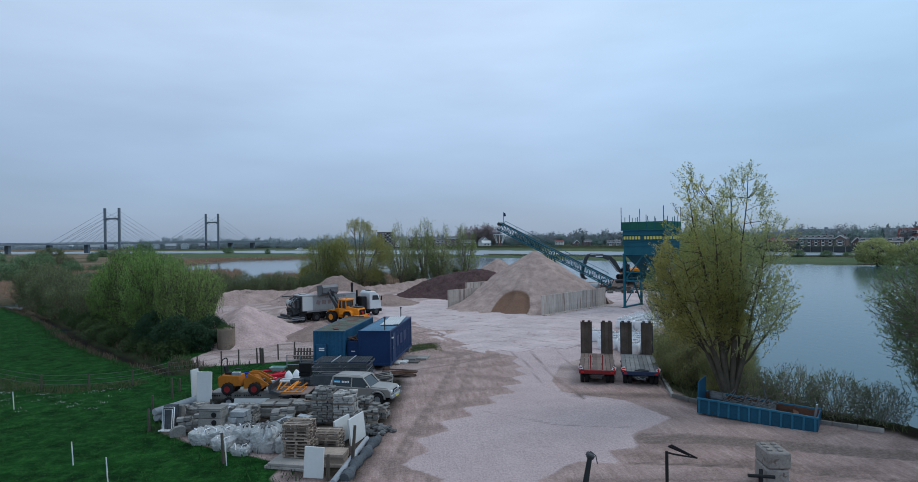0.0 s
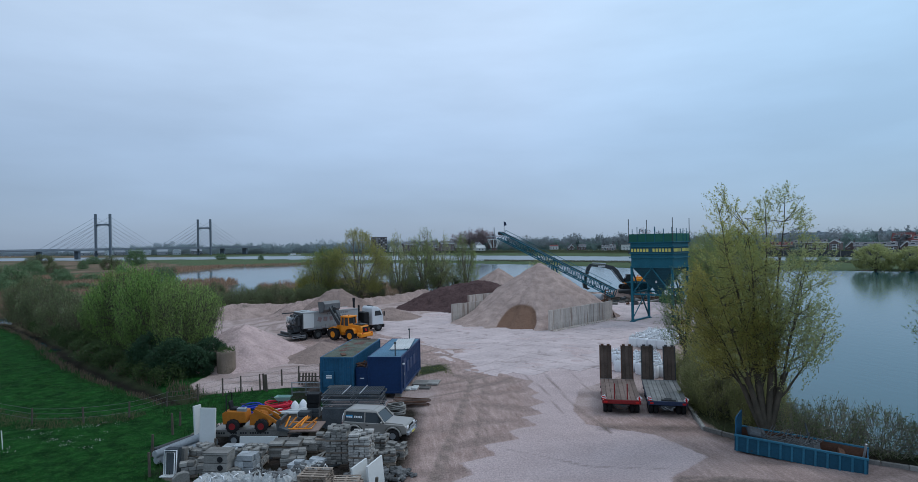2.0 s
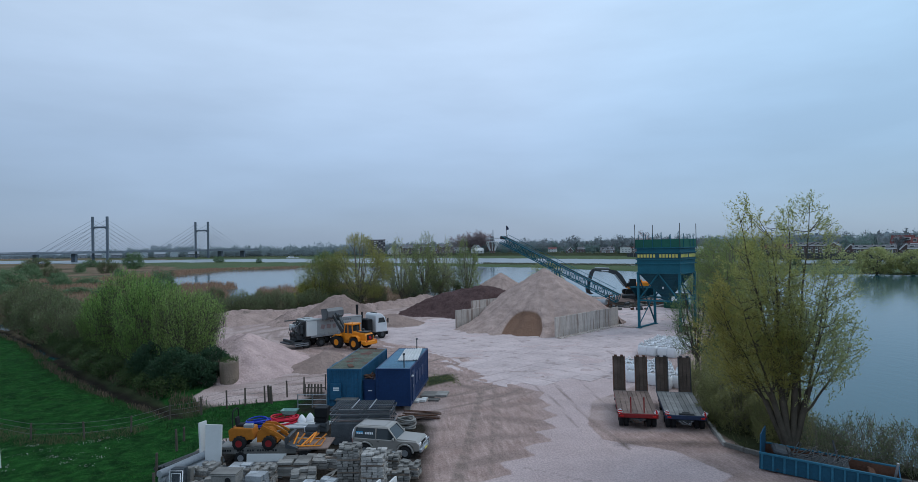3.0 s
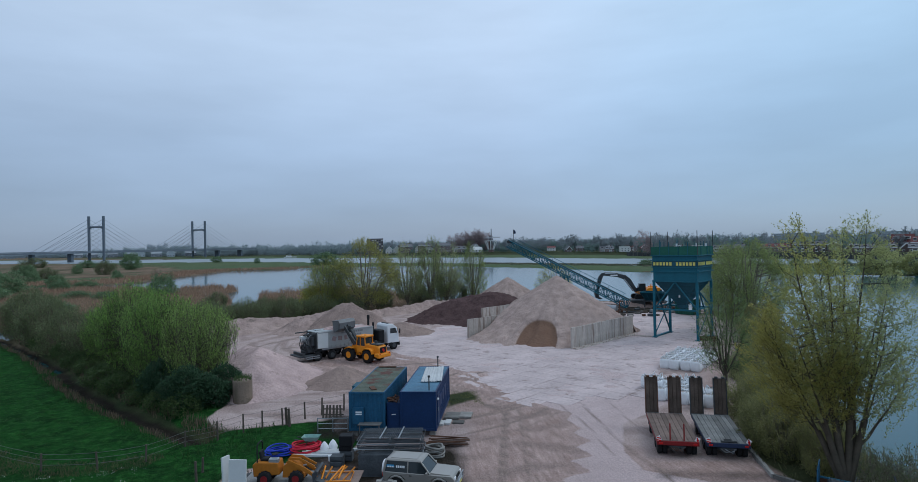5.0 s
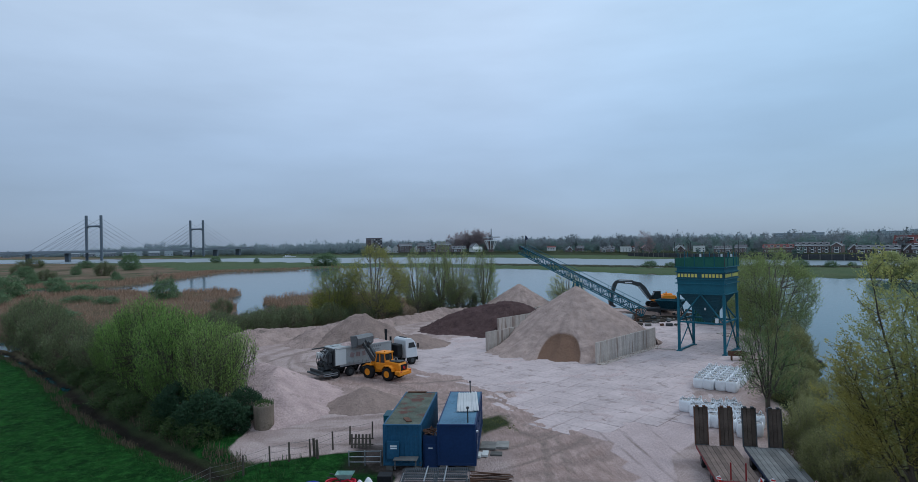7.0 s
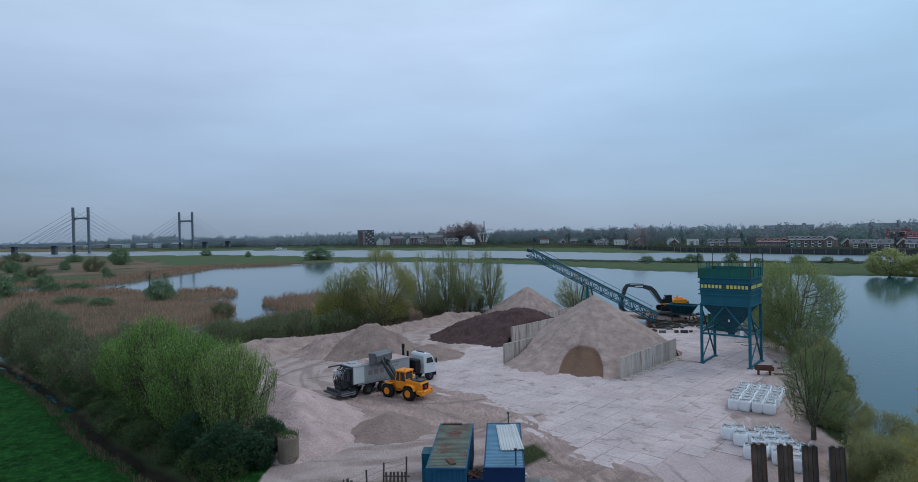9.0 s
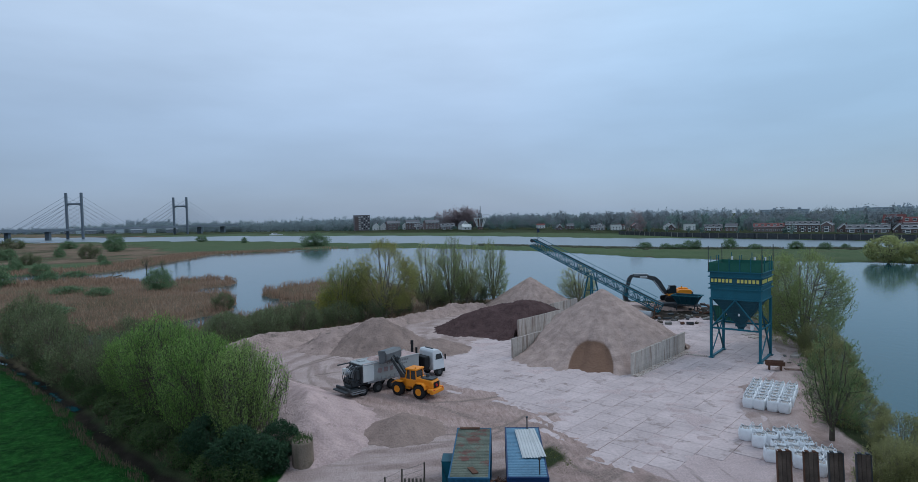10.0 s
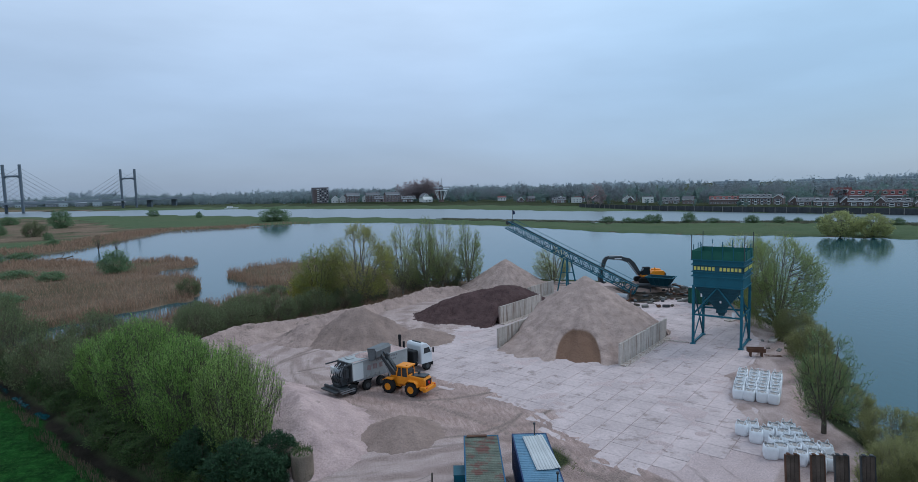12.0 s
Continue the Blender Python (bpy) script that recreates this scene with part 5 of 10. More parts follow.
part("lettering", Shape().box((2.4, -0.01, 1.7), (0.55, 0.02, 0.7)).box((3.05, -0.01, 1.7), (0.4, 0.02, 0.7)), WHITE, gc, "white lettering bars")


# ---- machines ----
def tyre_mesh(r, w):
    s = Shape()
    s.lathe((0, 0, 0), 1, [(-w / 2, r * 0.5), (-w / 2, r * 0.9), (-w * 0.38, r * 0.99), (w * 0.38, r * 0.99), (w / 2, r * 0.9), (w / 2, r * 0.5)], 22)
    k = 22
    for i in range(k):
        a = 2 * math.pi * i / k
        s.box((math.cos(a) * r * 0.985, (0.22 if i % 2 else -0.22) * w, math.sin(a) * r * 0.985), (0.05, w * 0.46, r * 0.11), turn(0, -math.degrees(a), 0))
    return s.mesh("tyre", RUBBER)


def rim_mesh(r, w, mat):
    s = Shape()
    s.lathe((0, 0, 0), 1, [(-w * 0.52, r * 0.51), (-w * 0.53, r * 0.44), (-w * 0.36, r * 0.38), (-w * 0.36, r * 0.2), (-w * 0.5, r * 0.17), (-w * 0.5, r * 0.02)], 18)
    s.lathe((0, 0, 0), 1, [(w * 0.5, r * 0.02), (w * 0.5, r * 0.17), (w * 0.36, r * 0.2), (w * 0.36, r * 0.38), (w * 0.53, r * 0.44), (w * 0.52, r * 0.51)], 18)
    return s.mesh("rim", mat)


def wheel(parent, x, y, z, ty, ri, label=""):
    t = new("wheel", ty)
    t.parent = parent
    t.matrix_basis = pose(x, y, z)
    r_ = new("rim", ri)
    r_.parent = t
    return t


# wheel loader: local x forward (towards the bucket), wheels along y
loader = thing("wheel_loader", "amber-yellow wheel loader with its bucket raised over the truck", "wheel loader", pose(-2.51, 78.84, 0, 0, 0, 139) @ Matrix.Scale(0.87, 4))
LT, LR = tyre_mesh(0.82, 0.62), rim_mesh(0.82, 0.62, AMBER)
for x, y in ((1.6, 1.02), (1.6, -1.02), (-1.5, 1.02), (-1.5, -1.02)):
    wheel(loader, x, y, 0.82, LT, LR)
part("rear_body", Shape().prism([(-3.1, 1.0), (-3.15, 1.75), (-2.9, 2.15), (-0.75, 2.3), (-0.55, 0.8), (-2.6, 0.75)], 1, -0.75, 0.75).soft(0.12), AMBER, loader)
part("bonnet_top", Shape().box((-2.0, 0, 2.26), (1.9, 1.2, 0.12), turn(0, 3, 0), 0.03), STEEL_DARK, loader, "dark bonnet cover")
part("counterweight", Shape().box((-3.2, 0, 0.95), (0.45, 2.3, 0.5), cut=0.08).box((-3.0, 0.95, 1.05), (0.7, 0.4, 0.45), cut=0.06).box((-3.0, -0.95, 1.05), (0.7, 0.4, 0.45), cut=0.06), AMBER, loader)
grille = part("grille", Shape().box((-3.13, 0, 1.62), (0.06, 1.15, 0.75), turn(0, -6, 0), 0.02), BLACK, loader, "black grille")
part("badge", Shape().box((-3.18, 0, 1.6), (0.03, 0.5, 0.14), turn(40, 0, 0)).box((-3.18, 0, 1.6), (0.03, 0.3, 0.3), turn(45, 0, 0)), LIGHT_RED, grille, "red sign")
for y in (-1, 1):
    part("rear_lamp", Shape().box((-3.42, 0.85 * y, 1.2), (0.06, 0.2, 0.12), cut=0.01), LIGHT_RED, loader, "red lamp")
    f = Shape()
    pts = [(-2.45, 1.2), (-2.35, 1.6), (-2.0, 1.85), (-1.1, 1.85), (-0.7, 1.55), (-0.6, 1.2), (-0.7, 1.2), (-0.8, 1.48), (-1.15, 1.75), (-1.95, 1.75), (-2.25, 1.55), (-2.35, 1.2)]
    f.prism(pts, 1, 0.72 * y, 1.35 * y)
    part("mudguard", f, AMBER, loader)
    part("front_mudguard", Shape().prism([(1.0, 1.75), (1.9, 1.8), (2.4, 1.5), (2.4, 1.42), (1.9, 1.7), (1.0, 1.66)], 1, 0.72 * y, 1.3 * y), AMBER, loader)
cab = part("cab_floor", Shape().box((-0.1, 0, 1.55), (1.5, 1.5, 0.9), cut=0.06), AMBER, loader)
part("cab_glass", Shape().prism([(-0.75, 2.0), (-0.65, 3.05), (0.5, 3.05), (0.72, 2.0)], 1, -0.66, 0.66), GLASS, loader, "dark cab glass")
for x0, x1 in ((-0.8, -0.7), (0.76, 0.54), (0.05, 0.05)):
    for y in (-0.7, 0.7):
        part("cab_pillar", Shape().tube((x0, y, 1.95), (x1, y, 3.1), 0.05, n=6), AMBER, loader)
part("cab_roof", Shape().box((-0.08, 0, 3.17), (1.6, 1.65, 0.2)).soft(0.07), AMBER, loader)
part("beacon", Shape().tube((-0.5, 0.4, 3.25), (-0.5, 0.4, 3.42), 0.07), material("orange_beacon", (0.8, 0.3, 0.02), 0.3), loader, "orange beacon")
part("exhaust", Shape().tube((-1.3, 0.3, 2.2), (-1.3, 0.3, 3.0), 0.07), STEEL_DARK, loader)
part("air_filter", Shape().tube((-1.7, -0.3, 2.2), (-1.7, -0.3, 2.6), 0.12), STEEL_DARK, loader)
part("front_frame", Shape().prism([(0.4, 0.7), (0.4, 1.5), (1.0, 2.25), (1.5, 2.2), (2.3, 1.2), (2.3, 0.7)], 1, -0.45, 0.45).soft(0.05), AMBER, loader)
for y in (-0.42, 0.42):
    part("lift_arm", Shape().prism([(0.95, 2.05), (1.15, 2.4), (2.45, 3.7), (3.0, 4.35), (3.25, 4.2), (3.1, 3.9), (2.5, 3.2), (1.5, 1.95)], 1, y - 0.1, y + 0.1), STEEL_DARK, loader, "dark dusty lift arm")
    part("lift_ram", Shape().tube((1.7, y * 0.7, 1.3), (2.5, y * 0.9, 3.2), 0.09), STEEL_GREY, loader)
part("tilt_link", Shape().tube((1.3, 0, 2.4), (2.5, 0, 4.0), 0.12).tube((2.5, 0, 4.0), (3.35, 0, 4.75), 0.09).box((2.5, 0, 3.9), (0.4, 0.3, 0.9), turn(0, -30, 0), 0.05), STEEL_DARK, loader)
bk = Shape()
prof = [(q0 - 0.35, q1) for q0, q1 in [(3.35, 4.0), (3.3, 4.75), (3.55, 5.1), (4.6, 5.0), (4.66, 4.92), (3.65, 4.98), (3.45, 4.7), (3.5, 4.1), (3.9, 3.72), (4.4, 3.6), (4.4, 3.52), (3.8, 3.6)]]
bk.prism(prof, 1, -1.45, 1.45)
for y in (-1.45, 1.41):
    bk.prism([(q0 - 0.35, q1) for q0, q1 in [(3.35, 4.0), (3.3, 4.75), (3.55, 5.1), (4.6, 5.0), (4.4, 3.55), (3.8, 3.62)]], 1, y, y + 0.04)
part("bucket", bk, BUCKET_GREY, loader, "dark worn steel bucket")

# tipper truck: local x forward
truck = thing("tipper_truck", "pale grey tipper truck with a white cab, being loaded", "truck", pose(-10.57, 78.95, 0, 0, 0, 34))
TT, TR = tyre_mesh(0.52, 0.36), rim_mesh(0.52, 0.36, STEEL_DARK)
for x in (2.7, 4.5, 6.3, 9.6, 12.95):
    for y in (-1.02, 1.02):
        wheel(truck, x, y, 0.52, TT, TR)
part("tipper_body", Shape().prism([(-1.22, 1.4), (-1.27, 3.15), (1.27, 3.15), (1.22, 1.4)], 0, 2.7, 9.9), TIPPER, truck)
for y in (-1, 1):
    part("body_rail", Shape().box((6.3, 1.29 * y, 3.16), (7.2, 0.1, 0.14), cut=0.02), TIPPER, truck)
    part("side_guard", Shape().box((6.5, 1.2 * y, 1.28), (6.6, 0.05, 0.22), cut=0.01), STEEL_GREY, truck)
    for k in range(12):
        part("side_slat", Shape().box((3.2 + k * 0.57, 1.25 * y, 1.5), (0.07, 0.03, 0.32)), STEEL_GREY, truck)
part("load", Shape().box((6.3, 0, 3.16), (7.0, 2.4, 0.06)).lathe((5, 0, 3.15), 2, [(0, 1.1), (0.3, 0.6), (0.42, 0.1)], 14).lathe((7, 0, 3.15), 2, [(0, 1.1), (0.22, 0.6), (0.3, 0.1)], 14), SAND_PALE, truck, "pale sand load")
mk = Shape()
for k, w_ in enumerate((0.5, 0.5, 0.4)):
    mk.box((4.7 + k * 0.75, -1.262, 2.3), (w_, 0.012, 0.5), turn(0, 20 - 15 * k, 0))
part("emblem", mk, material("faded_red_emblem", (0.30, 0.22, 0.22), 0.6), truck, "faded red and grey emblem shapes")
lt = Shape()
letters(lt, "XXXXX XXXXXX", 5.6, -1.268, 2.78, 0.2, 0.24, 0.012)
letters(lt, "XXXXX XXX", 6.3, -1.264, 2.45, 0.16, 0.22, 0.012)
part("lettering", lt, material("grey_lettering", (0.2, 0.2, 0.21), 0.6), truck, "grey lettering bars")
REAR = Matrix.Translation((1.1, 0, 0))
part("rear_housing", Shape().box((2.2, 0, 2.25), (1.3, 2.6, 1.75), cut=0.04), WHITE_PANEL, truck, "plain white rear housing", at=REAR)
part("top_hatch", Shape().box((2.6, 0, 3.2), (2.4, 1.9, 0.12), cut=0.04).box((2.3, 0.3, 3.3), (0.7, 0.7, 0.12), cut=0.04), TIPPER, truck, at=REAR)
for k_ in range(5):
    part("rear_pipe", Shape().path([(1.4, -0.9 + 0.4 * k_, 1.2 + 0.2 * (k_ % 3)), (0.9, -0.8 + 0.4 * k_, 1.5 + 0.3 * (k_ % 2)), (0.7, -0.95 + 0.42 * k_, 2.6), (1.3, -0.8 + 0.4 * k_, 3.0)], 0.05 + 0.02 * (k_ % 2), 6), STEEL_GREY if k_ % 2 else STEEL_DARK, truck, at=REAR)
part("spreader_frame", Shape().box((1.5, 0, 2.2), (0.14, 2.4, 1.8), cut=0.03).box((0.5, 0, 0.72), (2.2, 2.4, 0.16), cut=0.03).box((-0.1, 0, 0.9), (0.2, 2.5, 0.35), cut=0.03).box((0.8, 1.1, 3.1), (1.6, 0.12, 0.12)).box((0.8, -1.1, 3.1), (1.6, 0.12, 0.12)), STEEL_DARK, truck, "dark rear discharge frame", at=REAR)
part("pump_unit", Shape().box((0.95, 0.2, 1.35), (0.8, 1.7, 0.8), cut=0.08).box((1.15, -0.6, 2.2), (0.4, 0.7, 1.0), cut=0.06), STEEL_DARK, truck, "dark pump unit", at=REAR)
part("hose_drum", Shape().lathe((0.85, -0.05, 2.3), 1, [(-0.37, 0.44), (-0.3, 0.44), (-0.3, 0.34), (0.3, 0.34), (0.3, 0.44), (0.37, 0.44)], 16), STEEL_GREY, truck, "grey hose drum", at=REAR)
part("control_box", Shape().box((0.7, 0.85, 2.35), (0.4, 0.5, 0.7), cut=0.03), WHITE_PANEL, truck, "pale control box", at=REAR)
for k_ in range(6):
    part("hydraulic_hose", Shape().path([(0.6, -1.0 + 0.38 * k_, 1.1), (0.35, -0.95 + 0.36 * k_, 1.6 + 0.1 * (k_ % 3)), (0.5, -0.85 + 0.33 * k_, 2.2 + 0.15 * (k_ % 2)), (0.9, -0.8 + 0.3 * k_, 2.9)], 0.035, 5), BLACK if k_ % 3 else STEEL_DARK, truck, at=REAR)
part("rear_bumper", Shape().box((0.2, 0, 0.55), (0.12, 2.4, 0.16), cut=0.02).box((1.0, -1.2, 0.62), (1.6, 0.06, 0.1)).box((1.0, -1.2, 0.42), (1.6, 0.06, 0.1)), STEEL_GREY, truck, at=REAR)
part("chassis", Shape().box((7.4, 0, 1.05), (12.0, 0.9, 0.35), cut=0.03).box((8.0, -0.95, 0.8), (0.9, 0.5, 0.6), cut=0.08), STEEL_DARK, truck)
for y in (-1, 1):
    part("mudguard", Shape().prism([(8.95, 1.0), (9.15, 1.2), (10.05, 1.2), (10.25, 1.0), (10.2, 1.13), (10.05, 1.26), (9.15, 1.26), (9.0, 1.13)], 1, 0.8 * y, 1.22 * y), BLACK, truck)
part("crane_post", Shape().tube((10.3, 0.4, 1.2), (10.3, 0.4, 4.0), 0.1).box((10.3, 0.4, 4.1), (0.25, 0.3, 0.5), cut=0.04).box((10.35, 0.4, 2.1), (0.35, 1.6, 1.7), cut=0.05).box((11.2, -0.3, 1.9), (0.8, 1.7, 1.3), cut=0.08).tube((11.3, 0.9, 1.2), (11.3, 0.9, 3.3), 0.09), BLACK, truck, "black crane post and exhaust stack")
cabm = part("cab", Shape().prism([(11.85, 0.9), (11.8, 3.45), (12.0, 3.75), (12.7, 3.7), (13.25, 3.1), (13.5, 2.2), (13.55, 0.9)], 1, -1.22, 1.22).soft(0.13), CAB_WHITE, truck, "silver-white cab", Matrix.Translation((0.15, 0, 0.08)) @ Matrix.Diagonal((1, 1, 0.82, 1)))
part("windscreen", Shape().prism([(13.3, 3.06), (13.53, 2.25), (13.55, 2.25), (13.33, 3.06)], 1, -1.1, 1.1), GLASS, cabm, "dark windscreen")
for y in (-1, 1):
    part("side_window", Shape().prism([(12.2, 2.35), (12.25, 3.1), (13.0, 3.1), (13.25, 2.35)], 1, 1.222 * y, 1.232 * y), GLASS, cabm)
    part("mirror", Shape().box((13.5, 1.4 * y, 2.6), (0.12, 0.22, 0.7), cut=0.03), BLACK, cabm)
    part("cab_step", Shape().box((12.2, 1.2 * y, 0.75), (0.5, 0.12, 0.5), cut=0.02), BLACK, cabm)
part("bumper", Shape().box((13.55, 0, 0.7), (0.25, 2.45, 0.5), cut=0.06), BLACK, cabm)
part("number_bar", Shape().box((13.685, 0, 0.7), (0.01, 0.5, 0.12)), YELLOW_PAINT, cabm, "plain plate")
part("roof_lamps", Shape().box((12.3, 0, 3.8), (0.15, 1.4, 0.12), cut=0.02), STEEL_DARK, cabm)

# excavator: local x towards the boom
exc = thing("excavator", "amber and black crawler excavator at the lake edge", "excavator", pose(50.2, 123.3, 0, 0, 0, 173))
part("mound", Shape().lathe((0, 0, -0.3), 2, [(0, 5.2), (0.8, 4.0), (1.5, 2.9), (1.55, 0.2)], 22), SAND_GREY, exc, "packed sand stand")
EZ = 1.2
for y in (-1.2, 1.2):
    tr = part("track", Shape().prism([(-2.2, EZ + 0.35), (-1.9, EZ), (1.9, EZ), (2.2, EZ + 0.35), (2.1, EZ + 0.8), (1.8, EZ + 0.95), (-1.8, EZ + 0.95), (-2.1, EZ + 0.8)], 1, y - 0.3, y + 0.3), RUBBER, exc)
    for k in range(14):
        part("track_shoe", Shape().box((-1.9 + k * 0.29, y, EZ + 0.97), (0.2, 0.64, 0.06)), STEEL_DARK, tr)
part("undercarriage", Shape().box((0, 0, EZ + 0.6), (2.0, 1.9, 0.5), cut=0.05).tube((0, 0, EZ + 0.8), (0, 0, EZ + 1.15), 0.7, n=16), STEEL_DARK, exc)
part("upper_body", Shape().prism([(-2.9, EZ + 1.15), (-3.0, EZ + 1.9), (-2.7, EZ + 2.25), (-0.6, EZ + 2.3), (0.2, EZ + 1.7), (1.5, EZ + 1.6), (1.5, EZ + 1.15)], 1, -1.35, 1.35).soft(0.1), AMBER, exc)
part("counterweight", Shape().box((-2.85, 0, EZ + 1.55), (0.7, 2.7, 0.75), cut=0.15), STEEL_DARK, exc)
part("engine_hood", Shape().box((-1.8, -0.3, EZ + 2.35), (1.5, 1.2, 0.3), cut=0.06).tube((-1.2, 0.6, EZ + 2.3), (-1.2, 0.6, EZ + 2.9), 0.08), AMBER, exc)
part("cab_glass", Shape().prism([(0.1, EZ + 1.6), (0.15, EZ + 2.95), (1.2, EZ + 2.95), (1.6, EZ + 2.2), (1.6, EZ + 1.6)], 1, 0.45, 1.35), GLASS, exc, "dark cab glass")
part("cab_frame", Shape().box((0.65, 0.9, EZ + 3.0), (1.25, 1.0, 0.12), cut=0.03).tube((0.1, 0.46, EZ + 1.6), (0.15, 0.46, EZ + 3.0), 0.05).tube((0.1, 1.36, EZ + 1.6), (0.15, 1.36, EZ + 3.0), 0.05).tube((1.62, 1.36, EZ + 1.6), (1.2, 1.36, EZ + 3.0), 0.04), BLACK, exc)
part("boom", Shape().prism([(1.2, EZ + 1.5), (2.6, EZ + 3.9), (3.6, EZ + 4.75), (5.0, EZ + 5.05), (8.0, EZ + 5.1), (8.1, EZ + 4.75), (5.2, EZ + 4.4), (4.0, EZ + 3.95), (3.0, EZ + 2.9), (1.8, EZ + 1.4)], 1, -0.28, 0.28), STEEL_DARK, exc, "dark grey boom")
part("boom_mark", Shape().box((5.9, 0.29, EZ + 4.76), (1.4, 0.02, 0.22)), WHITE, exc, "pale lettering bar")
part("stick", Shape().prism([(7.6, EZ + 5.25), (8.3, EZ + 5.2), (8.9, EZ + 4.5), (9.3, EZ + 2.2), (9.05, EZ + 1.9), (8.85, EZ + 2.2), (8.2, EZ + 4.2)], 1, -0.2, 0.2), STEEL_DARK, exc, "dark grey stick")
part("ram", Shape().tube((2.2, 0.4, EZ + 1.6), (4.0, 0.4, EZ + 4.0), 0.1).tube((5.0, 0, EZ + 5.2), (7.8, 0, EZ + 5.35), 0.1).tube((8.9, 0, EZ + 4.4), (9.5, 0, EZ + 2.4), 0.07), STEEL_GREY, exc)
part("bucket", Shape().prism([(9.0, EZ + 2.0), (9.4, EZ + 2.1), (9.7, EZ + 1.2), (9.5, EZ + 0.4), (8.8, EZ + 0.1), (8.3, EZ + 0.3), (8.9, EZ + 0.6), (9.0, EZ + 1.2)], 1, -0.55, 0.55), STEEL_DARK, exc)


# ---- trees and shrubs ----
def leaf_cards(name, pts, size, mat, rng, long=1.6, along_dir=None):
    """Small leaves, each a narrow triangle, at the given points; with directions they lie along their twigs, faces tending upwards."""
    n = len(pts)
    p = np.array(pts)
    u = rng.normal(size=(n, 3))
    w = rng.normal(size=(n, 3))
    if along_dir is not None:
        u = u * 0.55 + along_dir
        w = w * 0.7 + np.array([0, 0, 1.0])
    u /= np.linalg.norm(u, axis=1)[:, None]
    v = np.cross(u, w)
    v /= np.linalg.norm(v, axis=1)[:, None] + 1e-9
    s = (size * rng.uniform(0.6, 1.35, n))[:, None]
    a, b = u * s * long * 0.5, v * s * 0.5
    verts = np.stack([p - a + b, p - a * 0.7 - b, p + a], 1).reshape(-1, 3)
    return tri_mesh(name, verts, np.arange(3 * n).reshape(-1, 3), mat)


def card_crown(rng, h, w, leafs, size, base=0.2):
    """A crown of loose leaf sprays within an uneven egg-shaped outline."""
    m = rng.normal(size=(leafs, 3))
    m /= np.linalg.norm(m, axis=1)[:, None]
    q1, q2, q3 = rng.uniform(0, 6, 3)
    wave = 1 + 0.26 * np.sin(m[:, 0] * 4 + q1) * np.sin(m[:, 1] * 5 + q3) + 0.22 * np.sin(m[:, 2] * 6 + m[:, 0] * 5 + q2) + 0.1 * np.sin(m[:, 1] * 11 + q1)
    m *= (rng.uniform(0.25, 1.0, leafs) ** 0.4 * wave * 0.86)[:, None]
    zc, zr = h * (0.5 + base / 2), h * (0.5 - base / 2)
    p = np.stack([m[:, 0] * w / 2, m[:, 1] * w / 2, np.maximum(zc + m[:, 2] * zr, 0.1)], 1)
    v = p[:, None, :] + rng.normal(scale=size * 0.6, size=(leafs, 3, 3))
    return v.reshape(-1, 3), np.arange(leafs * 3).reshape(-1, 3)


def tri_mesh(name, v, f, mat):
    me = bpy.data.meshes.new(name)
    me.vertices.add(len(v))
    me.vertices.foreach_set("co", v.astype(np.float32).ravel())
    me.loops.add(f.size)
    me.loops.foreach_set("vertex_index", f.astype(np.int32).ravel())
    me.polygons.add(len(f))
    me.polygons.foreach_set("loop_start", np.arange(0, f.size, 3, dtype=np.int32))
    me.materials.append(mat)
    me.update(calc_edges=True)
    return me


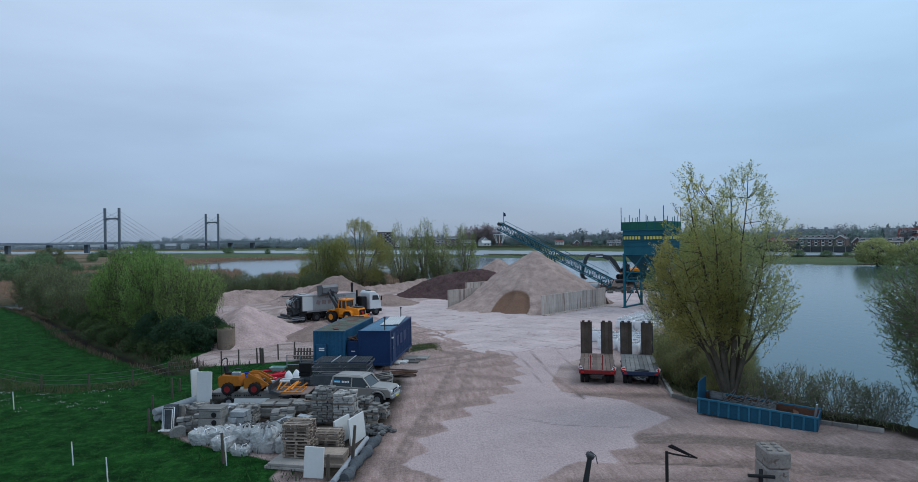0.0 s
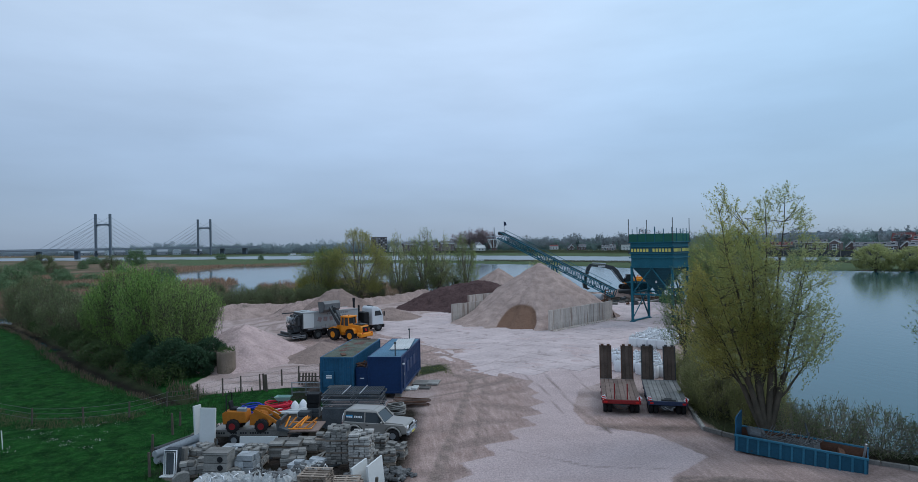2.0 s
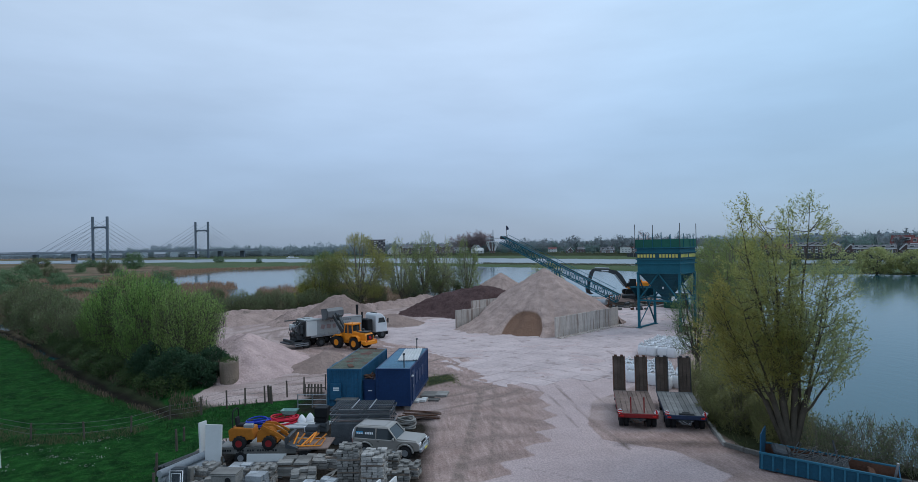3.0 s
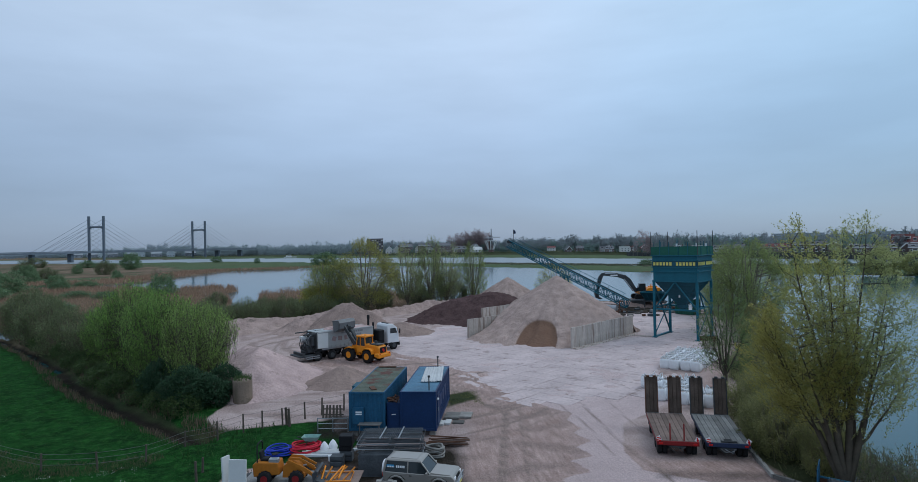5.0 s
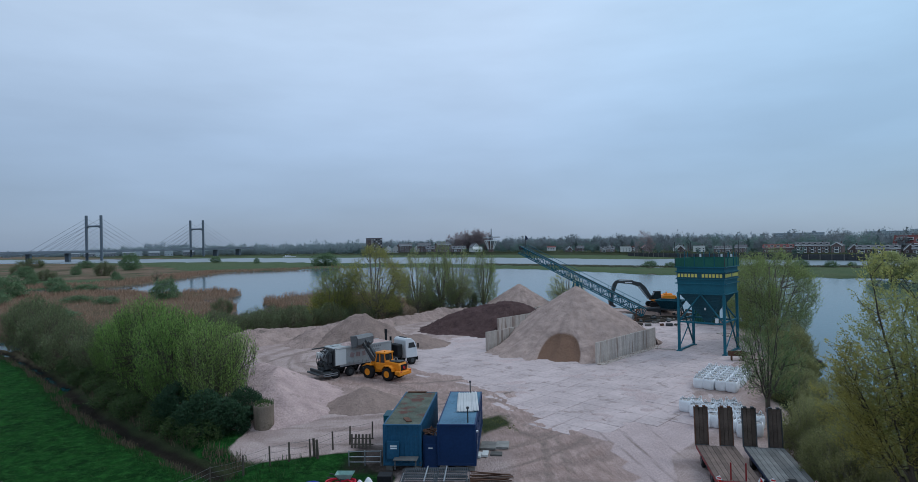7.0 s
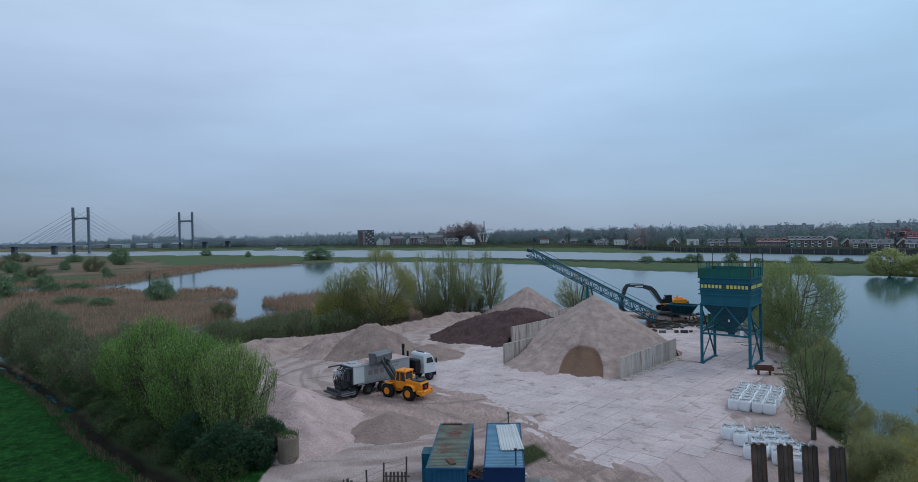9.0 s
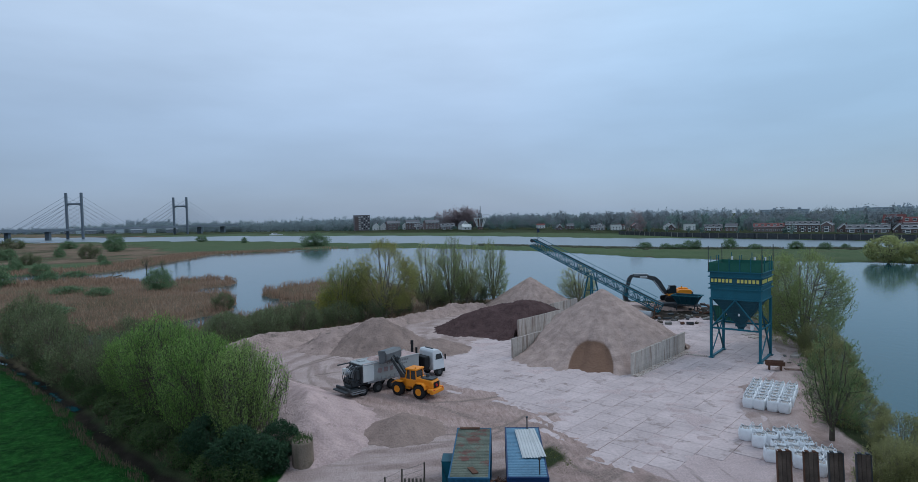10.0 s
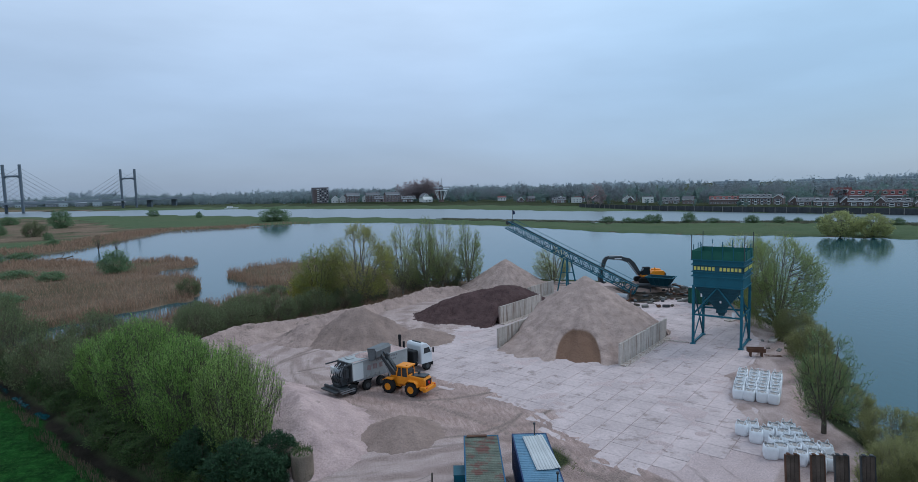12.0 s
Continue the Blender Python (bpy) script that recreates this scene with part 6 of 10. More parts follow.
def grow(seed, h, width, limbs, sprays, per, leaf_size, leaf_mat, r0=0.12, fork=0.08, low=0.05, belly=0.45, base=0.3, spray=0.7, up=0.9, gaps=0.3, bark=None, twigs=0.5, fan=False, shell=0.35, power=0.7, cling=0.0, long=1.9):
    """Wood and leaves of a tree or shrub: limbs that rise inside the crown's outline, twigs that sweep out and up from them, leaves along the twigs."""
    rnd = random.Random(seed)
    rng = np.random.RandomState(seed)
    wood, nodes = Shape(), []

    def radius(u):
        lo_ = base + (1 - base) * np.sin(1.5708 * np.clip(u / belly, 0, 1))
        hi_ = np.cos(1.5708 * np.clip((u - belly) / (1 - belly), 0, 1)) ** power
        return width / 2 * np.where(u < belly, lo_, hi_)

    if not fan:
        wood.tube((0, 0, -0.3), (0, 0, h * fork), r0 * 1.4, r0 * 1.1, 7, caps=False)
    for i in range(limbs):
        az = 6.283 * (i + rnd.uniform(-0.35, 0.35)) / limbs
        ue = rnd.uniform(0.72, 0.97) if i % 3 else rnd.uniform(0.5, 0.75)
        reach = float(radius(np.array(ue))) * rnd.uniform(0.45, 0.9)
        s0 = width * rnd.uniform(0.0, 0.012) if fan else 0.0
        st = Vector((math.cos(az) * s0, math.sin(az) * s0, -0.2 if fan else h * fork * rnd.uniform(0.6, 1.0)))
        pts = [st]
        for k in range(1, 8):
            t = k / 7
            rr = s0 + (reach - s0) * t ** (1.0 if fan else 0.8)
            pts.append(Vector((math.cos(az) * rr + rnd.uniform(-1, 1) * width * 0.014, math.sin(az) * rr + rnd.uniform(-1, 1) * width * 0.014, st.z + (h * ue - st.z) * t)))
        rb = r0 * rnd.uniform(0.5, 0.8) * (0.6 if fan else 1.0)
        for k in range(7):
            wood.tube(pts[k], pts[k + 1], rb * (1 - 0.125 * k), rb * (1 - 0.125 * (k + 1)), 5 if not fan else 4, caps=False)
            if k:
                nodes += [pts[k], pts[k].lerp(pts[k + 1], 0.5)]
    N = int(sprays / (1 - gaps) * 1.05) + 8
    u = low + (1 - low) * rng.uniform(0, 1, N * 6)
    u = u[rng.uniform(0, 1, N * 6) < (radius(u) / (width / 2)) ** 1.4 + 0.06][:N]
    N = len(u)
    az = rng.uniform(0, 6.283, N)
    r = radius(u) * (shell + (1 - shell) * rng.uniform(0, 1, N)) ** 0.6
    P = np.stack([np.cos(az) * r, np.sin(az) * r, u * h], 1)
    f1, f2, f3 = 2.2 / width * 3.1, 2.2 / width * 5.3, 3.4 / h * 3.0
    lump = np.sin(P[:, 0] * f1 + seed) * np.sin(P[:, 1] * f1 + seed * 2.1) + 0.7 * np.sin(P[:, 2] * f3 + P[:, 0] * f2 + seed) + 0.5 * np.sin(P[:, 1] * f2 * 1.6 - P[:, 2] * f3 * 1.7) + rng.normal(scale=0.45, size=N)
    nd = np.array([tuple(q) for q in nodes])
    if cling:
        gap = np.sqrt(((P[:, None, :] - nd[None]) ** 2).sum(2).min(1))
        lump -= np.clip(gap / (cling * width) - 0.5, 0, 3) * np.clip(u * 2.6 - 0.9, 0.15, 1.3) * 2.2
    P = P[np.argsort(-lump)[:sprays]]
    lump_r = 1 + 0.12 * np.sin(np.arctan2(P[:, 1], P[:, 0]) * 3 + seed) + 0.08 * np.sin(np.arctan2(P[:, 1], P[:, 0]) * 7 + P[:, 2] * 1.5)
    P[:, :2] *= lump_r[:, None]
    d = np.concatenate([P[:, :2] / (width / 2) * 0.75, np.full((sprays, 1), up)], 1) + rng.normal(scale=0.32, size=(sprays, 3))
    d /= np.linalg.norm(d, axis=1)[:, None]
    ln = spray * rng.uniform(0.6, 1.5, sprays)
    B = P - d * (ln * 0.6)[:, None]
    T = P + d * (ln * 0.4)[:, None]
    for i in range(sprays):
        if rnd.random() < twigs:
            b, e = Vector(B[i]), Vector(T[i])
            wood.tube(b, e, 0.006 + r0 * 0.06, 0.004, 3, caps=False)
            if i % 3 == 0:
                q = nd - np.array(b) + np.array([0, 0, 0.5 * float(width) * 0.2])
                j = int(np.argmin((q ** 2).sum(1)))
                wood.tube(nodes[j], b, 0.010 + r0 * 0.12, 0.006 + r0 * 0.05, 3, caps=False)
    k = np.repeat(np.arange(sprays), per)
    t = rng.uniform(0.1, 1.08, len(k))
    L = B[k] + (T - B)[k] * t[:, None] + rng.normal(scale=leaf_size * 0.9, size=(len(k), 3))
    L[:, 2] = np.maximum(L[:, 2], 0.02)
    return wood.mesh("trunk", bark or BARK), leaf_cards("crown", L, leaf_size, leaf_mat, rng, long, d[k])


def tree(name, wood, crown, m, label, category, group=""):
    t = thing(name, label, category, m, group)
    part("trunk", wood, None, t)
    part("crown", crown, None, t)
    return t


def scaled(x, y, z, rz, sx, sz=None):
    return pose(x, y, z, 0, 0, rz) @ Matrix.Diagonal((sx, sx, sz or sx, 1))


LEAF_MOSS = leaf_material("mossy_green_leaves", (0.03, 0.065, 0.02), (0.095, 0.145, 0.045), 0.35)
LEAF_BANK = leaf_material("yellow_olive_leaves", (0.20, 0.215, 0.08), (0.40, 0.395, 0.15), 0.45, 2.2)
LEAF_SPIT = leaf_material("blue_green_leaves", (0.085, 0.15, 0.075), (0.175, 0.265, 0.125), 0.25)
LEAF_DITCH = leaf_material("bright_willow_leaves", (0.095, 0.225, 0.040), (0.30, 0.46, 0.12), 0.4, 1.4)
LEAF_BANKTREE = leaf_material("grey_green_leaves", (0.10, 0.175, 0.065), (0.24, 0.33, 0.13), 0.4, 2.2)
LEAF_WILLOW = leaf_material("soft_willow_leaves", (0.28, 0.33, 0.14), (0.54, 0.56, 0.25), 0.62, 2.2)
PALE_BARK = material("willow_bark", (0.21, 0.185, 0.145), 0.95, var=0.35, scale=4)
# tall willow by the skip, and the one that leans over the water
LEAF_SUN = leaf_material("sunny_yellow_green_leaves", (0.30, 0.32, 0.10), (0.56, 0.55, 0.20), 0.68, 2.2)
LEAF_GOLD = leaf_material("golden_green_leaves", (0.33, 0.31, 0.09), (0.54, 0.48, 0.15), 0.68, 2.2)
WILLOW_BARK = material("dark_willow_bark", (0.085, 0.072, 0.055), 0.95, var=0.35, scale=4)
willow = thing("willow_tree", "tall many-stemmed willow in thin yellow-green spring leaf on the bank", "tree", pose(22.7, 39.0, -0.1) @ Matrix.Scale(0.95, 4), "bank trees")
for seed, h, wd, sx, sy, n, mat_ in ((5, 14.6, 4.6, 0.075, 0.0, 760, LEAF_WILLOW), (6, 15.0, 4.6, -0.13, 0.03, 820, LEAF_SUN), (7, 11.4, 4.6, 0.25, -0.05, 420, LEAF_WILLOW), (8, 8.6, 4.6, 0.24, 0.1, 200, LEAF_WILLOW), (9, 10.9, 4.8, -0.27, 0.05, 700, LEAF_GOLD), (10, 12.6, 4.6, -0.04, 0.12, 360, LEAF_SUN), (12, 9.4, 4.2, -0.33, 0.2, 420, LEAF_GOLD)):
    wd_, cr_ = grow(seed, h, wd, 3, n, 22, 0.060, mat_, 0.10, 0.34, low=0.40, belly=0.68, base=0.2, spray=0.8, up=0.6, gaps=0.3, bark=WILLOW_BARK, twigs=0.2, power=0.55, cling=0.25, long=1.7)
    lean = Matrix(((1, 0, sx, 0), (0, 1, sy, 0), (0, 0, 1, 0), (0, 0, 0, 1)))
    for nm, me in (("stem", wd_), ("crown", cr_)):
        me.transform(lean)
        part(nm, me, None, willow)
w2, c2 = grow(8, 15.2, 11.0, 11, 5200, 17, 0.055, LEAF_BANKTREE, 0.16, 0.06, low=0.04, belly=0.5, base=0.4, spray=1.0, gaps=0.46, up=0.5, bark=PALE_BARK, twigs=0.4, cling=0.09, long=1.8)
tree("willow_tree", w2, c2, pose(33.3, 33.2, -0.6, 0, 0, 75), "leafy green willow leaning over the water", "tree", "bank trees")
w3, c3 = grow(11, 8.8, 5.2, 8, 950, 15, 0.055, LEAF_BANKTREE, 0.11, 0.16, low=0.18, belly=0.6, base=0.4, spray=0.9, gaps=0.48, twigs=0.3, cling=0.16, long=1.8)
tree("alder_tree", w3, c3, pose(28.6, 59.4, 0, 0, 0, 0), "slender young tree with sparse green leaves beside the bags", "tree", "bank trees")
LEAF_SPRING = leaf_material("fresh_green_leaves", (0.20, 0.27, 0.09), (0.40, 0.47, 0.18), 0.5, 2.2)
w4, c4 = grow(14, 13.6, 11.5, 14, 4400, 16, 0.07, LEAF_SPRING, 0.17, 0.05, low=0.05, belly=0.5, base=0.5, spray=1.2, gaps=0.38, bark=PALE_BARK, twigs=0.2, long=2.0)
tree("willow_tree", w4, c4, pose(50.2, 89.6, -0.2, 0, 0, 40), "broad lime-green willow behind the silo", "tree", "bank trees")
tree("willow_tree", w4, c4, scaled(56, 103, -0.4, 130, 0.85, 0.92), "lime-green willow at the lake edge behind the silo", "tree", "bank trees")
w5, c5 = grow(17, 14.0, 13.0, 11, 2500, 14, 0.095, LEAF_YELLOW, 0.2, 0.08, low=0.14, belly=0.55, base=0.55, spray=1.5, gaps=0.4, bark=PALE_BARK, twigs=0.25, cling=0.14, long=2.0)
tree("willow_tree", w5, c5, scaled(-4.2, 128.3, 0, 0, 1.1, 1.0), "wide yellow-green willow above the sand bank", "tree", "lakeside trees")
w9, c9 = grow(18, 11.5, 9.5, 10, 1700, 14, 0.09, LEAF_LIME, 0.17, 0.06, low=0.1, belly=0.5, base=0.5, spray=1.2, gaps=0.38, bark=PALE_BARK, twigs=0.25, cling=0.16, long=2.0)
tree("willow_tree", w9, c9, pose(-11.3, 127.2, 0, 0, 0, 60), "lower lime-green willow above the sand bank", "tree", "lakeside trees")
w6, c6 = grow(20, 15.0, 7.4, 11, 1500, 15, 0.075, LEAF_WILLOW, 0.15, 0.06, low=0.14, belly=0.5, base=0.4, spray=1.3, gaps=0.45, bark=PALE_BARK, twigs=0.4, cling=0.11, up=1.0, long=2.0)
w7, c7 = grow(23, 15.0, 7.8, 11, 1500, 16, 0.075, LEAF_SPRING, 0.17, 0.05, low=0.10, belly=0.45, base=0.4, spray=1.3, gaps=0.45, bark=PALE_BARK, twigs=0.4, cling=0.11, up=1.0, long=2.0)
for w_, c_, x, y, rz, s_, z_ in ((w6, c6, 4.2, 133.4, 0, 1.0, 1.0), (w7, c7, 9.3, 135.6, 50, 1.0, 1.02), (w6, c6, 12.6, 136.6, 100, 0.95, 0.97), (w7, c7, 18.6, 139.2, 200, 0.92, 0.93)):
    tree("poplar_tree", w_, c_, scaled(x, y, 0, rz, s_, z_), "narrow upright poplar in thin pale green leaf", "tree", "lakeside trees")
tree("poplar_tree", w6, c6, scaled(35.4, 134.6, -0.2, 30, 1.1, 0.62), "small round-topped tree behind the conveyor", "tree", "lakeside trees")

# shrubs along the ditch and the reeds
LEAF_TIP = leaf_material("pale_green_leaves", (0.13, 0.25, 0.045), (0.37, 0.51, 0.15), 0.4, 1.4)
sw5, sc5 = grow(32, 7.8, 6.8, 40, 2100, 11, 0.050, LEAF_TIP, 0.09, low=0.06, belly=0.66, base=0.45, spray=1.6, up=2.4, gaps=0.42, fan=True, shell=0.35, power=0.6, twigs=0.7, long=4.0)
sw6, sc6 = grow(33, 6.2, 8.0, 16, 1700, 10, 0.11, leaf_material("golden_leaves", (0.27, 0.26, 0.05), (0.46, 0.42, 0.10), 0.5), 0.09, low=0.05, belly=0.45, base=0.8, spray=0.9, gaps=0.15, fan=True, shell=0.5, twigs=0.1)
tree("willow_shrub", sw6, sc6, pose(-12.5, 129.5, -0.2, 0, 0, 50), "rounded yellow-green willow shrub above the reeds", "shrub", "lakeside trees")
sw1, sc1 = grow(31, 7.8, 6.8, 34, 2200, 11, 0.055, LEAF_DITCH, 0.09, low=0.10, belly=0.62, base=0.5, spray=1.4, up=2.2, gaps=0.38, fan=True, shell=0.4, power=0.6, twigs=0.5, long=4.0)
sw2, sc2 = grow(34, 8.6, 7.4, 34, 2300, 11, 0.055, LEAF_DITCH, 0.09, low=0.10, belly=0.62, base=0.5, spray=1.5, up=2.2, gaps=0.38, fan=True, shell=0.4, power=0.6, twigs=0.5, long=4.0)
LEAF_SHRUB = leaf_material("soft_olive_leaves", (0.22, 0.235, 0.10), (0.42, 0.42, 0.19), 0.6, 2.2)
sw3, sc3 = grow(37, 4.8, 6.4, 26, 1100, 11, 0.07, LEAF_OLIVE, 0.06, low=0.04, belly=0.5, base=0.8, spray=1.1, up=1.7, gaps=0.3, fan=True, bark=TWIG, shell=0.45, twigs=0.5, long=2.6)
sw4, sc4 = grow(38, 5.2, 5.4, 26, 1700, 20, 0.055, LEAF_SHRUB, 0.05, low=0.03, belly=0.45, base=0.8, spray=1.0, up=1.3, gaps=0.25, fan=True, bark=PALE_BARK, shell=0.55, twigs=0.25, long=2.2)
ev_w, ev_c = grow(40, 3.7, 4.6, 10, 1500, 8, 0.11, LEAF_DARK, 0.06, low=0.02, belly=0.4, base=0.85, spray=0.5, up=0.4, gaps=0.15, fan=True, shell=0.6, twigs=0.1)
for a, b, x, y, rz, s_, z_ in ((sw5, sc5, -17.0, 67.6, 0, 0.92, 1.02), (sw2, sc2, -21.6, 72.0, 60, 1.0, 1.0), (sw5, sc5, -19.0, 75.5, 200, 0.8, 0.9), (sw2, sc2, -26.6, 78.4, 140, 1.0, 1.06), (sw1, sc1, -24.5, 84, 300, 0.9, 0.8), (sw2, sc2, -32.0, 86, 20, 0.9, 0.75)):
    tree("willow_shrub", a, b, scaled(x, y, -0.1, rz, s_, z_), "dense willow shrub in bright green leaf beside the ditch", "shrub", "ditch shrubs")
br_w, br_c = grow(43, 1.9, 3.4, 10, 520, 8, 0.08, LEAF_MOSS, 0.04, low=0.02, belly=0.4, base=0.9, spray=0.5, up=0.5, gaps=0.1, fan=True, shell=0.5, twigs=0.2)
for k in range(21):
    y = 62 + k * 2.1
    x = float(np.interp(y, [54, 56.8, 63.5, 73, 83, 96, 120], [-13, -15, -21.5, -29.5, -36.3, -46.5, -66.8])) + random.uniform(2.6, 4.4)
    if distance(YARD, np.array([x]), np.array([y]))[0] > 0.5:
        tree("bramble_shrub", br_w, br_c, scaled(x, y, -0.35, k * 67, random.uniform(0.8, 1.2), random.uniform(0.6, 1.1)), "low tangled green bramble on the ditch bank", "shrub", "ditch brambles")
for x, y, rz, s_, z_ in ((-13.9, 65.0, 0, 0.72, 0.8), (-14.9, 62.9, 120, 0.8, 0.7), (-16.6, 63.6, 90, 0.85, 0.85), (-19.5, 66.5, 200, 0.8, 0.9)):
    tree("evergreen_shrub", ev_w, ev_c, scaled(x, y, -0.1, rz, s_, z_), "dark evergreen shrub at the foot of the willows", "shrub", "ditch shrubs")
for x, y, rz, s_, z_ in ((-36, 90, 0, 1.1, 1.15), (-41.5, 95.5, 70, 1.2, 1.1), (-31.5, 95.5, 160, 1.2, 1.1), (-48.5, 104, 250, 1.3, 1.3), (-40, 107, 10, 1.3, 1.1), (-56, 113, 120, 1.4, 1.4), (-27.5, 107, 60, 1.0, 1.05), (-22.5, 111, 300, 1.0, 1.0),
                         (-17.5, 116.5, 30, 1.0, 0.95), (-12, 121, 100, 1.0, 0.9), (-7, 124, 210, 0.9, 0.8), (-2, 131, 80, 1.0, 1.0), (7, 138.5, 150, 1.1, 0.9), (14.5, 141, 20, 1.0, 1.0), (-60, 123, 45, 1.3, 1.2), (-66, 132, 200, 1.4, 1.3), (-21.5, 121.5, 5, 1.0, 0.85), (-29, 114, 190, 1.1, 0.9), (-25, 115.5, 130, 1.0, 0.8), (-15, 120, 260, 0.9, 0.75), (-33, 103, 310, 1.1, 0.95), (-37.6, 149.5, 40, 0.75, 0.7), (-20, 142, 10, 0.9, 0.45), (-24.5, 128, 130, 1.0, 0.6), (-31, 124, 330, 1.0, 0.6)):
    tree("willow_shrub", sw3, sc3, scaled(x, y, -0.3, rz, s_, z_), "twiggy olive-green shrub at the reed edge", "shrub", "reed shrubs")
for x, y, rz, s_, z_ in ((26.4, 48.3, 0, 0.9, 0.82), (28.8, 51.5, 90, 0.95, 0.72), (31.2, 55.5, 180, 0.9, 0.68), (23.4, 44.9, 220, 0.82, 0.8), (25.5, 45.4, 30, 0.85, 0.72), (23.9, 41.6, 300, 0.6, 0.7), (43.5, 76.5, 100, 0.9, 0.85), (47.5, 83.5, 20, 0.85, 0.9), (33.6, 62.5, 250, 0.9, 0.6), (39, 70, 10, 0.8, 0.6), (24.9, 50.2, 140, 0.75, 0.8)):
    tree("willow_shrub", sw4, sc4, scaled(x, y, -0.4, rz, s_, z_), "twiggy yellow-olive shrub on the bank", "shrub", "bank shrubs")
rw, rc = grow(46, 2.7, 3.6, 26, 420, 6, 0.06, LEAF_OLIVE, 0.035, low=0.1, belly=0.6, base=0.7, spray=0.7, up=1.2, gaps=0.1, fan=True, bark=material("pale_twigs", (0.27, 0.25, 0.20), 0.95), twigs=1.0)
for x, y, rz, s_ in ((25.6, 37.6, 0, 1.0), (27.3, 36.6, 80, 0.95), (28.9, 35.4, 170, 0.8), (24.3, 38.9, 260, 0.85)):
    tree("bare_shrub", rw, rc, scaled(x, y, -0.3, rz, s_), "pale bare-twigged shrub at the water", "shrub", "waterside shrubs")
w8, c8 = grow(52, 9.5, 11.0, 11, 800, 8, 0.26, LEAF_WILLOW, 0.28, low=0.08, belly=0.5, base=0.6, spray=1.2, fan=True, gaps=0.42, shell=0.4, twigs=0.3)
iw = grow(49, 6.8, 9.0, 8, 20, 3, 0.3, LEAF_SPIT, 0.1, fan=True, twigs=0.05)[0]
ic = tri_mesh("crown", *card_crown(np.random.RandomState(49), 6.8, 9.0, 9000, 0.2, -0.25), LEAF_SPIT)
for x, y, rz, s_, z_ in ((-65.5, 195.6, 0, 0.95, 1.0), (-44, 446, 90, 2.4, 1.5), (-121, 219, 50, 1.3, 1.2), (-178, 453, 10, 1.7, 1.9), (-158, 369, 200, 1.2, 1.15), (-241, 526, 300, 1.6, 1.0), (-300, 560, 40, 2.2, 1.2), (-113, 550, 100, 0.6, 0.8), (-164, 612, 20, 1.3, 1.0), (-109, 243, 230, 1.1, 0.45), (-89, 195, 310, 1.0, 0.35), (-77, 186, 15, 0.8, 0.4),
                         (-110, 190, 190, 1.3, 0.9), (-145, 240, 70, 1.0, 1.0), (-200, 330, 55, 1.3, 1.2), (-185, 300, 150, 1.0, 0.9), (134, 306, 0, 0.9, 0.55), (150, 292, 100, 0.8, 0.7), (142, 300, 30, 0.7, 0.45), (154, 291, 200, 0.45, 0.75), (167, 284, 10, 0.8, 0.85), (190, 268, 60, 0.8, 0.6), (200, 262, 170, 0.7, 0.5), (222, 240, 80, 0.9, 0.5), (228, 226, 20, 0.7, 0.5), (207, 258, 200, 0.5, 0.4), (-72, 152, 100, 0.9, 0.4), (-132, 268, 20, 0.9, 0.7), (-150, 285, 60, 0.7, 0.9), (-122, 300, 130, 0.6, 0.5), (-168, 330, 200, 1.0, 0.8), (-205, 380, 10, 1.2, 1.0), (-140, 340, 260, 0.5, 0.6), (-230, 420, 80, 1.3, 0.9), (-112, 232, 150, 0.8, 0.6), (-186, 396, 330, 0.7, 0.9), (146, 296, 40, 1.0, 0.4), (176, 278, 95, 0.8, 0.4), (213, 250, 140, 0.9, 0.45)):
    if y > 210 and x < 0 and rz % 40 == 0:
        tree("willow_shrub", sw3, sc3, scaled(x, y, -0.8, rz, s_ * 1.5, z_ * 1.5), "loose olive-brown shrub on the river land", "shrub", "river shrubs")
    else:
        tree("round_shrub", iw, ic, scaled(x, y, -0.7, rz, s_, z_), "rounded green shrub on the low river land", "shrub", "river shrubs")
tree("willow_tree", w8, c8, scaled(168, 196, -0.8, 0, 1.25, 0.95), "broad yellow-green willow on the river spit", "tree", "river shrubs")
tree("willow_tree", w8, c8, scaled(177, 191, -0.8, 80, 1.0, 0.85), "broad yellow-green willow on the river spit", "tree", "river shrubs")
dw, dc = grow(57, 6.5, 5.0, 9, 60, 3, 0.2, LEAF_OLIVE, 0.12, 0.1, low=0.4, spray=1.2, twigs=1.0)
tree("dead_tree", dw, dc, scaled(-95, 271, -0.8, 120, 1.0), "bare dead tree standing at the water's edge", "tree", "river shrubs")


tree("dead_tree", dw, dc, scaled(-86, 262, -0.8, 20, 0.8), "bare leaning tree standing in the water", "tree", "river shrubs")
for x, y, a in ((-97, 243, 30), (-112, 250, 10)):
    solo("fallen_branch", Shape().path([(-3, 0, -0.4), (-1, 0.3, 0.5), (1.5, 0.1, 0.4), (3.5, -0.3, 1.0)], 0.22, 6).path([(0, 0.2, 0.4), (0.8, 0.6, 1.2), (1.2, 0.8, 2.0)], 0.12, 5), BARK, "dark fallen branch lying in the shallow water", "branch", pose(x, y, -0.9, 0, 0, a), "drift wood")


